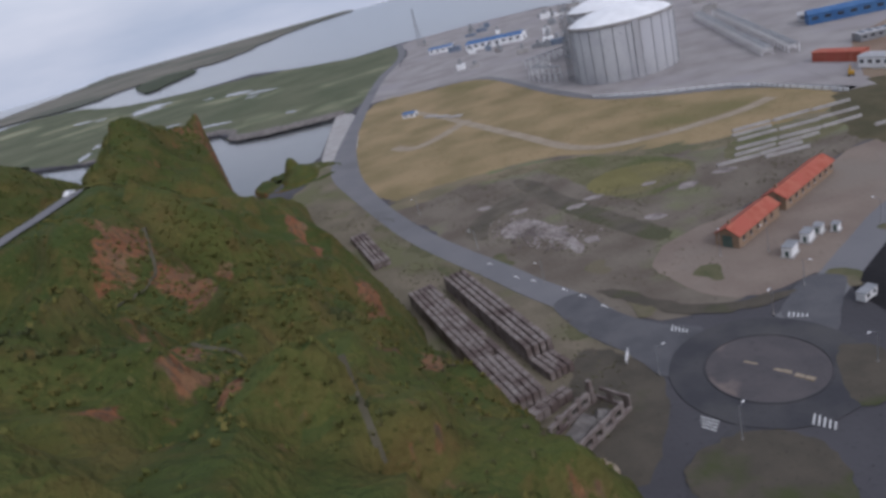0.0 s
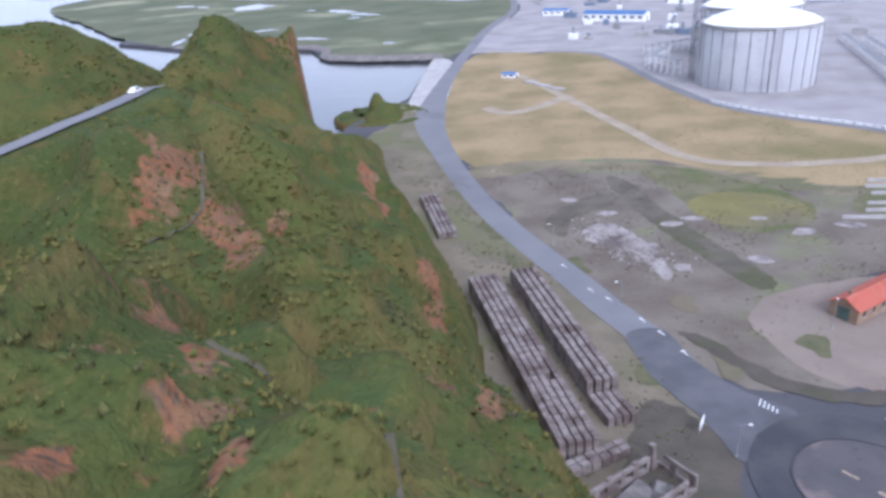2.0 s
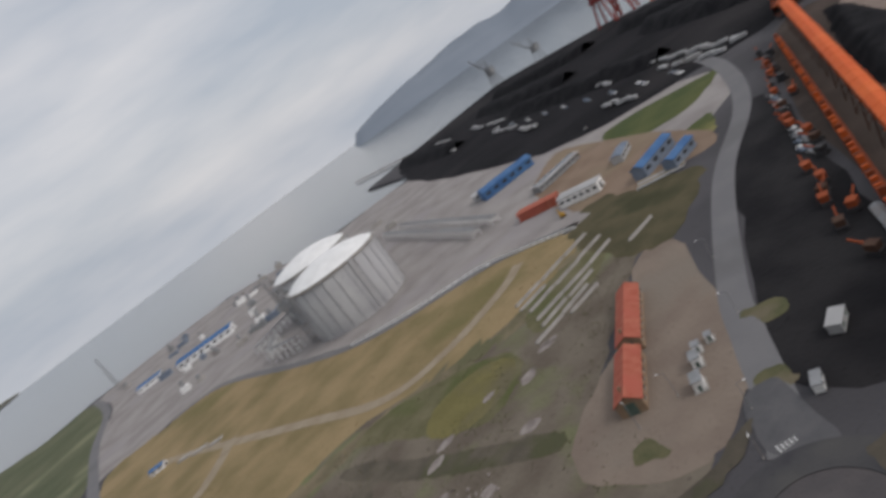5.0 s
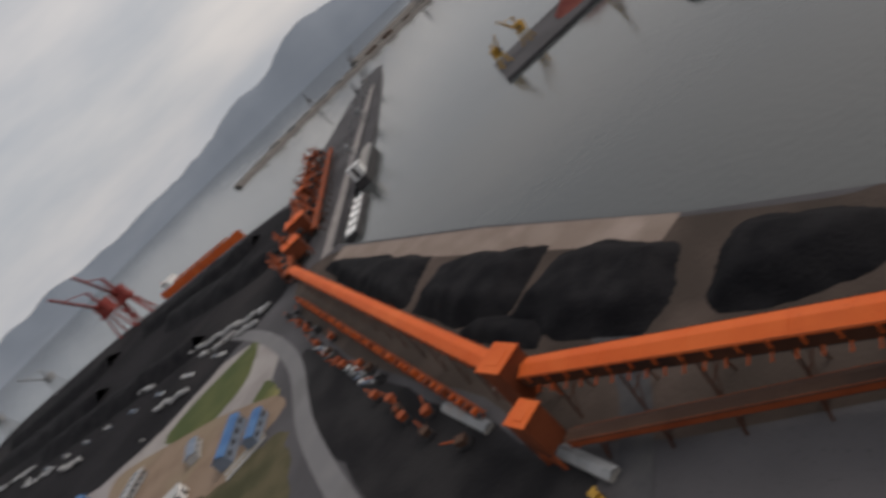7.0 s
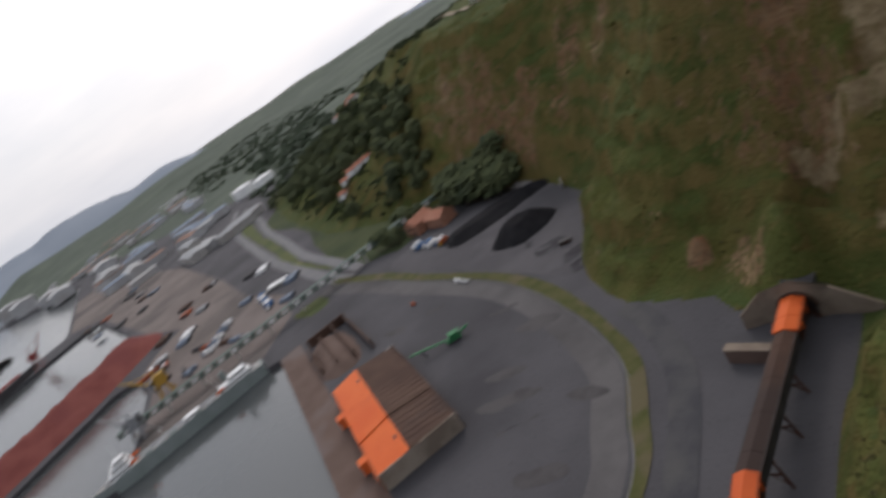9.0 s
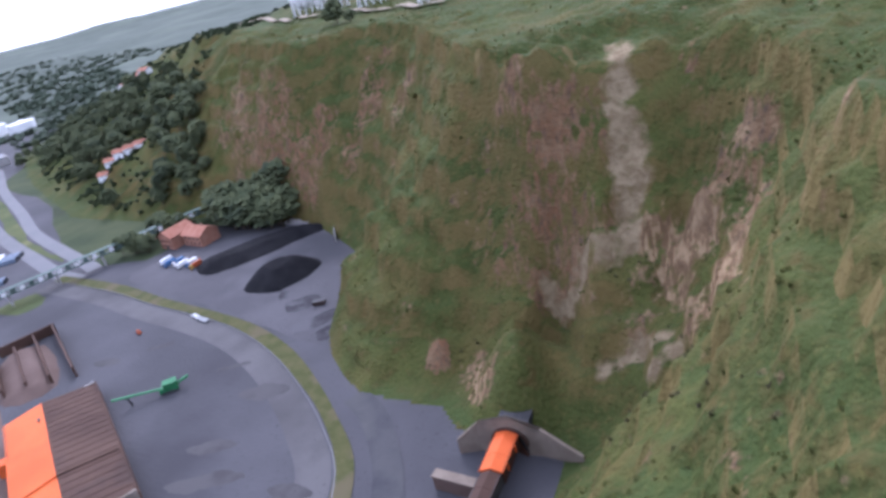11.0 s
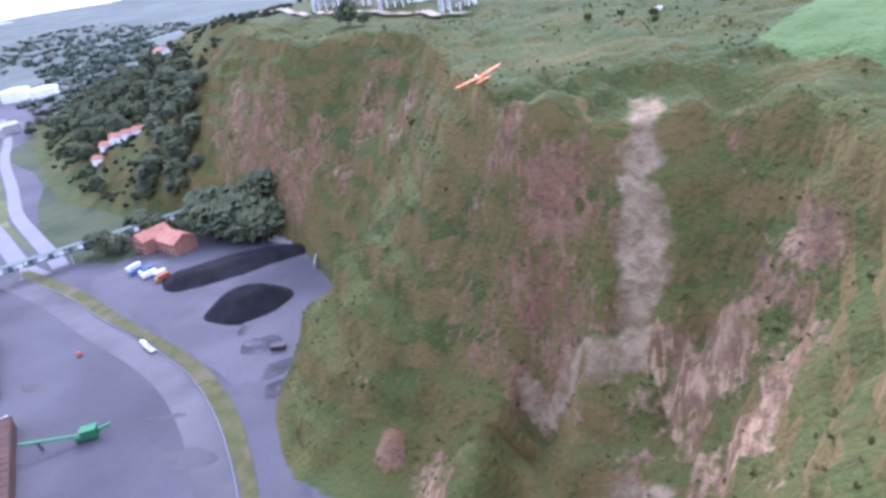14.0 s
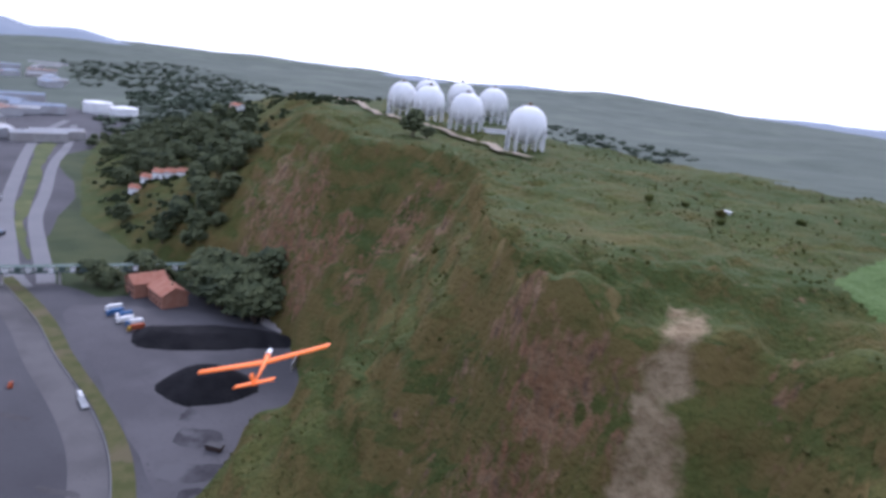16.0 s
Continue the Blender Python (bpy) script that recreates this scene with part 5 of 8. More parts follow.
for i in range(46):
    gx0, gy0 = rnd.uniform(90, 400), rnd.uniform(740, 1250)
    if abs(gx0 - 231) < 70 and abs(gy0 - 668) < 110:
        continue
    t = thing("plant_unit", "grey and white process equipment on pale gravel", "process unit", gx0, gy0, 0, rnd.uniform(-40, -20), "process units")
    w0, l0, h0 = rnd.uniform(4, 9), rnd.uniform(6, 18), rnd.uniform(3, 8)
    part("body", Shape().box(0, 0, 0, l0, w0, h0), rnd.choice((M_WHITE, M_GREY, M_GREY, M_BLUEGREY, M_CONC)), t)
    part("roof_vessel", Shape().cyl(0, 0, h0, h0 + rnd.uniform(1, 7), w0 * 0.25, n=10), M_GREY, t)
mast = thing("lattice_mast", "tall grey lattice mast near the shore", "mast", 90, 1250, 0)
s = Shape()
for a, b in ((-1, -1), (1, -1), (1, 1), (-1, 1)):
    s.beam((a * 3.5, b * 3.5, 0), (a * 0.6, b * 0.6, 62), 0.6, 0.6)
part("legs", s, M_GREY, mast)
s = Shape()
for k in range(10):
    u, v = 3.5 - 2.9 * k / 10, 3.5 - 2.9 * (k + 1) / 10
    z0, z1 = 6.2 * k, 6.2 * (k + 1)
    for a, b, c, d in ((-1, -1, 1, -1), (1, -1, 1, 1), (1, 1, -1, 1), (-1, 1, -1, -1)):
        s.beam((a * u, b * u, z0), (c * v, d * v, z1), 0.3, 0.3)
part("bracing", s, M_GREY, mast)

# plant fence with a low white wall
fence = thing("perimeter_wall", "low white wall with posts along the plant road", "wall")
FENCE = smooth_line([(150, 502), (178, 462), (217, 424), (230, 390), (242, 350)], 9)
for i in range(len(FENCE) - 1):
    part("panel", Shape().beam((FENCE[i].x, FENCE[i].y, 0.9), (FENCE[i + 1].x, FENCE[i + 1].y, 0.9), 0.4, 1.8), M_WHITE, fence)
    part("post", Shape().box(FENCE[i].x, FENCE[i].y, 0, 0.7, 0.7, 2.4), M_CONC, fence)


def long_house(x, y, rz, l):
    t = thing("brick_house", "long ochre house with a red tiled gable roof", "house", x, y, 0.14, rz, "red-roofed houses")
    wl2, rf = gable(8.8, l, 4.9, 2.5, 0.6)
    part("wall", wl2, M_WALLOCHRE, t, "ochre rendered wall")
    part("roof", rf, M_REDROOF, t, "red tiled roof")
    d = part("door", Shape().box(-l / 2 - 0.05, 0, 0, 0.3, 3.6, 4.4), M_GREENSTEEL, t, "dark green sliding door")
    for k in range(int(l / 5)):
        for side in (-1, 1):
            w = part("window", Shape().box(-l / 2 + 3.2 + 5 * k, side * 4.42, 2.0, 1.4, 0.14, 1.8), M_GLASS, t)
            part("sill", Shape().box(-l / 2 + 3.2 + 5 * k, side * 4.52, 1.8, 1.8, 0.34, 0.2), M_CONC, w)
    s = Shape().box(-l / 2 + 4, 1.2, 7, 0.8, 0.8, 1.6)
    part("chimney", s, M_WALLOCHRE, t)
    return t


long_house(115.6, 227, 33, 29)
long_house(149, 248.5, 33, 40)

for k, (kx, ky, kw, kl, kh) in enumerate(((116, 202, 3.2, 5.5, 3.4), (126, 208, 3.0, 5.0, 3.2), (132, 211, 2.6, 3.2, 2.6), (137, 209, 2.2, 2.6, 2.4))):
    t = thing("equipment_cabinet", "pale grey-green equipment cabin on a concrete plinth", "cabin", kx, ky, 0.14, 38, "equipment cabins")
    part("plinth", Shape().box(0, 0, 0, kl + 1, kw + 1, 0.3), M_CONC, t)
    part("body", Shape().box(0, 0, 0.3, kl, kw, kh), M_WHITE, t, "pale painted panels")
    part("roof", Shape().box(0, 0, 0.3 + kh, kl + 0.4, kw + 0.4, 0.25), M_GREY, t)
    part("door", Shape().box(-kl / 2 - 0.02, 0, 0.4, 0.1, 1.1, 2.0), M_GREENSTEEL, t)
t = thing("site_cabin", "white flat site cabin with green window frames", "cabin", 141, 170, 0, 12)
part("body", Shape().box(0, 0, 0, 8, 4, 3), M_DULLWHITE, t)
part("roof", Shape().box(0, 0, 3, 8.5, 4.5, 0.3), M_DULLWHITE, t)
for k in (-2.4, 2.4):
    part("window", Shape().box(k, -2.02, 1.1, 1.6, 0.1, 1.2), M_GREENSTEEL, t)


def block_mesh(name, l, w, h, c=0.12):
    s = Shape()
    s.add([(-l / 2, -w / 2, 0), (l / 2, -w / 2, 0), (l / 2, w / 2, 0), (-l / 2, w / 2, 0), (-l / 2, -w / 2, h - c), (l / 2, -w / 2, h - c), (l / 2, w / 2, h - c), (-l / 2, w / 2, h - c),
           (-l / 2 + c, -w / 2 + c, h), (l / 2 - c, -w / 2 + c, h), (l / 2 - c, w / 2 - c, h), (-l / 2 + c, w / 2 - c, h)],
          [(3, 2, 1, 0), (0, 1, 5, 4), (1, 2, 6, 5), (2, 3, 7, 6), (3, 0, 4, 7), (4, 5, 9, 8), (5, 6, 10, 9), (6, 7, 11, 10), (7, 4, 8, 11), (8, 9, 10, 11)])
    return s.mesh(name, M_BLOCK)


BLOCK = block_mesh("block", 2.55, 1.7, 2.9)


def block_stack(x0, y0, x1, y1, rows, layers, label, seed, pitch=2.1):
    """Concrete blocks standing in rows from one end to the other, close side by side."""
    rz = math.degrees(math.atan2(y1 - y0, x1 - x0))
    length = math.hypot(x1 - x0, y1 - y0)
    t = thing("concrete_block_stack", label, "block stack", x0, y0, 0.06, rz, "concrete block stacks")
    rnd = random.Random(seed)
    for r in range(rows):
        for i in range(int(length / 2.8)):
            top = layers if rnd.random() > 0.015 else layers - 1
            for k in range(top):
                o = new("block", BLOCK)
                o.parent = t
                o.matrix_basis = pose(1.4 + i * 2.8 + rnd.uniform(-0.08, 0.08), (r - (rows - 1) / 2) * pitch + rnd.uniform(-0.1, 0.1), k * 2.95, 0, 0, rnd.uniform(-2, 2))
    return t


block_stack(15.8, 159.5, -6.8, 247.5, 5, 2, "long stack of weathered reddish-grey concrete blocks in rows", 1)
block_stack(25, 183.5, 7.5, 252.5, 4, 2, "long stack of weathered concrete blocks with pale worn tops", 2, 2.35)
block_stack(28.2, 172, 24.5, 183, 4, 1, "low stack of concrete blocks at the end of a longer one", 3)
block_stack(12.2, 154.5, 27, 162.5, 2, 1, "short row of concrete blocks lying across a stack", 4)
block_stack(-20.5, 292, -32, 340, 4, 1, "smaller stack of concrete blocks at the foot of the cliff", 5)

# ruined building with empty window openings, broken arch
ruin = thing("ruined_building", "roofless ruined masonry building with empty dark window openings", "ruin", 26.5, 146.5, 0.06, 36)
ruin.scale = (1.18, 1.3, 1.1)
for k in range(4):
    w = part("wall", Shape(), M_BLOCK, ruin)
    s = Shape()
    l = (21, 21, 8, 8)[k]
    n = 6 if k < 2 else 2
    for i in range(n):
        s.box(-l / 2 + (i + 0.12) * l / n, 0, 0, l / n * 0.36, 0.6, 4.0 + 0.7 * math.sin(3.1 * i + k))
    s.box(0, 0, 0, l, 0.62, 1.1)
    s.box(-l * 0.08, 0, 3.0, l * 0.84, 0.58, 0.9)
    w.data = s.mesh("wall", M_BLOCK)
    w.matrix_basis = pose(*((0, -4), (0, 4), (-10.4, 0), (10.4, 0))[k], 0, 0, 0, 0 if k < 2 else 90)
part("rubble", Shape().box(-2, 0.5, 0, 14, 5, 1.1, 8, 0.7).box(5, -1, 0, 6, 4, 1.6, 30, 0.5), M_RIPRAP, ruin, "heap of rubble")
part("chimney", Shape().box(8.5, 4, 0, 1.3, 1.3, 6.5, 0, 0.8), M_BLOCK, ruin)
arch = thing("broken_wall", "pale broken masonry wall bent like a hook", "ruin", 25, 128, 0.06, 10)
s = Shape()
for i in range(7):
    a = radians(200 - 34 * i)
    s.box(2.8 * math.cos(a) + (0 if i else -0.2), 3.4 * math.sin(a), 0, 2.0, 1.4, 2.6 + 0.5 * math.sin(2 * i), math.degrees(a) + 90)
part("masonry", s, M_SAND, arch)
sign = thing("road_sign_board", "blank white board on two posts beside the road", "sign", 46.7, 169.5, 0.06, 60)
part("board", Shape().box(0, 0, 1.2, 4.2, 0.15, 2.4), M_WHITE, sign, "white panel")
for k in (-1.5, 1.5):
    part("post", Shape().cyl(k, 0.15, 0, 3.4, 0.09, n=8), M_GREY, sign)

# long concrete beams lying in rows
rnd = random.Random(9)
for x0, y0, span in ((170, 338, 54), (166, 330, 30), (164, 322, 62), (157, 310, 58), (152, 303, 36), (140, 297, 52), (160, 290, 30), (213, 291, 26)):
    for j in range(max(1, round(span / 21))):
        bx, by = x0 + 10 + 20.8 * j, y0 - 0.05 * 20.8 * j + rnd.uniform(-0.8, 0.8)
        t = thing("concrete_beam", "long pale concrete beam lying on bare earth", "beam", bx, by, 0.1, -3 + rnd.uniform(-3, 4), "concrete beams")
        part("flange", Shape().box(0, 0, 0, 20, 2.0, 0.35), M_CONC, t)
        part("web", Shape().box(0, 0, 0.35, 20, 0.6, 0.9), M_CONC, t)


def lamp_post(x, y, rz, h=9.0):
    t = thing("street_lamp", "grey street lamp with a single arm", "street lamp", x, y, 0.05, rz, "street lamps")
    part("base", Shape().cyl(0, 0, 0, 0.5, 0.3, n=8), M_CONC, t)
    part("pole", Shape().cyl(0, 0, 0.5, h, 0.13, 0.08, 8), M_GREY, t)
    part("arm", Shape().beam((0, 0, h), (1.8, 0, h + 0.4), 0.09, 0.09), M_GREY, t)
    part("lantern", Shape().box(2.2, 0, h + 0.3, 1.0, 0.4, 0.2, 0, 0.8), M_WHITE, t)
    return t


for x, y, rz in ((52, 160, 0), (58, 128, 40), (100, 140, 180), (92, 172, 220), (39, 232, 200), (22, 282, 200), (2, 350, 200), (108, 182, 300), (112, 208, 120), (98, 214, 60), (150, 205, 120), (186, 232, 120)):
    lamp_post(x, y, rz)


def car(x, y, rz, m, name="car", label="white parked car", group="parked cars"):
    t = thing(name, label, "car", x, y, 0.06, rz, group)
    b = Shape().box(0, 0, 0.35, 4.3, 1.75, 0.6, 0, 0.96).box(-0.2, 0, 0.95, 2.3, 1.6, 0.55, 0, 0.78)
    part("body", b, m, t)
    part("window", Shape().box(-0.2, 0, 1.0, 2.1, 1.64, 0.32, 0, 0.88), M_GLASS, t)
    for a, b2 in ((1.35, 0.8), (1.35, -0.8), (-1.35, 0.8), (-1.35, -0.8)):
        w = Shape()
        w.add([(a + 0.33 * math.cos(k * 0.785), b2 + o, 0.33 + 0.33 * math.sin(k * 0.785)) for o in (-0.1, 0.1) for k in range(8)], [(k, (k + 1) % 8, 8 + (k + 1) % 8, 8 + k) for k in range(8)] + [tuple(range(7, -1, -1)), tuple(range(8, 16))])
        part("wheel", w, M_DARK, t)
    return t


CAR = car(-94.2, 208, 84, M_WHITE, label="white car parked on the saddle of the headland")
CAR.location.z = hill_z(-94.2, 208) + 0.34
car(222, 414, 20, M_WHITE, "van", "white van on the plant road", "")
excavator = thing("excavator", "yellow excavator on the works yard", "excavator", 262, 376, 0.1, 60)
part("tracks", Shape().box(0, -1.3, 0, 4.6, 0.7, 1.0).box(0, 1.3, 0, 4.6, 0.7, 1.0), M_DARK, excavator)
part("body", Shape().box(-0.4, 0, 1.1, 4.0, 3.0, 1.6).box(0.6, 0.8, 2.7, 1.6, 1.2, 1.0), M_YELLOW, excavator)
part("boom", Shape().beam((1.4, 0, 2.4), (5.0, 0, 5.0), 0.5, 0.6).beam((5.0, 0, 5.0), (7.0, 0, 2.0), 0.4, 0.5), M_YELLOW, excavator)
part("bucket", Shape().box(7.2, 0, 1.0, 1.2, 1.2, 1.0, 0, 0.7), M_DARK, excavator)

# ---------------------------------------------------------------- port: conveyors, stockpiles, hall, ships
def gallery(p, q, w, h, roof_m, wall_m, label, ribs=0.0, trestle=24.0, name="conveyor_gallery"):
    """An enclosed conveyor bridge from p to q (floor heights in z), on trestles."""
    p, q = Vector(p), Vector(q)
    d = q - p
    length, rz = math.hypot(d.x, d.y), math.degrees(math.atan2(d.y, d.x))
    t = thing(name, label, "conveyor", p.x, p.y, 0, rz, "conveyor galleries")
    rise = d.z
    def at(x, y, z):
        return (x, y, p.z + rise * x / length + z)
    k = 0.18
    roof = Shape().add([at(x, y, z) for x in (0, length) for y, z in ((-w / 2 - 0.3, h - k), (0, h + 0.9), (w / 2 + 0.3, h - k), (-w / 2 - 0.3, h - k - 0.3), (w / 2 + 0.3, h - k - 0.3))],
                       [(1, 0, 5, 6), (2, 1, 6, 7), (0, 3, 8, 5), (4, 2, 7, 9), (3, 4, 9, 8), (0, 1, 2, 4, 3), (5, 8, 9, 7, 6)])
    part("roof", roof, roof_m, t, "ribbed roof sheeting")
    x = 3.5
    while wall_m is M_DARKCLAD and x < length:
        for s in (-1, 1):
            part("rib", Shape().beam(at(x, s * (w / 2 + 0.3), h - 0.5), at(x, s * (w / 2 + 0.3), h * 0.35), 0.5, 0.5), M_ORANGE, t)
        x += 7.0
    for s in (-1, 1):
        part("side_wall", Shape().add([at(x, s * w / 2 + o, z) for x in (0, length) for o, z in ((0, 0), (0.15 * s, 0), (0.15 * s, h), (0, h))], [(0, 1, 5, 4), (1, 2, 6, 5), (2, 3, 7, 6), (3, 0, 4, 7)]), wall_m, t)
    part("floor", Shape().add([at(x, y, z) for x in (0, length) for y, z in ((-w / 2, -0.4), (w / 2, -0.4), (w / 2, 0), (-w / 2, 0))], [(0, 1, 5, 4), (1, 2, 6, 5), (2, 3, 7, 6), (3, 0, 4, 7)]), M_DARK, t)
    x = trestle * 0.5
    while x < length:
        z = p.z + rise * x / length
        s = Shape()
        for a in (-1, 1):
            s.beam((x, a * (w / 2 + 1.6), 0), (x, a * w / 2, z), 0.5, 0.5)
        s.beam((x, -w / 2 - 0.8, z * 0.5), (x, w / 2 + 0.8, z * 0.5), 0.35, 0.35)
        s.beam((x, -w / 2 - 1.4, z * 0.1), (x, w / 2, z * 0.9), 0.25, 0.25)
        part("trestle", s, M_DARKCLAD, t)
        x += trestle
    if ribs:
        x = ribs
        while x < length:
            z = p.z + rise * x / length
            part("bracket", Shape().beam((x, -w / 2, z + 0.2), (x, -w / 2 - 2.2, z - 0.6), 0.35, 0.5), M_ORANGE, t)
            x += ribs
    x = 6.0
    while x < length:
        part("roof_seam", Shape().add([at(x + o, y, z + e) for o in (-0.12, 0.12) for e in (0.0, 0.1) for y, z in ((-w / 2 - 0.3, h - k), (0, h + 0.9), (w / 2 + 0.3, h - k))],
                                      [(0, 1, 4, 3), (1, 2, 5, 4), (6, 9, 10, 7), (7, 10, 11, 8), (3, 4, 10, 9), (4, 5, 11, 10)]), roof_m, t)
        x += 12.0
    return t


mat_tower = mat("tower_cladding", (0.13, 0.035, 0.016), (0.17, 0.046, 0.02), 0.1, 1.0, 0.7, bump=0.1, c=(0.1, 0.03, 0.016))


def tower(x, y, rz, sx, sy, h, label, stripe=False):
    t = thing("transfer_tower", label, "tower", x, y, 0, rz, "transfer towers")
    part("cladding", Shape().box(0, 0, h * 0.35, sx, sy, h * 0.65), mat_tower, t, "dark red wall sheeting")
    part("roof", Shape().box(0, 0, h, sx + 0.8, sy + 0.8, 0.5).box(0, 0, h + 0.5, sx * 0.6, sy * 0.6, 0.2), M_ORANGE, t, "orange roof")
    for a in (-1, 1):
        for b in (-1, 1):
            part("leg", Shape().box(a * (sx / 2 - 0.5), b * (sy / 2 - 0.5), 0, 0.8, 0.8, h * 0.36), M_ORANGE_DIM, t)
    part("brace", Shape().beam((-sx / 2, -sy / 2 + 0.4, 0.5), (sx / 2, -sy / 2 + 0.4, h * 0.34), 0.4, 0.4).beam((-sx / 2, sy / 2 - 0.4, 0.5), (sx / 2, sy / 2 - 0.4, h * 0.34), 0.4, 0.4), M_ORANGE_DIM, t)
    if stripe:
        part("band", Shape().box(0, -sy / 2 - 0.05, h * 0.62, sx + 0.2, 0.25, 0.9).box(sx / 2 + 0.05, 0, h * 0.62, 0.25, sy + 0.2, 0.9), M_WHITE, t, "pale band across the wall")
    for i in range(3):
        part("louvre", Shape().box(-sx / 3 + i * sx / 3, -sy / 2 - 0.05, h * 0.45, sx * 0.18, 0.2, h * 0.08), M_DARK, t)
    return t


gallery((466, 304, 14), (172, 142, 14), 7.0, 4.2, M_ORANGE, M_DARKCLAD, "long orange-roofed conveyor gallery on trestles over the coal yard", 0, 22)
gallery((163, 134, 14), (74, 16, 15), 7.5, 4.2, M_ORANGE, M_DARKCLAD, "orange-roofed conveyor gallery with brackets along one side", 5.2, 22)
gallery((68, 10, 14), (56.5, -3, 11), 4.6, 3.6, M_ORANGE, M_DARKCLAD, "short orange conveyor gallery between two towers", 0, 9)
gallery((55.5, -3, 10), (57.8, -30, 9), 5.0, 4.0, M_ORANGE, M_DARKCLAD, "orange-roofed conveyor gallery descending to the tunnel", 0, 12)
gallery((57.8, -30, 9), (57, -78, 5), 5.0, 3.6, M_BROWNROOF, M_DARK, "dark rusted conveyor gallery descending to the tunnel", 0, 14)
gallery((57, -78, 5), (57.2, -93, 4), 6.0, 4.0, M_ORANGE, M_DARKCLAD, "orange conveyor hood entering the tunnel portal", 0, 30)
gallery((140, 131, 5), (88, 36, 5), 4.0, 2.6, M_BROWNROOF, M_ORANGE_DIM, "low rusted conveyor beside an orange gallery", 0, 18)
tower(167, 139, 40, 11, 10.5, 23, "orange steel transfer tower with a pale band at a conveyor corner", True)
tower(143, 137, 40, 8, 8, 19, "smaller orange transfer tower beside a conveyor corner")
tower(72.3, 13.6, 61, 7.4, 9.8, 20.5, "orange transfer tower above the port road")
tower(62, 25.5, 61, 8.2, 8.6, 13.5, "orange-brown transfer tower near the hillside")

gallery((482, 318, 9), (700, 356, 13), 6.5, 4.5, M_ORANGE_DIM, M_DARKCLAD, "rust-orange conveyor gallery along the pier", 0, 24)
gallery((700, 356, 13), (960, 384, 12), 6.0, 4.5, M_ORANGE_DIM, M_DARKCLAD, "rust-orange conveyor gallery along the pier", 0, 24)
gallery((560, 306, 8), (900, 340, 9), 5.0, 4.0, M_ORANGE_DIM, M_DARKCLAD, "rust-orange conveyor gallery along the pier", 0, 24)
tower(604, 330, 12, 26, 22, 22, "broad orange steel transfer house on the pier")
tower(540, 322, 20, 24, 18, 20, "broad orange steel transfer house on the pier")
tower(760, 362, 10, 18, 15, 18, "orange steel transfer house farther along the pier")
# low parallel conveyor with orange frames and machines north of the long gallery
low = thing("open_conveyor", "open belt conveyor with a row of small orange frames", "conveyor", 440, 306, 0, -151)
part("belt", Shape().box(150, 0, 3.2, 300, 2.0, 0.4), M_DARK, low)
part("walkway", Shape().box(150, 1.8, 3.0, 300, 1.2, 0.2), M_ORANGE_DIM, low)
for i in range(50):
    part("frame", Shape().box(3 + 6 * i, 0, 0, 0.4, 2.6, 3.4).box(3 + 6 * i, 0, 3.6, 1.6, 2.4, 1.6 if i % 5 else 3.0), M_ORANGE if i % 3 else M_ORANGE_DIM, low)
rnd = random.Random(3)
for i in range(24):
    k = i / 23
    t = thing("loading_machine", "orange and brown bulk handling machine beside a conveyor", "bulk machine", 428 - 252 * k + rnd.uniform(-4, 4), 313 - 139 * k + rnd.uniform(-5, 5), 0.1, rnd.uniform(0, 90), "bulk machines")
    part("chassis", Shape().box(0, 0, 0, 5, 3.6, 1.6), M_DARK, t)
    part("hopper", Shape().box(0, 0, 1.6, 3.4, 3.0, 2.6, 0, 1.2), rnd.choice((M_ORANGE_DIM, M_ORANGE_DIM, M_BROWNROOF, M_DARK)), t)
    part("boom", Shape().beam((0, 0, 3), (7, 0, 5.4), 0.6, 0.6), M_ORANGE_DIM, t)
for x, y, rz, l in ((186, 168, 33, 32), (135, 131, 33, 22)):
    t = thing("covered_bunker", "long low bunker covered with pale sheeting", "bunker", x, y, 0.1, rz, "covered bunkers")
    part("wall", Shape().box(0, 0, 0, l, 4, 1.6), M_CONC, t)
    part("cover", Shape().add([(a, b, z) for a in (-l / 2, l / 2) for b, z in ((-2.2, 1.6), (0, 2.8), (2.2, 1.6))], [(0, 3, 4, 1), (1, 4, 5, 2), (0, 1, 2), (3, 5, 4)]), M_GREY, t)
loader = thing("wheel_loader", "yellow wheel loader on dark wet ground", "loader", 122, 131, 0.1, 20)
part("body", Shape().box(-1, 0, 0.8, 4, 2.4, 1.6).box(-0.6, 0, 2.4, 1.6, 1.8, 1.3), M_YELLOW, loader)
part("bucket", Shape().box(3.4, 0, 0.3, 1.4, 3.0, 1.2, 0, 0.8), M_YELLOW, loader)
for a, b in ((1.4, 1.2), (1.4, -1.2), (-2, 1.2), (-2, -1.2)):
    part("wheel", Shape().box(a, b, 0, 1.5, 0.6, 1.5, 0, 0.9), M_DARK, loader)


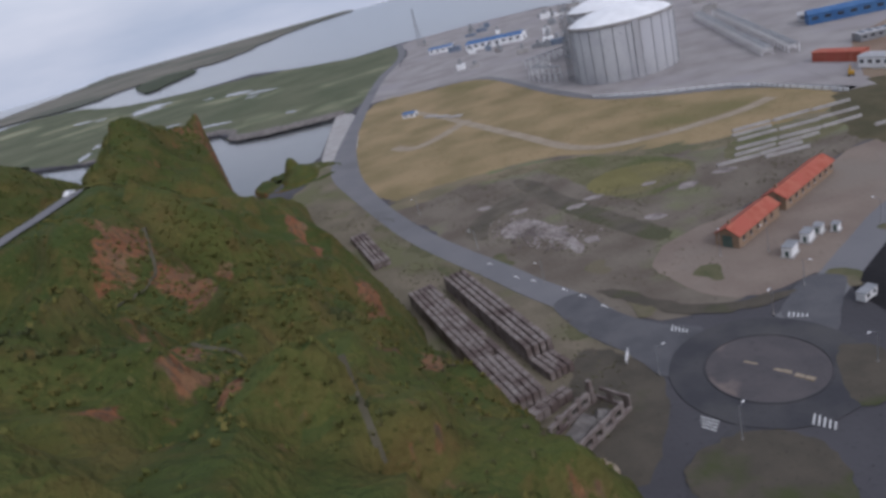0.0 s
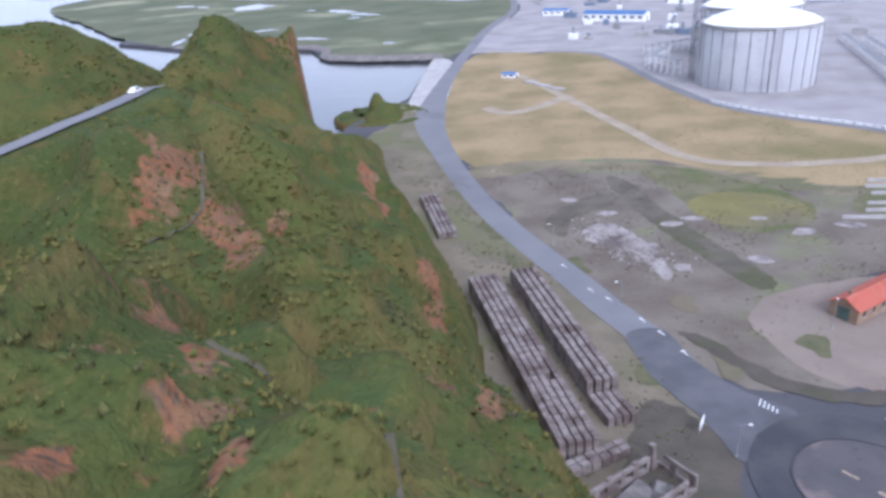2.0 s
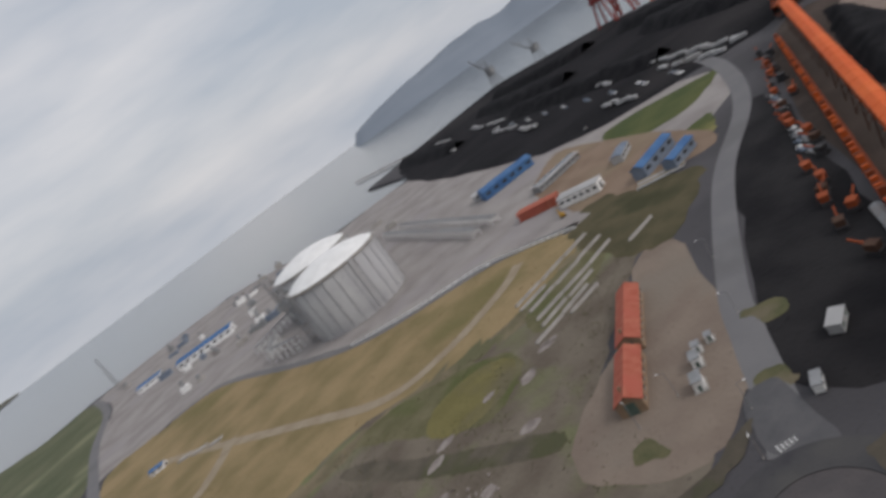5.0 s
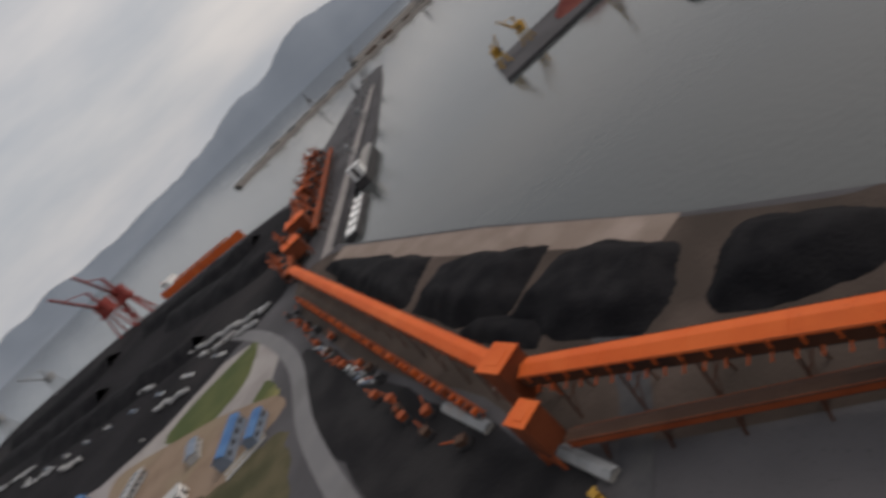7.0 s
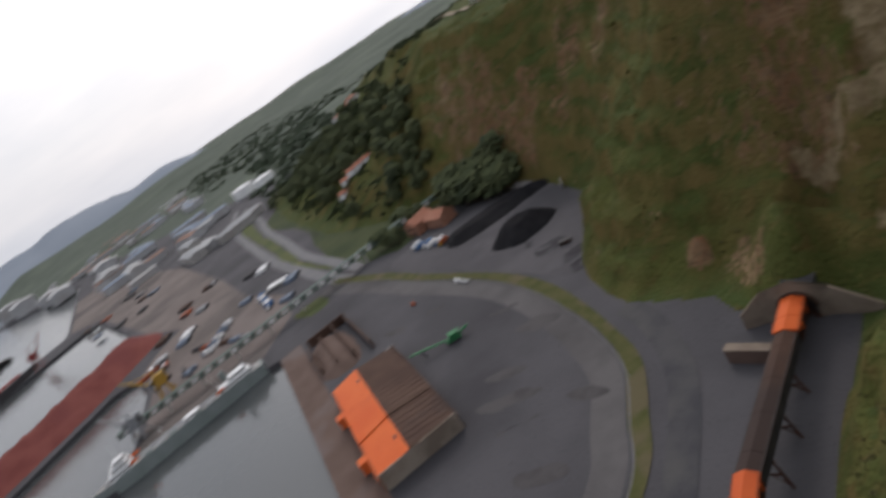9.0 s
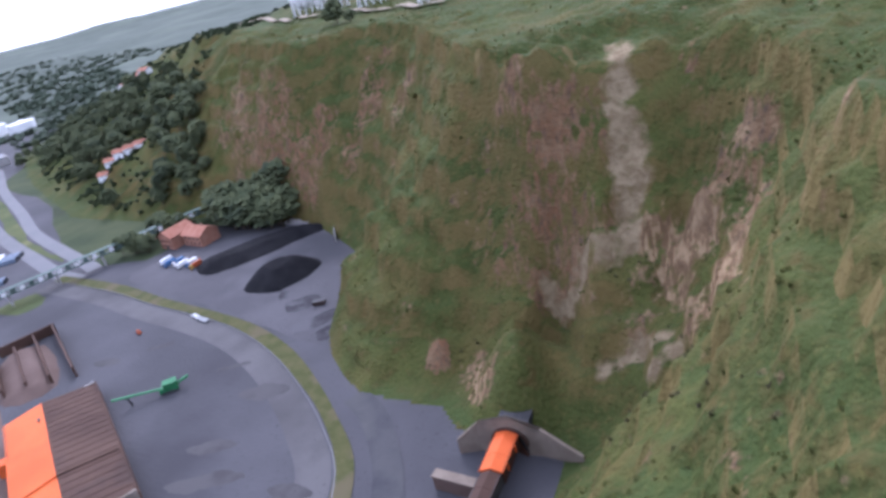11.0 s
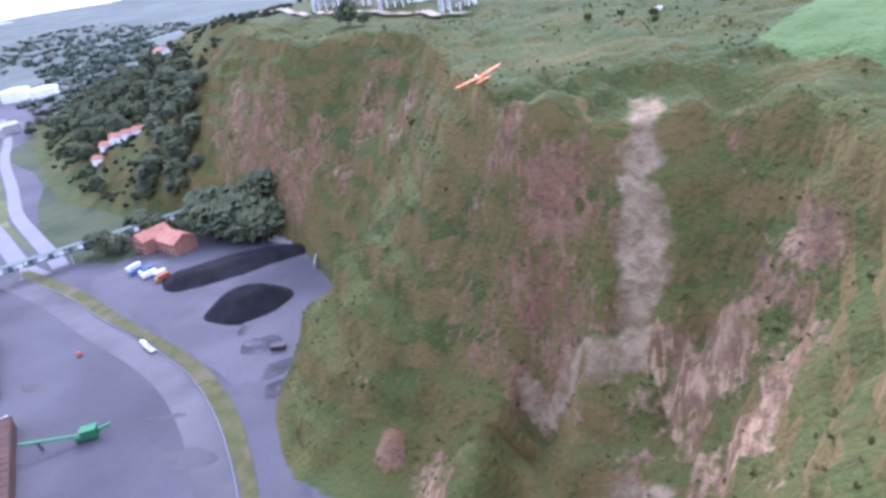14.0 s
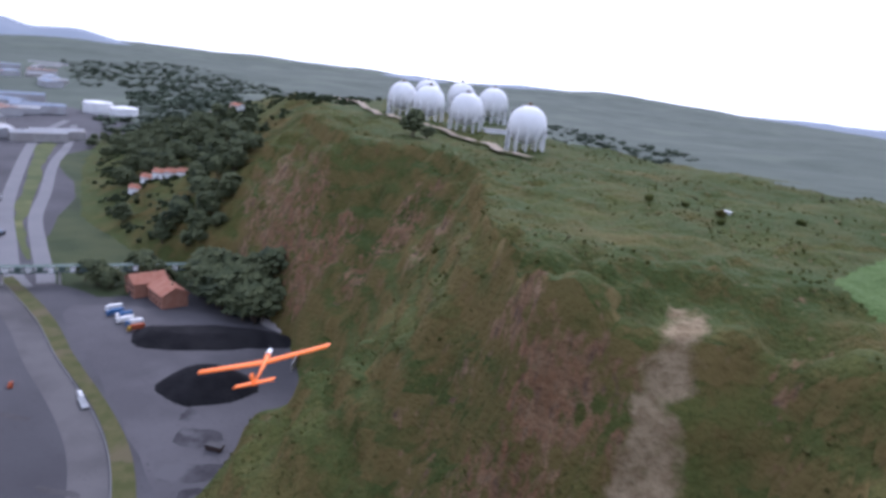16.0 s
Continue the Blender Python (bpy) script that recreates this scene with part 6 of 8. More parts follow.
def mound(name, outline, height, slope, material, label, category, step=2.5, z0=0.06, seed=1, ragged=0.5, steps=3):
    """A heap of loose material over a plan outline."""
    xs = np.arange(min(p[0] for p in outline) - step, max(p[0] for p in outline) + 2 * step, step)
    ys = np.arange(min(p[1] for p in outline) - step, max(p[1] for p in outline) + 2 * step, step)
    ax, ay = np.meshgrid(xs, ys)
    px, py = ax + 5 * fbm(ax, ay, 14.0, 3, seed), ay + 5 * fbm(ax, ay, 14.0, 3, seed + 9)
    line = [(p.x, p.y) for p in smooth_line(outline, steps, True)]
    d = line_distance(px, py, line + line[:1])[0]
    inn = inside(px, py, line)
    z = np.where(inn, np.minimum(d * slope, height * (0.86 + 0.5 * fbm(ax, ay, 24.0, 3, seed + 3))), -0.4 - 0.2 * d)
    z = z + np.where(inn, ragged * fbm(ax, ay, 5.0, 3, seed + 5), 0) + z0
    me = grid_mesh(name, xs, ys, np.maximum(z, -1.0), keep=inn)
    me.materials.append(material)
    return tagged(new(name, me), label, category, "", "stuff")


mound("coal_heap", [(472, 288), (456, 263), (400, 222), (339, 182), (301, 198), (312, 211), (390, 252)], 7, 0.7, M_COAL, "long black coal heap in the stockyard", "coal heap", seed=2, steps=1)
mound("coal_heap", [(316, 170), (292, 145), (255, 117), (229, 144), (249, 170), (291, 195)], 8, 0.7, M_COAL, "black coal heap in the stockyard", "coal heap", seed=3, steps=1)
mound("coal_heap", [(241, 114), (228, 97), (199, 77), (172, 91), (167, 105), (194, 129), (226, 145)], 8, 0.7, M_COAL, "black coal heap in the stockyard", "coal heap", seed=4, steps=1)
mound("coal_heap", [(184, 62), (173, 47), (151, 33), (136, 42), (142, 62), (151, 78), (165, 82)], 8, 0.7, M_COAL, "rounded black coal heap near the quay", "coal heap", seed=5)
mound("coal_heap", [(244, 168), (242, 154), (210, 129), (195, 136), (226, 162)], 4, 0.6, M_COAL, "low black coal heap beside the gallery", "coal heap", seed=6, steps=1)
for k, (x0, y0, x1, y1, w) in enumerate(((860, 700, 800, 480, 60), (900, 1050, 860, 800, 60), (760, 600, 640, 400, 50), (800, 1000, 700, 720, 50), (640, 760, 560, 480, 40), (720, 1180, 620, 900, 46))):
    dx, dy = x1 - x0, y1 - y0
    n = math.hypot(dx, dy)
    ox, oy = -dy / n * w / 2, dx / n * w / 2
    mound("coal_heap", [(x0 + ox, y0 + oy), (x1 + ox, y1 + oy), (x1 - ox, y1 - oy), (x0 - ox, y0 - oy)], 13, 0.7, M_COAL, "long black coal ridge on the terminal", "coal heap", 6, seed=20 + k)
mound("ore_heap", [(594, 26), (634, 20), (660, -90), (688, -200), (640, -205), (606, -120), (594, -50)], 22, 0.65, M_ORE, "long dark red ore heap on the pier", "ore heap", 4, seed=12)
# embankment of rough stone at the pool and along the flats
mound("riprap", [(-55, 742), (-170, 778), (-205, 862), (-396, 932), (-400, 944), (-200, 882), (-164, 798), (-46, 760)], 2.6, 0.6, M_RIPRAP, "grey rock embankment along the water", "embankment", 3, seed=31, ragged=1.6)

# storage hall beside the quay
hall = thing("storage_hall", "large port shed with half orange, half rusted brown roof", "warehouse", 207.6, -71.2, 0, -34.5)
HL, HW, HH = 85.0, 33.0, 5.8
M_PALEWALL = mat("dusty_pale_wall", (0.24, 0.2, 0.16), (0.3, 0.255, 0.21), 0.15, 1.2, 0.9, c=(0.18, 0.145, 0.115))
part("end_wall", Shape().box(-HL / 2, 0, 0, 0.6, HW, HH + 1.2), M_PALEWALL, hall, "pale concrete end wall")
part("end_wall", Shape().box(HL / 2, 0, 0, 0.6, HW, HH), M_CONC, hall)
# orange like the roof, with the wall's dimness painted in
part("side_wall", Shape().box(0, HW / 2, 0, HL, 0.5, HH), M_ORANGE_DIM, hall, "orange side wall")
part("side_wall", Shape().box(0, -HW / 2, 0, HL, 0.5, HH), M_BROWNROOF, hall, "rusted side wall")
for i in range(3):
    x0, x1 = -HL / 2 + i * HL / 3, -HL / 2 + (i + 1) * HL / 3
    zc = HH + 0.5 + 0.5 * (i % 2)
    part("roof_orange", Shape().add([(x0, HW / 2 + 0.6, zc - 0.6), (x1, HW / 2 + 0.6, zc - 0.6), (x1, 2.6, zc + 1.2), (x0, 2.6, zc + 1.2), (x0, HW / 2 + 0.6, zc - 1.0), (x1, HW / 2 + 0.6, zc - 1.0), (x1, 2.6, zc + 0.8), (x0, 2.6, zc + 0.8)], [(0, 3, 2, 1), (4, 5, 6, 7), (0, 1, 5, 4), (1, 2, 6, 5), (2, 3, 7, 6), (3, 0, 4, 7)]), M_ORANGE, hall, "orange roof sheeting")
    part("roof_brown", Shape().add([(x0, 2.6, zc + 1.2), (x1, 2.6, zc + 1.2), (x1, -HW / 2 - 0.6, zc - 1.0), (x0, -HW / 2 - 0.6, zc - 1.0), (x0, 2.6, zc + 0.8), (x1, 2.6, zc + 0.8), (x1, -HW / 2 - 0.6, zc - 1.4), (x0, -HW / 2 - 0.6, zc - 1.4)], [(0, 3, 2, 1), (4, 5, 6, 7), (0, 1, 5, 4), (1, 2, 6, 5), (2, 3, 7, 6), (3, 0, 4, 7)]), M_BROWNROOF, hall, "rusted brown roof sheeting")
for i in range(21):
    xr = -HL / 2 + 2 + 4.05 * i
    zr = HH + 0.5 + 0.5 * (int((xr + HL / 2) / (HL / 3)) % 2)
    part("roof_seam", Shape().beam((xr, 2.4, zr + 1.27), (xr, -HW / 2 - 0.5, zr - 0.9), 0.3, 0.14), M_BROWNROOF, hall)
for i in (-0.9, 0.55):
    part("loading_bay", Shape().box(i * HL / 3, HW / 2 + 2, 1.5, 4.5, 4, 4.6), M_ORANGE, hall, "orange box bay on the side wall")
for i in range(4):
    part("roof_vent", Shape().box(-30 + 20 * i, 4.5, HH + 1.2, 2.4, 0.9, 0.7), M_DARK, hall)
bins = thing("open_bins", "rusted open storage bins with dark heaps", "storage bins", 292, -121, 0.06, -32)
for i in range(4):
    part("partition", Shape().box(0, -16 + 9 * i, 0, 62 - 8 * i, 0.9, 5), M_BROWNROOF, bins)
part("back_wall", Shape().box(30, -4, 0, 0.9, 26, 5), M_BROWNROOF, bins)
mound("ore_heap", [(262, -112), (304, -140), (318, -126), (278, -98)], 4, 0.5, M_QUAY, "dark reddish heap in an open bin", "ore heap", 2.5, seed=33)
hopper = thing("mobile_hopper", "orange-red mobile port hopper on legs", "hopper", 129, -18, 0.06, 25)
part("bin", Shape().box(0, 0, 3, 5, 7, 3, 0, 1.2), M_ORANGE_DIM, hopper)
for a, b in ((-2.4, -3.4), (2.4, -3.4), (2.4, 3.4), (-2.4, 3.4)):
    part("leg", Shape().box(a, b, 0, 0.6, 0.6, 3.2), M_ORANGE_DIM, hopper)
part("cabin", Shape().box(4, -2, 2, 2, 2.4, 2.4), M_ORANGE_DIM, hopper)


def hull(l, w, h, m_hull, t, bow=0.2, deck=None):
    out = [(-l / 2, -w * 0.42), (l / 2 - l * bow, -w / 2), (l / 2 - l * bow * 0.4, -w * 0.32), (l / 2, 0), (l / 2 - l * bow * 0.4, w * 0.32), (l / 2 - l * bow, w / 2), (-l / 2, w * 0.42)]
    part("hull", Shape().prism(out, -1.0, h), m_hull, t)
    part("deck", Shape().prism([(x * 0.97, y * 0.93) for x, y in out], h, h + 0.15), deck or M_GREY, t)
    return out


def ship(x, y, rz, l, w, h, m, label, house_m, holds=6, cargo=None, stern=True):
    t = thing("ship", label, "ship", x, y, -3, rz, "ships")
    hull(l, w, h, m, t)
    k = -1 if stern else 1
    b = part("bridge", Shape().box(k * l * 0.38, 0, h, l * 0.1, w * 0.8, 9).box(k * l * 0.38, 0, h + 9, l * 0.06, w * 0.95, 2.6), house_m, t, "white superstructure")
    part("window_band", Shape().box(k * l * 0.38, 0, h + 10, l * 0.062, w * 0.96, 0.9), M_GLASS, b)
    part("funnel", Shape().box(k * l * 0.44, 0, h, 4, 3.4, 12, 0, 0.8), m, t)
    part("mast", Shape().cyl(k * l * 0.36, 0, h + 11, h + 19, 0.3, n=6), M_GREY, t)
    for i in range(holds):
        part("hatch", Shape().box(-k * (-l * 0.28 + i * l * 0.66 / holds), 0, h, l * 0.5 / holds, w * 0.62, 1.8), cargo or M_GREY, t)
    return t


M_SHIPGREY = mat("grey_green_hull", (0.2, 0.232, 0.222), (0.24, 0.27, 0.262), 0.1, 1.2, 0.6, bump=0.1)
vessel = thing("ship", "long grey-green vessel with white deckhouses moored at the quay", "ship", 388, -70, -3, 61, "ships")
hull(116, 13, 7, M_SHIPGREY, vessel, 0.22, M_CONC)
part("bulwark", Shape().box(-6, 6.0, 7, 88, 0.3, 1.0).box(-6, -6.0, 7, 88, 0.3, 1.0), M_SHIPGREY, vessel)
for x0, l0, w0, z0, h0 in ((36, 15, 9.5, 7, 3.2), (35, 11, 8.0, 10.2, 2.8), (34, 7, 7.0, 13.0, 2.6), (-40, 22, 8.5, 7, 3.0), (-43, 12, 6.5, 10.0, 2.6), (-10, 10, 6.0, 7, 2.4)):
    house_b = part("deckhouse", Shape().box(x0, 0, z0, l0, w0, h0, 0, 0.96), M_WHITE, vessel, "white deckhouse")
    part("window_band", Shape().box(x0, 0, z0 + h0 * 0.5, l0 + 0.06, w0 + 0.06, 0.5), M_GLASS, house_b)
part("funnel", Shape().box(-36, 0, 12.6, 4, 3.2, 5, 0, 0.8), M_SHIPGREY, vessel)
for x0, z0 in ((33, 15.6), (-30, 10.0), (8, 7.0)):
    part("mast", Shape().cyl(x0, 0, z0, z0 + 9, 0.25, 0.12, 6).beam((x0, -2.4, z0 + 6), (x0, 2.4, z0 + 6), 0.2, 0.2), M_WHITE, vessel)
for y0 in (-3.4, -1.2, 2.2):
    part("deck_pipe", Shape().beam((-26, y0, 8.2), (26, y0, 8.2), 0.6, 0.6), M_DULLWHITE, vessel, "pale deck pipe")
for i in range(6):
    part("hatch", Shape().box(-22 + 8.4 * i, 0.4, 7, 5.4, 7.4, 1.2, 0, 0.94), M_SHIPGREY if i % 2 else M_DULLWHITE, vessel)
for x0 in (46, 41, -52):
    part("winch", Shape().box(x0, 0, 7, 2.4, 4.4, 1.5, 0, 0.8), M_DULLWHITE, vessel)
for x0, y0 in ((27, 5.2), (27, -5.2), (-30, 5.2)):
    part("lifeboat", Shape().box(x0, y0, 9.4, 5.2, 1.6, 1.3, 0, 0.75), M_ORANGE, vessel, "orange lifeboat")
ship(690, 262, 1, 140, 17, 9, M_DARK, "dark bulk carrier moored along the pier", M_WHITE, 7, M_CONC)
barge = thing("barge", "dark barge with white frames moored at the pier", "barge", 537, 261, -3, 0)
part("hull", Shape().box(0, 0, -1, 92, 13, 5.5), M_DARK, barge)
for i in range(5):
    part("frame", Shape().box(-36 + 18 * i, 0, 4.5, 12, 9, 1.2).box(-36 + 18 * i, 3, 5.7, 10, 0.8, 1.6), M_WHITE, barge)
ship(1040, -140, -70, 190, 26, 11, M_DARK, "dark freighter with maroon hatches beside the far quay", M_DULLWHITE, 8, M_REDHULL)
ship(972, 640, -107, 210, 26, 14, M_ORANGE, "orange-decked bulk carrier at the northern quay", M_WHITE, 7, M_ORANGE_DIM)
workboat = thing("workboat", "rust-red workboat with a white wheelhouse moored at the quay", "boat", 176, -3, -3, 148)
hull(30, 7, 4.2, M_REDHULL, workboat, 0.3, M_BROWNROOF)
part("wheelhouse", Shape().box(8.5, 0, 4.2, 3.6, 3.6, 2.6, 0, 0.9).box(8.5, 0, 6.8, 2.2, 2.6, 1.2), M_WHITE, workboat, "white wheelhouse")
part("mast", Shape().cyl(8, 0, 7.5, 12, 0.15, n=6), M_GREY, workboat)
part("crane", Shape().beam((-10, 0, 5), (-4, 0, 10), 0.5, 0.5).cyl(-10, 0, 4.5, 6.5, 0.8, n=8), M_ORANGE_DIM, workboat)


def portal_crane(x, y, rz, h, m, label, reach=34.0, z=0.0):
    t = thing("harbour_crane", label, "crane", x, y, z, rz, "harbour cranes")
    q = max(1.0, h / 28)
    for a, b in ((-5 * q, -5 * q), (5 * q, -5 * q), (5 * q, 5 * q), (-5 * q, 5 * q)):
        part("leg", Shape().beam((a, b, 0), (a * 0.5, b * 0.5, h * 0.45), 1.1 * q, 1.1 * q), m, t)
    part("portal", Shape().box(0, 0, h * 0.45, 8 * q, 8 * q, 1.6 * q), m, t)
    part("machine_house", Shape().box(-2, 0, h * 0.45 + 1.6 * q, 9 * q, 6 * q, 6 * q), m, t)
    part("cabin", Shape().box(4, 2.6, h * 0.5 + 2, 2.4, 2, 2.6), M_GLASS, t)
    part("tower", Shape().beam((-1, 1.6, h * 0.6), (0, 0.6, h), 0.9 * q, 0.9 * q).beam((-1, -1.6, h * 0.6), (0, -0.6, h), 0.9 * q, 0.9 * q), m, t)
    part("jib", Shape().beam((3, 1.2, h * 0.55), (reach, 0, h * 1.35), 0.9 * q, 0.9 * q).beam((3, -1.2, h * 0.55), (reach, 0, h * 1.35), 0.9 * q, 0.9 * q).beam((0, 0, h), (reach * 0.8, 0, h * 1.18), 0.4 * q, 0.4 * q), m, t, "lattice jib")
    part("counterweight", Shape().box(-5 * q, 0, h * 0.62, 4 * q, 4 * q, 3 * q), M_DARK, t)
    return t


for x, y, rz, h, m, lab in ((612, 60, 150, 26, M_YELLOW, "yellow harbour crane on the ore pier"), (578, -10, 170, 26, M_YELLOW, "yellow harbour crane on the ore pier"), (600, 88, 200, 22, M_YELLOW, "yellow harbour crane on the ore pier"),
                            (1250, 305, 240, 30, M_GREY, "grey ship unloader near the pier head"), (1200, 320, 200, 30, M_GREY, "grey ship unloader near the pier head"), (960, 290, 250, 30, M_GREY, "grey ship unloader on the pier"), (760, 285, 250, 28, M_GREY, "grey ship unloader on the pier"),
                            (1022, 850, 190, 92, M_REDHULL, "dark red ship unloader at the northern quay"), (1000, 795, 200, 92, M_REDHULL, "dark red ship unloader at the northern quay"), (1066, 1222, 200, 60, M_GREY, "grey ship unloader at the northern quay"), (1050, 1060, 180, 50, M_GREY, "grey ship unloader at the northern quay"),
                            (1000, -40, 200, 32, M_REDHULL, "red harbour crane on the far quay"), (1030, -220, 210, 32, M_REDHULL, "red harbour crane on the far quay"), (470, -110, 60, 20, M_YELLOW, "yellow crane frame beside the moored vessel"), (440, -70, 30, 18, M_GREY, "grey quay crane beside the moored vessel")):
    portal_crane(x, y, rz, h, m, lab, h)
# orange stackers and boxes along the pier root
rnd = random.Random(12)
for k in range(24):
    u = k / 23
    t = thing("stacker", "orange stacker-reclaimer on the conveyor pier", "stacker", 505 + 460 * u + rnd.uniform(-8, 8), 322 + 50 * u + rnd.uniform(-14, 14), 0.1, rnd.uniform(10, 50), "stackers")
    w0, l0, h0 = rnd.uniform(10, 15), rnd.uniform(14, 24), rnd.uniform(8, 15)
    m0 = (M_ORANGE_DIM, M_ORANGE_DIM, mat_tower)[k % 3]
    part("base", Shape().box(0, 0, 0, l0, w0, 2), M_DARK, t)
    for a, b in ((-1, -1), (1, -1), (1, 1), (-1, 1)):
        part("leg", Shape().beam((a * l0 * 0.45, b * w0 * 0.45, 2), (a * l0 * 0.25, b * w0 * 0.3, h0), 1.2, 1.2), m0, t)
    part("deck", Shape().box(0, 0, h0, l0 * 0.7, w0 * 0.8, 1.2), M_ORANGE_DIM, t)
    part("housing", Shape().box(-l0 * 0.1, 0, h0 + 1.2, l0 * 0.45, w0 * 0.6, 5, 0, 0.9), m0, t, "orange machine house")
    part("mast", Shape().beam((0, 1.5, h0 + 1), (2, 0, h0 + 16), 0.8, 0.8).beam((0, -1.5, h0 + 1), (2, 0, h0 + 16), 0.8, 0.8), m0, t)
    part("boom", Shape().beam((2, 1.2, h0 + 2), (34, 0.6, h0 + 7), 0.9, 0.9).beam((2, -1.2, h0 + 2), (34, -0.6, h0 + 7), 0.9, 0.9).beam((2, 0, h0 + 16), (32, 0, h0 + 7), 0.4, 0.4), m0, t, "lattice boom")
    part("counterweight", Shape().box(-l0 * 0.6, 0, h0 + 2, 5, 5, 4), M_DARK, t)
    part("tie", Shape().beam((2, 0, h0 + 16), (-l0 * 0.6, 0, h0 + 6), 0.4, 0.4), m0, t)
pier_way = thing("pier_conveyor", "pale roadway and dark belt along the conveyor pier", "conveyor", 500, 290, 0.06, 1)
part("roadway", Shape().box(390, 0, 0, 780, 14, 0.12), M_GRAVEL, pier_way, "pale concrete roadway")
part("belt", Shape().box(390, -9, 1.4, 780, 2.6, 0.8), M_DARK, pier_way)

# breakwaters and the far spit
def breakwater(line, width, height, label):
    """A long rubble bank with a flat crown and a parapet wall."""
    pts = smooth_line(line, 10)
    t = thing("breakwater", label, "breakwater", kind="structure")
    bank, wall = Shape(), Shape()
    for i, q in enumerate(pts):
        d = pts[min(i + 1, len(pts) - 1)] - pts[max(i - 1, 0)]
        d.normalize()
        n = Vector((-d.y, d.x, 0))
        for off, z in ((-0.5, -4), (-0.3, height), (0.3, height), (0.5, -4)):
            p = q + n * off * width * (1 + 0.08 * math.sin(i * 1.7))
            bank.v.append((p.x, p.y, z))
        for off, z in ((0.26, height - 0.5), (0.26, height + 4), (0.3, height + 4), (0.3, height - 0.5)):
            p = q + n * off * width
            wall.v.append((p.x, p.y, z))
    for s in (bank, wall):
        s.f = [(4 * i + j, 4 * i + j + 1, 4 * i + j + 5, 4 * i + j + 4) for i in range(len(pts) - 1) for j in range(3)]
    part("bank", bank, M_RIPRAP, t, "grey rubble bank")
    part("parapet", wall, M_CONC, t, "pale concrete parapet wall")
    return pts


water_stock = []
for line, w, h in (([(1728, 833), (1897, 597), (1990, 300), (2036, -20)], 80, 4), ([(2211, 465), (2400, 120), (2509, -106), (2584, -462)], 90, 5), ([(1440, -290), (1800, -215), (2224, -113)], 40, 4)):
    water_stock.append(breakwater(line, w, h, "long grey stone breakwater across the bay"))
tagged(part("jetty", ribbon([(811, 1564), (787, 1262)], 16, 0.5), M_RIPRAP), "narrow grey jetty", "jetty", kind="structure")
patch("sand_spit", [(-60, 5200), (-300, 4300), (-445, 3683), (-500, 3150), (-554, 2852), (-700, 2860), (-880, 2750), (-960, 2420), (-1250, 2500), (-1545, 2492), (-1615, 2980), (-1670, 4076), (-1910, 5660), (-2020, 8150), (-1270, 8170)], mat("spit_sand_and_scrub", (0.125, 0.122, 0.098), (0.19, 0.176, 0.142), 0.004, 0.05, 0.95, c=(0.1, 0.105, 0.08), spots=0.5), 0.5, "pale low sand spit out at sea", "sand spit", 20, 8)
patch("islet", [(-645, 2090), (-612, 2258), (-600, 2550), (-700, 2830), (-800, 2900), (-840, 2660), (-740, 2330)], mat("bank_scrub", (0.05, 0.06, 0.038), (0.07, 0.08, 0.05), 0.02, 0.3, 0.95), 0.9, "dark overgrown bank in the channel", "islet", 10, 8)
rnd = random.Random(77)
for k in range(12):
    q = water_stock[0][4 + 2 * k % 26]
    t = thing("quay_shed", "low grey shed on the breakwater crown", "shed", q.x, q.y, 4.0, rnd.uniform(60, 120), "breakwater sheds")
    part("wall", Shape().box(0, 0, 0, rnd.uniform(16, 40), 12, rnd.uniform(5, 9)), rnd.choice((M_CONC, M_GREY, M_BROWNROOF)), t)
    part("roof", Shape().box(0, 0, 4.6, 15, 12.6, 1.0), M_GREY, t)
for k, (x, y) in enumerate(((1905, 575), (1960, 420), (2010, 180))):
    portal_crane(x, y, 200 + 30 * k, 40, M_GREY, "grey harbour crane on the breakwater quay", 38, 4.0)

# rows of parked cars on the coal terminal and the yards
prototypes = [car(430, 480, 60, m, label=lab) for m, lab in ((M_WHITE, "white car parked in a port row"), (M_GREY, "grey car parked in a port row"), (M_BLUEGREY, "blue-grey car parked in a port row"))]
rnd = random.Random(21)
rows = []
for k in range(9):
    x0, y0 = 470 + 16 * k, 400 + 46 * k
    rows += [(x0 + 4.0 * i * 0.5, y0 + 2.6 * i * 0.9, 120) for i in range(10) if rnd.random() < 0.75]
for x0, y0, n in ((330, 262, 16), (300, 246, 14), (350, 275, 12), (280, 232, 10)):
    rows += [(x0 - 3.1 * i, y0 - 1.7 * i, 61) for i in range(n) if rnd.random() < 0.7]
for x, y, rz in rows:
    copy_thing(rnd.choice(prototypes), pose(x, y, 0.1, 0, 0, rz + rnd.uniform(-4, 4)))
# white lorry trailers parked in lines on the coal terminal
TRAILER = thing("lorry_trailer", "white lorry trailer parked on black ground", "trailer", 495, 362, 0.05, 62, "parked trailers")
part("box_body", Shape().box(0, 0, 1.1, 12.5, 2.5, 2.7), M_DULLWHITE, TRAILER, "white box body")
part("chassis", Shape().box(0, 0, 0.5, 12, 1.4, 0.6).box(-4, 0, 0, 2.6, 2.3, 1.0), M_DARK, TRAILER)
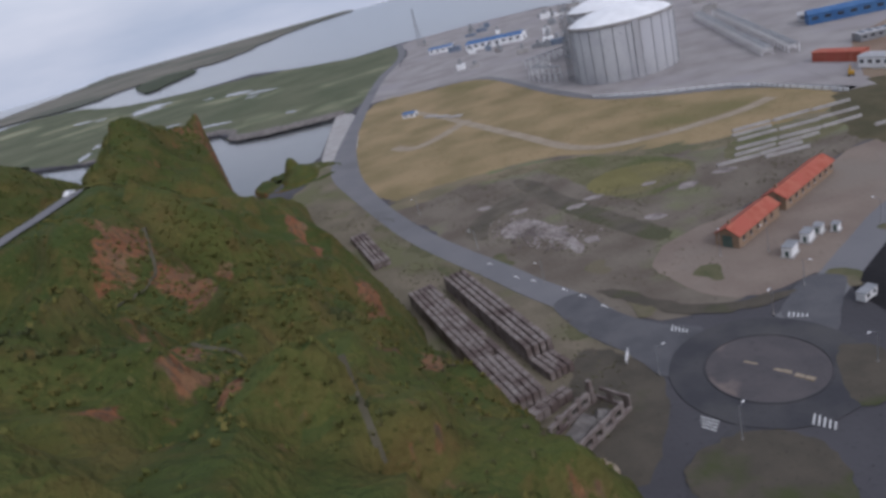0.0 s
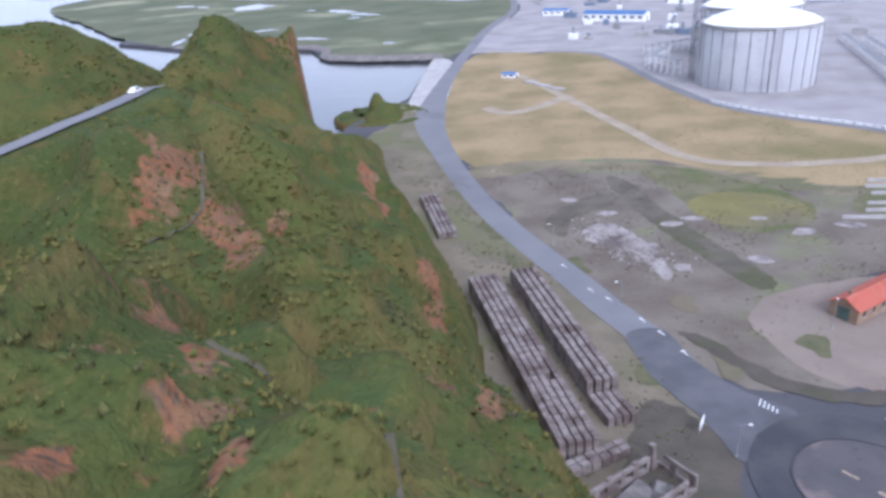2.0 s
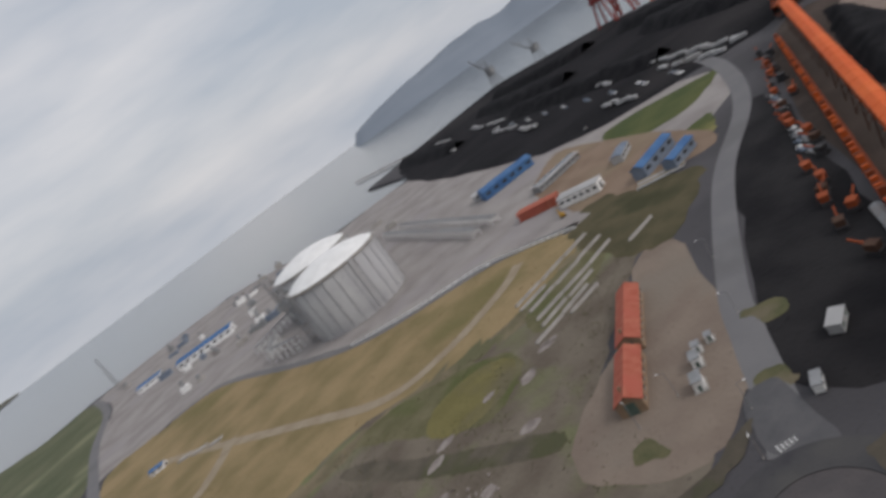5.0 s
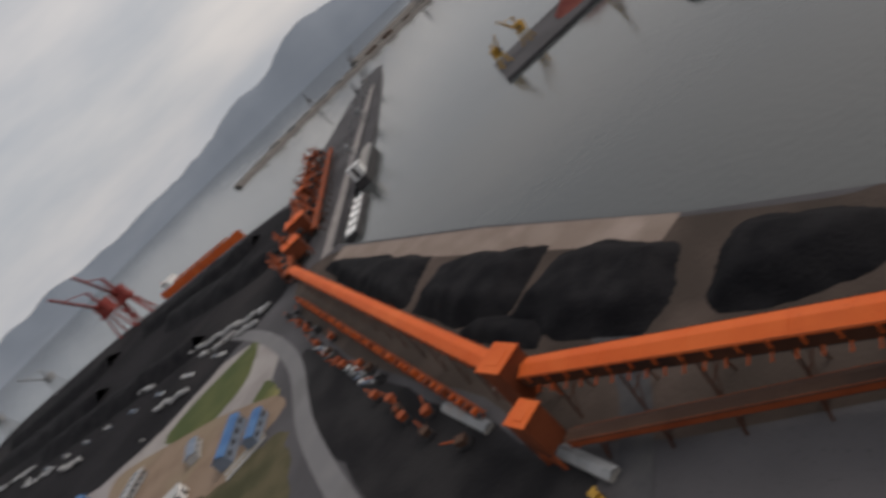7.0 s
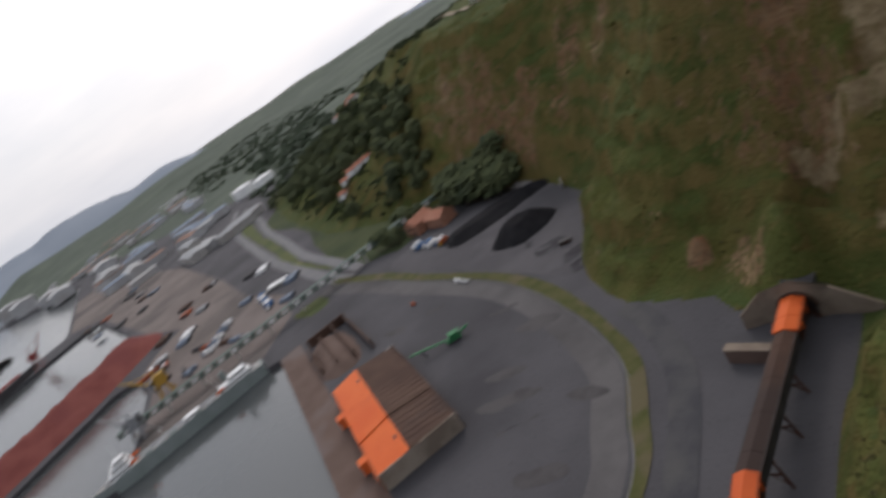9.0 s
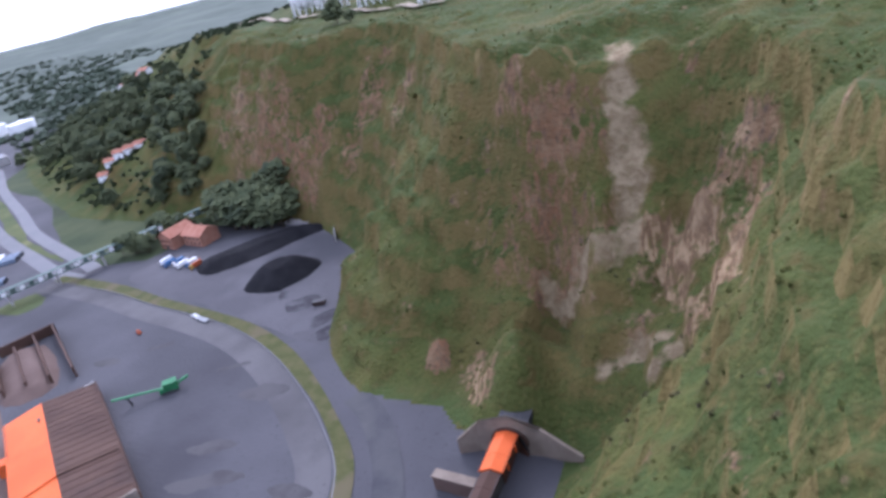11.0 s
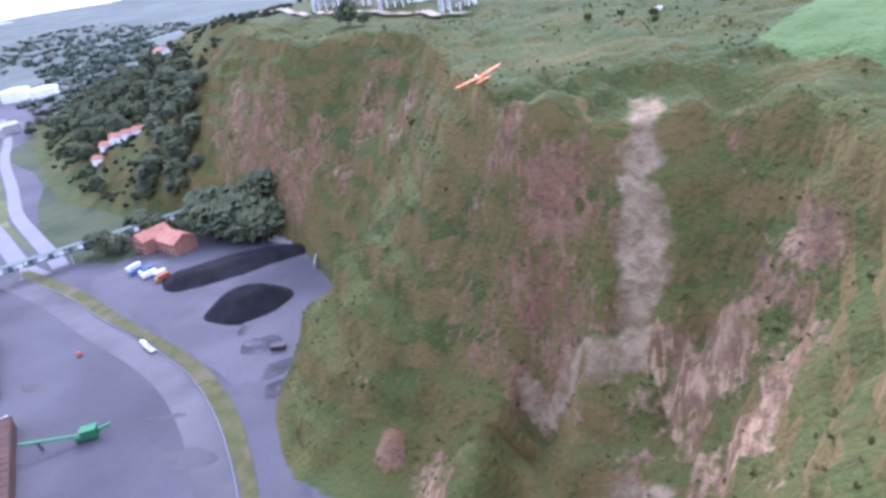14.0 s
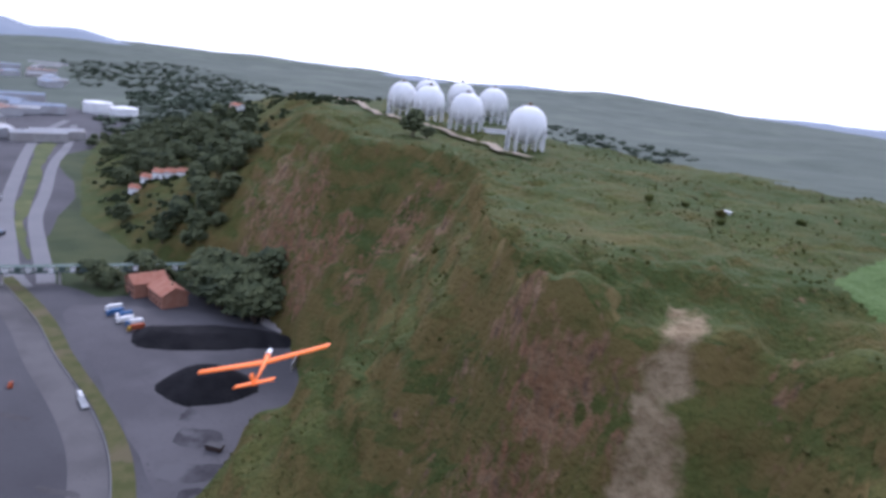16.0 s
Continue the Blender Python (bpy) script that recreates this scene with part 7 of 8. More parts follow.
for x0, y0, x1, y1, cnt in ((495, 362, 548, 474, 9), (478, 366, 510, 440, 5), (560, 520, 604, 608, 9), (548, 530, 580, 590, 6), (600, 880, 628, 936, 7), (668, 880, 702, 936, 7), (512, 620, 534, 660, 6), (560, 700, 590, 770, 5), (640, 800, 660, 850, 5), (700, 1010, 730, 1080, 6), (455, 440, 470, 480, 4)):
    for i in range(cnt):
        u = (i + rnd.uniform(-0.3, 0.3)) / max(cnt - 1, 1)
        copy_thing(TRAILER, pose(x0 + (x1 - x0) * u + rnd.uniform(-3, 3), y0 + (y1 - y0) * u, 0.05, 0, 0, math.degrees(math.atan2(y1 - y0, x1 - x0)) + rnd.choice((0, 0, 8, 40))))
# white road barriers beside the lanes
BAR = thing("road_barrier", "white concrete lane barrier on the port road", "barrier", 110, 24, 0.06, 30, "lane barriers")
part("body", Shape().box(0, 0, 0, 2.4, 0.55, 0.8, 0, 0.7), M_DULLWHITE, BAR)
part("foot", Shape().box(0, 0, 0, 2.4, 0.8, 0.15), M_CONC, BAR)
for i in range(11):
    copy_thing(BAR, pose(117.6 - 1.15 * i, 32.4 - 2.1 * i, 0.06, 0, 0, 14 + rnd.uniform(-8, 8)))
for i in range(8):
    copy_thing(BAR, pose(112.0 - 1.3 * i, 34.6 - 2.2 * i, 0.06, 0, 0, 100 + rnd.uniform(-8, 8)))
for i in range(6):
    copy_thing(BAR, pose(100.6 - 0.7 * i, 4.6 - 3.8 * i, 0.06, 0, 0, 70 + rnd.uniform(-10, 10)))

# ---------------------------------------------------------------- southern side: portal, yard, slopes, spheres
portal = thing("tunnel_portal", "pale concrete tunnel portal with sloping wing walls", "tunnel portal", 57, -93.5, 0, -1.5)
s = Shape()
N = 16
arch_pts = [(-4.6 + 0 * i, 0) for i in range(1)] + [(4.6 * math.cos(math.pi - math.pi * i / N), 4.0 + 4.6 * math.sin(math.pi * i / N)) for i in range(N + 1)] + [(4.6, 0)]
front = Shape()
for yy in (0.0, -1.2):
    pts = [(-9, yy, 0), (-9, yy, 9.2)] + [(0, yy, 12.4)] + [(9, yy, 9.8), (9, yy, 0)]
    front.add([(x, yy, z) for x, z in arch_pts] + pts, [])
n = len(arch_pts)
for k in (0, n + 5):
    o = [(k + n + 1), (k + n + 2), (k + n + 3)]
    half = n // 2
    front.f += [tuple([k + i for i in range(half, -1, -1)] + [k + n, k + n + 1, k + n + 2]), tuple([k + n + 2, k + n + 3, k + n + 4] + [k + i for i in range(n - 1, half - 1, -1)])]
for i in range(n - 1):
    front.f.append((i, i + 1, n + 5 + i + 1, n + 5 + i))
M_PORTAL = mat("stained_portal_concrete", (0.17, 0.135, 0.105), (0.22, 0.178, 0.14), 0.2, 1.4, 0.9, c=(0.12, 0.1, 0.08))
part("headwall", front, M_PORTAL, portal, "stained concrete headwall with an arch")
part("wing_wall", Shape().add([(-20, 2, 0), (-9, 0, 0), (-9, 0, 9.2), (-20, 2, 3), (-20, 1, 0), (-9, -1, 0), (-9, -1, 9.2), (-20, 1, 3)], [(0, 1, 2, 3), (7, 6, 5, 4), (3, 2, 6, 7), (0, 3, 7, 4), (1, 5, 6, 2)]), M_PORTAL, portal)
part("wing_wall", Shape().add([(15, 2, 0), (9, 0, 0), (9, 0, 9.8), (15, 2, 5), (15, 1, 0), (9, -1, 0), (9, -1, 9.8), (15, 1, 5)], [(0, 3, 2, 1), (4, 5, 6, 7), (3, 7, 6, 2), (0, 4, 7, 3), (1, 2, 6, 5)]), M_PORTAL, portal)
part("arch_rim", Shape().add([(r * math.cos(math.pi * i / 20), y, 4.0 + r * math.sin(math.pi * i / 20)) for y in (0.0, 0.7) for r in (4.6, 5.4) for i in range(21)],
                             [(42 + i, 42 + i + 1, 63 + i + 1, 63 + i) for i in range(20)] + [(21 + i, 63 + i, 63 + i + 1, 21 + i + 1) for i in range(20)] + [(i, i + 1, 42 + i + 1, 42 + i) for i in range(20)]), M_BROWNROOF, portal, "dark arch rim")
# solid dark block behind the arch, in place of a shaded bore
part("tunnel", Shape().box(0, -8, 0.1, 9, 13, 8), M_DARK, portal, "dark block standing in for the shade inside the tunnel")
low_wall = thing("retaining_wall", "low brownish concrete wall beside the conveyor", "wall", 67, -78.5, 0, -10)
part("wall", Shape().box(0, 0, 0, 15, 2.6, 4.6), M_QUAY, low_wall)
part("coping", Shape().box(0, 0, 4.6, 15.3, 3.0, 0.3), M_PORTAL, low_wall)

house = thing("port_house", "terracotta-roofed house of two joined wings beside the yard", "house", 300, -246, 0.06, -14)
for dx, dy, rot, l, w, h in ((-9, -1, 0, 18, 13, 7.0), (9, 3, 90, 17, 13, 7.8)):
    wl2, rf = gable(w, l, h, 3.4, 0.8)
    a = part("wall", wl2, mat("terracotta_wall", (0.286, 0.136, 0.0884), (0.326, 0.17, 0.116), 0.3, 2.0, 0.9), house, "terracotta-coloured wall")
    b = part("roof", rf, M_TERRA, house, "terracotta tiled roof")
    a.matrix_basis = b.matrix_basis = pose(dx, dy, 0, 0, 0, rot)
for k in range(4):
    for z in (1.2, 4.3):
        part("window", Shape().box(-15 + 4 * k, 5.55, z, 1.3, 0.14, 1.6), M_GLASS, house)
        part("window", Shape().box(4.5 + 3 * k, 11.55, z, 1.2, 0.14, 1.6), M_GLASS, house)
part("door", Shape().box(9, 11.57, 0, 1.6, 0.16, 2.3), M_DARK, house)
part("chimney", Shape().box(-12, -2, 9, 1, 1, 2.4), M_WALLOCHRE, house)


def truck(x, y, rz, cab, body, label):
    t = thing("truck", label, "truck", x, y, 0.1, rz, "parked trucks")
    part("cab", Shape().box(4.2, 0, 0.8, 2.2, 2.4, 2.4, 0, 0.92), cab, t)
    part("windscreen", Shape().box(5.2, 0, 1.9, 0.25, 2.1, 0.9), M_GLASS, t)
    part("box_body", Shape().box(-1.2, 0, 1.1, 8.0, 2.5, 2.7), body, t)
    for a in (4.2, -1.5, -3.6):
        for b in (-1, 1):
            part("wheel", Shape().box(a, b * 1.1, 0, 1.0, 0.35, 1.0, 0, 0.95), M_DARK, t)
    return t


for k, (cm, bm2, lab) in enumerate(((M_WHITE, M_WHITE, "white box truck parked beside the house"), (M_BLUE, M_BLUE, "blue truck parked beside the house"), (M_WHITE, M_BLUE, "white truck with a blue body parked beside the house"), (M_WHITE, M_WHITE, "white box truck parked beside the house"), (M_BLUE, M_WHITE, "blue truck with a white body parked beside the house"), (M_YELLOW, M_ORANGE_DIM, "orange tipper truck parked beside the yard"))):
    truck(297 - 5.6 * k, -219 + 1.0 * k + (2 if k % 2 else 0), 76, cm, bm2, lab).scale = (0.72, 0.8, 0.8)
for k in range(5):
    truck(440 + 9 * k, -196 - 5 * k, 118, M_BLUE if k % 2 else M_WHITE, M_BLUE if k % 2 == 0 else M_WHITE, "blue and white lorry in the lorry park")
for k in range(5):
    truck(470 + 5 * k, -150 - 9 * k, 30, M_BLUEGREY, M_BLUEGREY if k % 2 else M_WHITE, "grey lorry in the lorry park")
mound("coal_heap", [(218, -186), (196, -184), (186, -206), (194, -216), (210, -212), (220, -200)], 8.5, 0.75, M_COAL, "dark cone-shaped coal heap in the storage yard", "coal heap", 1.6, seed=41, ragged=0.4)
mound("coal_heap", [(262, -204), (248, -204), (222, -232), (206, -252), (222, -258), (250, -240), (270, -214)], 5, 0.5, M_COAL, "long dark coal heap against the yard edge", "coal heap", 1.8, seed=42)
mound("gravel_heap", [(236, -258), (206, -256), (200, -262), (230, -270), (244, -266)], 3.5, 0.5, M_GRAVEL, "pale gravel heap behind the coal", "gravel heap", 1.6, seed=43)
part_wall = thing("bin_wall", "row of pale concrete bin walls at the slope foot", "wall", 197, -242, 0.06, -58)
for k in range(6):
    part("panel", Shape().box(-10 + 4 * k, 0, 0, 3.7, 0.5, 3.4 - 0.2 * k), M_CONC, part_wall)
container = thing("skip", "dark rusty skip at the yard edge", "skip", 166, -172, 0.06, 20)
part("body", Shape().box(0, 0, 0, 5, 2.4, 1.8, 0, 1.15), M_BROWNROOF, container)
part("rim", Shape().box(0, 0, 1.8, 5.9, 2.9, 0.2), M_DARK, container)

green = thing("mobile_conveyor", "bright green mobile conveyor machine on the paved yard", "mobile conveyor", 199, -112, 0.06, 40)
part("chassis", Shape().box(0, 0, 0.6, 7, 2.6, 1.6), M_GREENP, green)
part("hopper", Shape().box(-1, 0, 2.2, 4.2, 3.0, 2.0, 0, 1.25), M_GREENP, green)
part("boom", Shape().beam((1, 0, 2.0), (20, 0, 5.0), 0.9, 0.6), M_GREENP, green)
part("tail_boom", Shape().beam((-2, 0, 2.0), (-8, 0, 3.6), 1.2, 0.7), M_GREENP, green)
for a in (-2.4, 2.4):
    part("track", Shape().box(a * 0.2, a * 0.55, 0, 5, 0.6, 0.9), M_DARK, green)
part("support", Shape().beam((14, 0.6, 0), (15, 0.4, 4.2), 0.3, 0.3).beam((14, -0.6, 0), (15, -0.4, 4.2), 0.3, 0.3), M_DARK, green)
for x, y, rz, m, lab in ((229, -163, 160, M_WHITE, "white pickup towing a low trailer"), (252, -150, 150, M_ORANGE_DIM, "orange service car on the yard")):
    c = car(x, y, rz, m, "pickup", lab, "")
trailer = thing("low_trailer", "grey low-loader trailer on the paved yard", "trailer", 222, -160, 0.06, 160)
part("bed", Shape().box(0, 0, 0.7, 9, 2.4, 0.3), M_GREY, trailer)
for a in (-3, -1.8, 2.6):
    part("axle", Shape().box(a, 0, 0, 0.8, 2.3, 0.8), M_DARK, trailer)

# covered truss bridge on posts
P0, P1 = Vector((452, -62, 0)), Vector((304, -288, 0))
blen = (P1 - P0).length
bridge = thing("truss_bridge", "long green-grey covered conveyor bridge with pale posts", "conveyor bridge", P0.x, P0.y, 0, math.degrees(math.atan2(P1.y - P0.y, P1.x - P0.x)))
part("deck", Shape().box(blen / 2, 0, 6.4, blen, 4.2, 0.5), M_GREENSTEEL, bridge)
part("roof", Shape().box(blen / 2, 0, 9.6, blen, 4.8, 0.3), M_GREENSTEEL, bridge, "green-grey roof")
for i in range(int(blen / 5)):
    for sd in (-1, 1):
        part("panel", Shape().box(5 * i + 1.3, sd * 2.1, 6.9, 2.4, 0.12, 2.7), M_WHITE if i % 2 else M_GREENSTEEL, bridge)
for i in range(int(blen / 26) + 1):
    part("pier", Shape().box(8 + 26 * i, 0, 0, 1.2, 3.4, 6.4), M_CONC, bridge)


def sphere_tank(x, y, z):
    t = thing("gas_sphere", "large white spherical gas tank on upright legs", "gas sphere", x, y, z, 0, "gas spheres")
    prof = [(10.2 * math.sin(math.pi * i / 20) + 0.01, 13.5 - 10.2 * math.cos(math.pi * i / 20)) for i in range(21)]
    part("shell", Shape().lathe(0, 0, prof, 32), M_WHITE, t, "white painted steel shell", True)
    for i in range(12):
        a = 2 * math.pi * i / 12
        part("leg", Shape().cyl(10.1 * math.cos(a), 10.1 * math.sin(a), -1, 13.5, 0.45, n=8), M_WHITE, t)
    for i in range(12):
        a, b = 2 * math.pi * i / 12, 2 * math.pi * (i + 1) / 12
        part("brace", Shape().beam((10.1 * math.cos(a), 10.1 * math.sin(a), 1), (10.1 * math.cos(b), 10.1 * math.sin(b), 11), 0.2, 0.2), M_GREY, t)
    part("top_platform", Shape().cyl(0, 0, 23.6, 24.0, 2.4, n=12).cyl(0, 0, 24.0, 25.2, 0.9, n=10), M_SAND, t, "rusty top platform")
    part("stair", Shape().beam((10.6, 0, 0), (8.0, 4.5, 20), 0.5, 0.3).beam((8.0, 4.5, 20), (1.5, 1.5, 24), 0.5, 0.3), M_GREY, t)
    return t


for x, y in ((306, -452), (262, -422), (226, -411), (163, -369), (238, -466), (316, -499), (280, -492)):
    sphere_tank(x, y, hill_z(x, y))
pad = thing("pipe_shed", "low white pipe rack building among the gas spheres", "building", 200, -430, hill_z(200, -430), 35)
part("wall", Shape().box(0, 0, -1, 40, 5, 4), M_WHITE, pad)
part("roof", Shape().box(0, 0, 3, 41, 6, 0.4), M_GREY, pad)

for x, y, r, h in ((1104, -700, 22, 17), (1044, -708, 21, 15)):
    t = thing("oil_tank", "white cylindrical tank with a flat conical roof", "storage tank", x, y, 0, 0, "white tanks")
    part("shell", Shape().lathe(0, 0, [(r, 0), (r, h)], 40), M_WHITE, t, "", True)
    part("roof", Shape().lathe(0, 0, [(r + 0.3, h - 0.3), (r + 0.3, h), (0.05, h + 3)], 40), M_WHITE, t)
    part("stair", Shape().beam((r + 0.6, 0, 0), (r * 0.8, r * 0.66, h), 0.8, 0.4), M_GREY, t)



def dwelling(x, y, z, rz, l, w, wall_m, roof_m, label, group="houses on the slope"):
    t = thing("house", label, "house", x, y, z, rz, group)
    wl2, rf = gable(w, l, 5.0, 2.2, 0.6)
    part("wall", wl2, wall_m, t)
    part("roof", rf, roof_m, t)
    for k in range(int(l / 4)):
        part("window", Shape().box(-l / 2 + 2 + 4 * k, -w / 2 - 0.04, 1.4, 1.2, 0.12, 1.5), M_GLASS, t)
    part("door", Shape().box(0, w / 2 + 0.04, 0, 1.2, 0.12, 2.1), M_DARK, t)
    return t


for k in range(5):
    x, y = 473 - 8.8 * k, -349 - 4.0 * k
    dwelling(x, y, max(hill_z(x, y) - 0.5, 0), 24 + 4 * (k % 2), 9, 8, M_WHITE, M_TERRA, "white house with a terracotta roof in a row")
for k, (x, y) in enumerate(((560, -520), (585, -540), (600, -500), (650, -610), (690, -650), (640, -560))):
    dwelling(x, y, hill_z(x, y) - 0.5, 20 * k, 12, 9, M_WHITE, M_TERRA, "white house with a terracotta roof among trees")
hut = thing("water_trough", "small white trough on the open plateau", "trough", 40, -265, hill_z(40, -265), 10)
part("basin", Shape().box(0, 0, -0.1, 2.6, 1.4, 0.9, 0, 1.1), M_WHITE, hut)
part("foot", Shape().box(0, 0, -0.3, 2.0, 1.0, 0.25), M_CONC, hut)

# ------------------------------------------------ trees and shrubs
def crown_mesh(name, seed, r, h, m, clumps=120):
    rnd = random.Random(seed)
    s = Shape()
    for i in range(clumps):
        u, v = rnd.uniform(0, 2 * math.pi), rnd.uniform(-0.7, 1.0)
        k = (0.55 + 0.45 * rnd.random()) * math.sqrt(max(0.05, 1 - v * v * 0.8))
        lump = 1 + 0.35 * math.sin(3 * u + seed) * math.cos(2 * v)
        x, y, z = r * k * lump * math.cos(u), r * k * lump * math.sin(u), h * 0.62 + h * 0.4 * v
        q = r * rnd.uniform(0.16, 0.34)
        ang = rnd.uniform(0, 3)
        pts = [(x + q * math.cos(ang + a), y + q * math.sin(ang + a), z + rnd.uniform(-0.3, 0.3) * q) for a in (0, 1.3, 2.5, 3.8, 5.0)] + [(x + rnd.uniform(-0.3, 0.3) * q, y, z + q * 0.75), (x, y, z - q * 0.6)]
        s.add(pts, [(a, (a + 1) % 5, 5) for a in range(5)] + [((a + 1) % 5, a, 6) for a in range(5)])
    return s.mesh(name, m)


def trunk_mesh(name, seed, r, h):
    rnd = random.Random(seed)
    s = Shape().cyl(0, 0, -0.6, h * 0.5, r, r * 0.55, 7)
    for i in range(5):
        a = rnd.uniform(0, 6.28)
        s.beam((0, 0, h * (0.3 + 0.05 * i)), (h * 0.22 * math.cos(a), h * 0.22 * math.sin(a), h * (0.55 + 0.06 * i)), r * 0.5, r * 0.5)
    return s.mesh(name, M_BARK)


CROWNS = [crown_mesh("crown", k, 4.2 + 0.5 * (k % 3), 9.5 + k % 4, M_LEAF, 130) for k in range(5)]
TRUNKS = [trunk_mesh("trunk", k, 0.35, 9.5 + k % 4) for k in range(5)]


def tree(x, y, z, k, size, rz, label):
    t = thing("tree", label, "tree", x, y, z, rz, "trees below the cliff")
    t.scale = (size, size, size * random.Random(k * 7 + int(x)).uniform(0.85, 1.2))
    for nm, me in (("trunk", TRUNKS[k % 5]), ("crown", CROWNS[k % 5])):
        o = new(nm, me)
        o.parent = t
    return t


rnd = random.Random(77)
count = 0
for x0, y0, rx, ry, n in ((258, -264, 24, 10, 46), (286, -274, 20, 8, 18), (390, -330, 60, 30, 60), (480, -395, 80, 36, 70), (600, -470, 90, 40, 60), (345, -305, 30, 20, 22), (330, -262, 20, 8, 8), (330, -232, 14, 5, 6), (720, -520, 80, 50, 40)):
    for i in range(n):
        a, q = rnd.uniform(0, 6.283), math.sqrt(rnd.random())
        x, y = x0 + rx * q * math.cos(a), y0 + ry * q * math.sin(a)
        if 365 < x < 482 and -0.79 < (y + 30) / (x - 3) < -0.665 and y > -368:
            continue
        z = hill_z(x, y)
        tree(x, y, z - 0.3, count, rnd.uniform(0.75, 1.35) * (1.5 if x < 300 else 1.0), rnd.uniform(0, 360), "dark broadleaf tree in a dense clump")
        count += 1
for k, (x, y, sz) in enumerate(((222, -350, 1.4), (226, -353, 1.1), (211, -347, 0.7), (213, -349, 0.6))):
    tree(x, y, hill_z(x, y) - 0.4, 90 + k, sz, 40 * k, "dark solitary tree on the plateau edge")


def shrubs(name, count_, seed, region, m, lo, hi, label, blades=9, sparse=0.0):
    """Tufts of bracken and gorse strewn over the slopes, one object: each a spray of pointed leaves."""
    rs = np.random.RandomState(seed)
    x0, x1, y0, y1 = region
    px, py = rs.uniform(x0, x1, count_ * 4), rs.uniform(y0, y1, count_ * 4)
    want = fbm(px, py, 26.0, 3, seed) > sparse - 0.06 + 0.12 * rs.rand(len(px))
    hz2, s2, *_ = hill_height(px[None, :], py[None, :])
    ok = want & (s2[0] > 4) & (hz2[0] > 3) & ~inside(px, py, FIELD)
    for line in ([q[:2] for q in CREST_ROAD],):
        ok &= line_distance(px, py, line)[0] > 3.5
    px, py, pz = px[ok][:count_], py[ok][:count_], hz2[0][ok][:count_]
    n = len(px)
    q = rs.uniform(lo, hi, n)[:, None]
    az = rs.uniform(0, 6.283, (n, blades))
    out, up, wide = rs.uniform(0.35, 1.0, (n, blades)) * q, rs.uniform(0.25, 0.85, (n, blades)) * q, rs.uniform(0.25, 0.5, (n, blades)) * q
    foot = rs.uniform(0.0, 0.45, (n, blades)) * q
    ca, sa = np.cos(az), np.sin(az)
    v = np.empty((n, blades, 3, 3))
    for k, (r, w, z) in enumerate(((foot, wide, -0.15), (foot, -wide, -0.15), (out, 0 * wide, None))):
        v[:, :, k, 0] = px[:, None] + r * ca - w * sa
        v[:, :, k, 1] = py[:, None] + r * sa + w * ca
        v[:, :, k, 2] = pz[:, None] + (up if z is None else z)
    me = bpy.data.meshes.new(name)
    me.from_pydata(v.reshape(-1, 3).tolist(), [], np.arange(n * blades * 3).reshape(-1, 3).tolist())
    me.materials.append(m)
    return tagged(part(name, me, m), label, "shrubs", kind="stuff")


shrubs("gorse", 3000, 3, (-150, 30, 55, 330), M_TUFT, 0.35, 0.85, "low olive gorse and bracken over the slopes")
shrubs("bracken", 6000, 13, (-130, 30, 55, 260), mat("dry_bracken", (0.108, 0.102, 0.03), (0.142, 0.128, 0.04), 0.15, 1.0, 0.95, c=(0.07, 0.08, 0.035)), 0.4, 1.0, "olive bracken and long grass over the slopes")
shrubs("gorse", 3000, 23, (-300, -100, 200, 460), M_SHRUB, 0.6, 1.5, "low dark gorse over the far knoll")
shrubs("rough_grass", 5000, 4, (-120, 330, -420, 60), M_TUFT, 0.4, 1.1, "low dark gorse and bracken over the slopes")
shrubs("bushes", 16, 5, (-60, 320, -330, -150), M_SHRUB, 1.6, 3.0, "dark bushes on the cliff edge", 40, 0.1)
shrubs("bushes", 30, 6, (-260, 20, 60, 460), M_SHRUB, 0.9, 1.8, "dark bushes on the headland", 40, 0.08)
# scrub colour raised likewise, haze painted in
M_SCRUB = mat("slope_scrub", (0.044, 0.06, 0.03), (0.064, 0.08, 0.04), 0.1, 0.8, 0.95, bump=0.0)
shrubs("woodland", 2600, 7, (362, 1000, -760, -290), M_SCRUB, 1.8, 4.2, "dark scrub woodland on the steep slope", 46, 0.0)

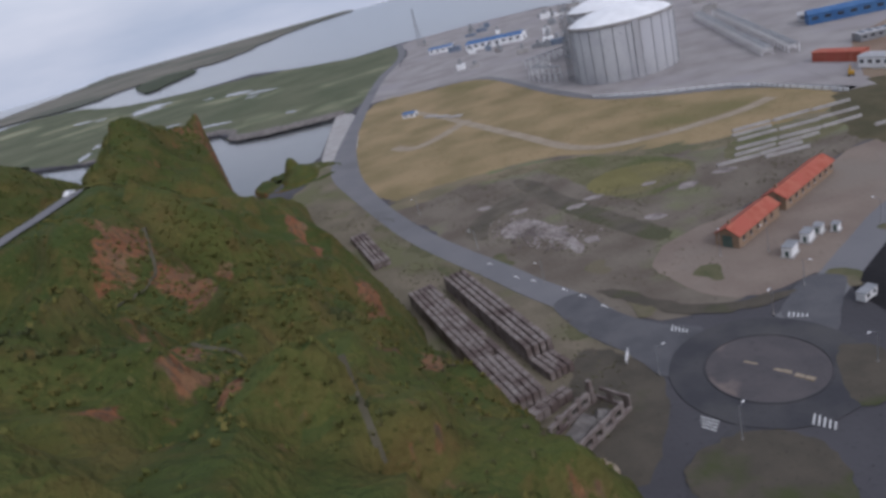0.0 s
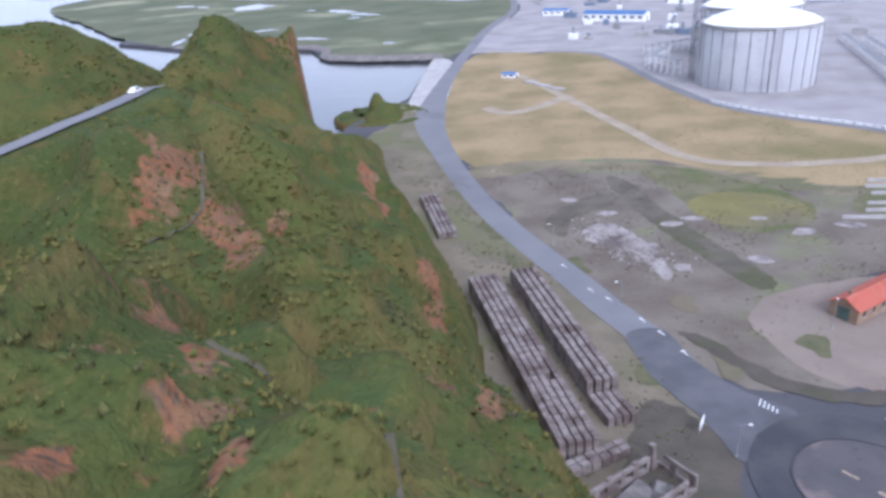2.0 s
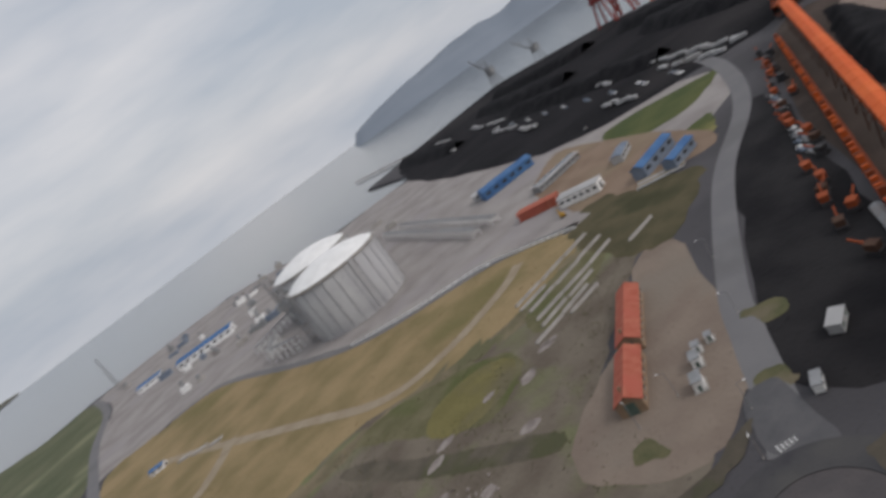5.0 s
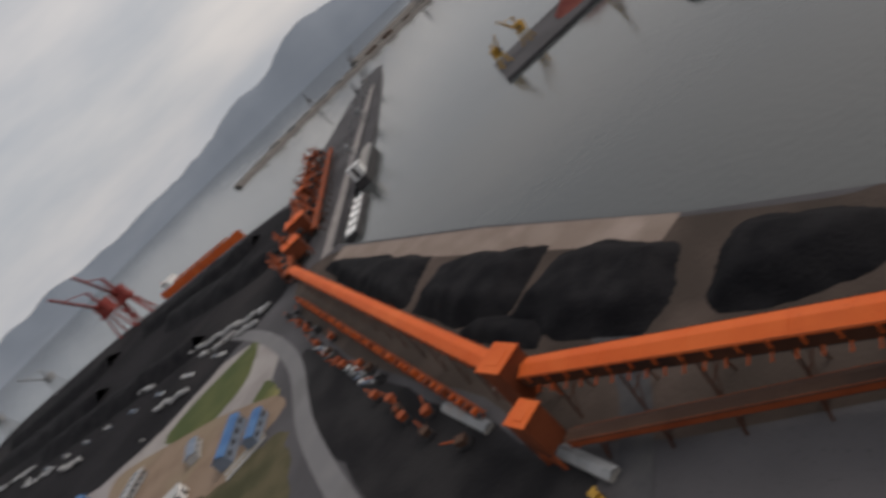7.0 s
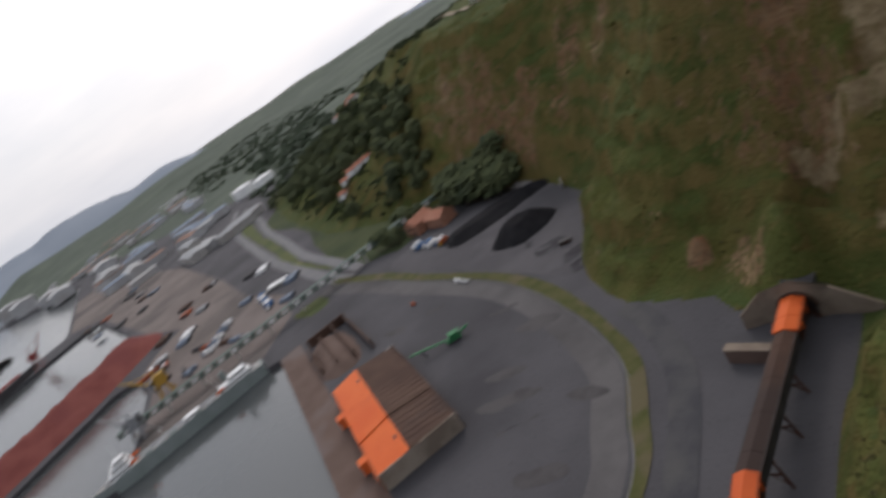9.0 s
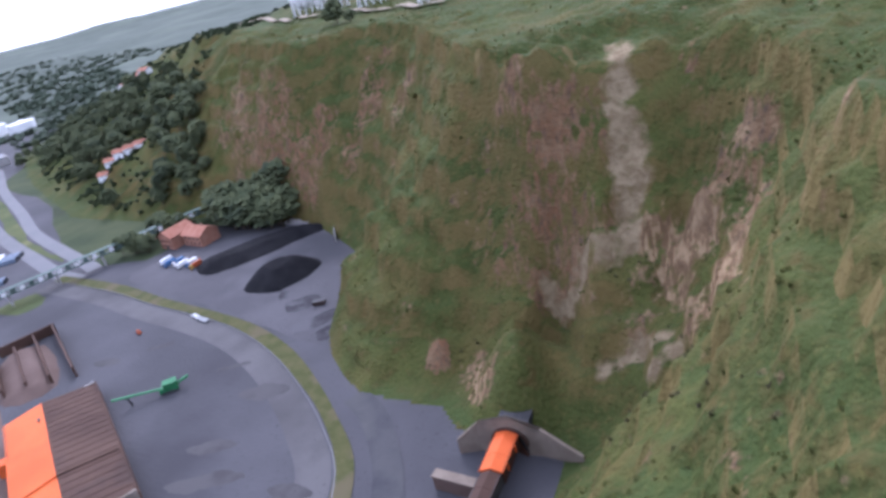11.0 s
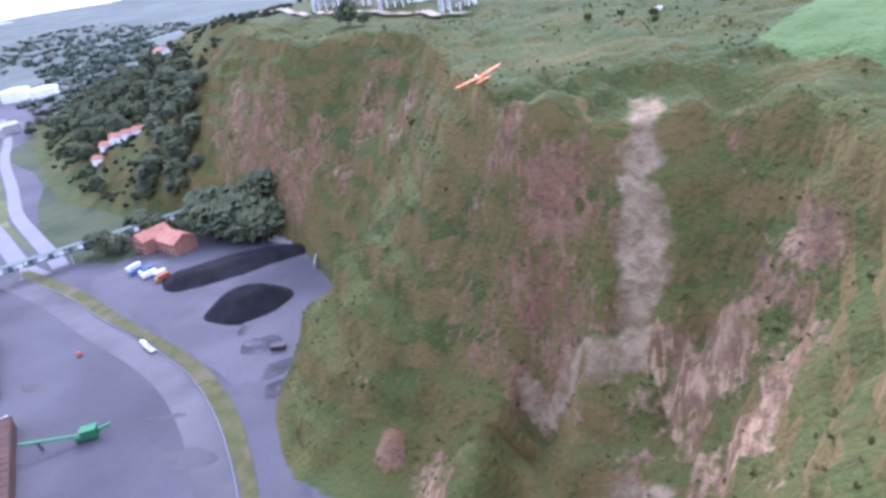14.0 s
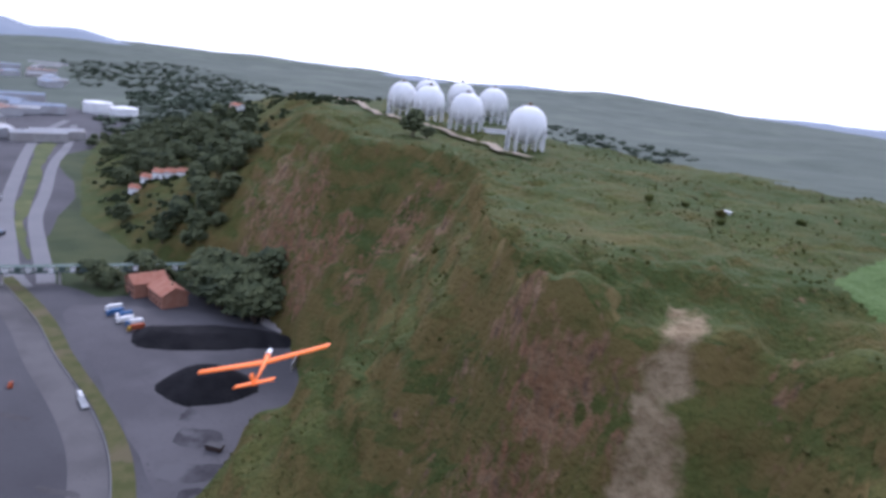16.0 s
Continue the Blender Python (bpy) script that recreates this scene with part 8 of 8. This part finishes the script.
def flat_tufts(name, count_, seed, outline, m, lo, hi, label, blades=6, ground=None):
    """Weeds and tussocks on level ground inside an outline, one object."""
    rs = np.random.RandomState(seed)
    ox, oy = [p[0] for p in outline], [p[1] for p in outline]
    px, py = rs.uniform(min(ox), max(ox), count_ * 5), rs.uniform(min(oy), max(oy), count_ * 5)
    ok = inside(px, py, outline) & (fbm(px, py, 18.0, 3, seed) > -0.08 + 0.2 * rs.rand(len(px)))
    px, py = px[ok][:count_], py[ok][:count_]
    n = len(px)
    q = rs.uniform(lo, hi, n)[:, None]
    az = rs.uniform(0, 6.283, (n, blades))
    out, up, wide, foot = rs.uniform(0.4, 1.0, (n, blades)) * q, rs.uniform(0.2, 0.6, (n, blades)) * q, rs.uniform(0.25, 0.5, (n, blades)) * q, rs.uniform(0, 0.4, (n, blades)) * q
    ca, sa = np.cos(az), np.sin(az)
    v = np.empty((n, blades, 3, 3))
    for k, (r, w, z) in enumerate(((foot, wide, 0.05), (foot, -wide, 0.05), (out, 0 * wide, None))):
        v[:, :, k, 0] = px[:, None] + r * ca - w * sa
        v[:, :, k, 1] = py[:, None] + r * sa + w * ca
        v[:, :, k, 2] = up + 0.15 if z is None else z
    if ground is not None:
        v[:, :, :, 2] += ground(px, py)[:, None, None]
    me = bpy.data.meshes.new(name)
    me.from_pydata(v.reshape(-1, 3).tolist(), [], np.arange(n * blades * 3).reshape(-1, 3).tolist())
    me.materials.append(m)
    return tagged(part(name, me, m), label, "weeds", kind="stuff")


BARE = [(-6, 352), (30, 380), (84, 376), (130, 340), (200, 322), (238, 345), (250, 330), (210, 285), (160, 262), (110, 238), (96, 210), (70, 205), (56, 220), (28, 275), (8, 330)]
flat_tufts("weeds", 2000, 61, BARE, M_WEED, 0.3, 0.8, "low weeds scattered over bare earth")
flat_tufts("weeds", 1500, 62, [(-60, 500), (-40, 440), (-12, 352), (10, 277), (36, 216), (48, 180), (40, 150), (30, 140), (8, 160), (-4, 200), (-8, 250), (-30, 330), (-60, 400)], M_WEED, 0.3, 0.9, "rough weeds along the road verge")
flat_tufts("dry_tussocks", 1500, 63, [(-30, 440), (-36, 520), (-20, 690), (0, 750), (50, 740), (104, 712), (150, 495), (212, 420), (235, 350), (205, 328), (150, 330), (105, 355), (55, 380), (2, 388), (-12, 400)], M_DRYGRASS, 0.3, 0.8, "dry yellow tussocks in the field")
rubble = Shape()
rnd = random.Random(91)
for i in range(420):
    u = rnd.random()
    x, y = 38 + 20 * u + rnd.gauss(0, 5), 296 - 36 * u + rnd.gauss(0, 5)
    w = rnd.uniform(0.3, 1.3)
    rubble.box(x, y, 0.15, w, w * rnd.uniform(0.5, 1.0), w * rnd.uniform(0.3, 0.6), rnd.uniform(0, 90), rnd.uniform(0.5, 0.9))
tagged(part("rubble", rubble, bpy.data.materials["broken_rubble"]), "scattered broken concrete rubble on bare earth", "rubble", kind="stuff")


# wood green lightened, so distance haze sits in the colour
M_FARWOOD = mat("hazed_far_woods", (0.066, 0.086, 0.058), (0.088, 0.106, 0.072), 0.02, 0.2, 1.0, bump=0.0)


def country_z(px, py):
    return np.maximum(cz[np.clip(np.rint((py - cy[0]) / 45).astype(int), 0, len(cy) - 1), np.clip(np.rint((px - cx[0]) / 45).astype(int), 0, len(cx) - 1)], 0.0) - 2.0


for seed, count_, edge in ((71, 700, [(860, -560), (1010, -640), (1150, -790), (1500, -1010), (1500, -1300), (980, -960), (780, -640)]), (72, 500, [(1500, -900), (2400, -1350), (2400, -1900), (1400, -1500)]), (73, 500, [(700, -900), (1300, -1500), (1000, -2000), (300, -1500), (300, -1000)])):
    flat_tufts("woodland", count_, seed, edge, M_FARWOOD, 8.0, 19.0, "dark woods and hedges in the country, colour paled for haze", 16, country_z)
# ------------------------------------------------ port town inland
M_TOWNROOF = mat("faded_town_tiles", (0.2, 0.125, 0.1), (0.26, 0.165, 0.13), 0.1, 0.8, 0.9, bump=0.1)
wh = [shed(900 + 90 * k, -420 - 60 * k, -20 + 8 * k, 22 + 4 * k, 50 + 8 * k, 9 + k, 2.5, rm, wm, lab, "warehouse", 5) for k, (rm, wm, lab) in enumerate(((M_DULLWHITE, M_DULLWHITE, "white warehouse in the port town"), (M_GREY, M_CONC, "grey warehouse in the port town"), (M_TOWNROOF, M_DULLWHITE, "terracotta-roofed block in the port town"), (M_BLUEGREY, M_DULLWHITE, "blue-grey warehouse in the port town")))]
rnd = random.Random(8)
for i in range(105):
    x = rnd.uniform(680, 2500)
    y = -300 - 0.2 * (x - 480) - rnd.random() ** 0.8 * (200 + 0.42 * (x - 480))
    if (420 < x < 800 and y < -420) or -y - 30 > 0.55 * x:
        continue
    copy_thing(rnd.choice(wh), pose(x, y, max(0.0, 0.05 * (-y - 500)) * 0.3, 0, 0, rnd.choice((-25, -20, 65, 70)) + rnd.uniform(-6, 6)))

# large white sheds and tanks along the far harbour
for x, y, rz, w, l, h in ((1838, -590, -20, 60, 150, 22), (1692, -655, -20, 50, 110, 20), (1970, -610, -22, 55, 120, 24), (2330, -660, -15, 70, 170, 34), (2560, -690, -15, 80, 150, 38), (1192, -480, -20, 34, 90, 14), (1420, -540, -22, 40, 80, 16)):
    shed(x, y, rz, w, l, h, 5, M_DULLWHITE, M_DULLWHITE, "large white harbour storage shed", "warehouse", 6)

# stacked containers and crates on the docks
rnd = random.Random(31)
cmats = ((M_GREY, "grey"), (M_BLUEGREY, "blue-grey"), (M_BROWNROOF, "rust-brown"), (M_WHITE, "white"), (M_ORANGE_DIM, "dull orange"), (M_DARK, "black"))
protos = []
for cm, cname in cmats:
    t = thing("shipping_container", cname + " shipping container standing on the dock", "container", 430 + 14 * len(protos), -160, 0.06, 20, "dock containers")
    part("body", Shape().box(0, 0, 0.1, 12.2, 2.5, 2.6), cm, t)
    part("door", Shape().box(6.12, 0, 0.2, 0.08, 2.3, 2.4), M_GREY, t)
    for a in (-1, 1):
        part("corner_post", Shape().box(a * 6.0, 0, 0.0, 0.24, 2.62, 2.77), M_DARK, t)
    protos.append(t)
for i in range(26):
    u = rnd.random()
    x, y = 440 + 600 * u + rnd.uniform(-30, 30), -158 - 130 * u - rnd.uniform(0, 110)
    if (x - 304) * 226 - (y + 288) * 148 < 3500 and x < 480:
        continue
    rz = rnd.choice((30, -58))
    kind_ = rnd.choice(protos)
    for k in range(rnd.randint(2, 5)):
        c, sn = math.cos(radians(rz + 90)), math.sin(radians(rz + 90))
        copy_thing(kind_, pose(x + c * 3.6 * k, y + sn * 3.6 * k, 0.0, 0, 0, rz + rnd.uniform(-2, 2)))
for i in range(18):
    x = rnd.uniform(445, 570)
    copy_thing(rnd.choice(protos), pose(x, -85 - 0.3 * (x - 445) - rnd.uniform(0, 26) - 14, 0.0, 0, 0, rnd.choice((-30, 60)) + rnd.uniform(-5, 5)))

# ------------------------------------------------ the model glider ahead of the camera
glider = thing("model_glider", "bright orange radio-controlled model glider in flight", "model glider")
glider.matrix_basis = pose(13.85, -45.57, 122.8, 1.4, -17.6, -143.9)
glider.scale = (1.66, 1.66, 1.66)
def airfoil(half, chord0, chord1, dihedral, thick):
    """A tapered wing over both sides, with a rounded leading edge."""
    s = Shape()
    prof = [(0.0, 0.0), (0.06, 0.06), (0.3, 0.10), (0.65, 0.06), (1.0, 0.0), (0.5, -0.02), (0.1, -0.03)]
    cuts = (-1.0, -0.97, -0.55, 0.0, 0.55, 0.97, 1.0)
    for u in cuts:
        c = (chord0 + (chord1 - chord0) * abs(u)) * (0.6 if abs(u) == 1.0 else 1.0)
        s.v += [(u * half, c * 0.35 - c * a, abs(u) * dihedral + c * thick * b * 10) for a, b in prof]
    n = len(prof)
    for i in range(len(cuts) - 1):
        s.f += [(i * n + k, (i + 1) * n + k, (i + 1) * n + (k + 1) % n, i * n + (k + 1) % n) for k in range(n)]
    s.f += [tuple(range(n)), tuple(range(len(s.v) - 1, len(s.v) - n - 1, -1))]
    return s
part("wing", airfoil(0.9, 0.17, 0.13, 0.05, 0.08), M_PLANE, glider, "orange film-covered wing", True)
tail = part("tailplane", airfoil(0.26, 0.12, 0.09, 0.0, 0.06), M_PLANE, glider, "orange tailplane", True)
tail.matrix_basis = pose(0, -0.66, 0.03)
part("fin", Shape().add([(o, y0, z0) for o in (-0.008, 0.008) for y0, z0 in ((-0.6, 0.02), (-0.74, 0.02), (-0.76, 0.16), (-0.67, 0.17))], [(3, 2, 1, 0), (4, 5, 6, 7), (0, 1, 5, 4), (1, 2, 6, 5), (2, 3, 7, 6), (3, 0, 4, 7)]), M_PLANE, glider, "orange fin")
fus = Shape()
fus.v = [(r0 * math.cos(k * 0.785), yy, zc + r0 * math.sin(k * 0.785)) for yy, r0, zc in ((0.34, 0.012, 0), (0.28, 0.03, 0), (0.1, 0.04, 0), (-0.1, 0.03, 0), (-0.3, 0.018, 0.01), (-0.72, 0.01, 0.02)) for k in range(8)]
fus.f = [(j * 8 + k, j * 8 + 8 + k, j * 8 + 8 + (k + 1) % 8, j * 8 + (k + 1) % 8) for j in range(5) for k in range(8)] + [tuple(range(8)), tuple(range(47, 39, -1))]
part("fuselage", fus, M_PLANE, glider, "slim orange fuselage", True)
part("nose_cone", Shape().add([(0.045 * math.cos(k * 0.785), 0.2, 0.045 * math.sin(k * 0.785)) for k in range(8)] + [(0.028 * math.cos(k * 0.785), 0.36, 0.028 * math.sin(k * 0.785)) for k in range(8)], [(k, (k + 1) % 8, 8 + (k + 1) % 8, 8 + k) for k in range(8)] + [tuple(range(8, 16))]), M_WHITE, glider, "white nose", True)
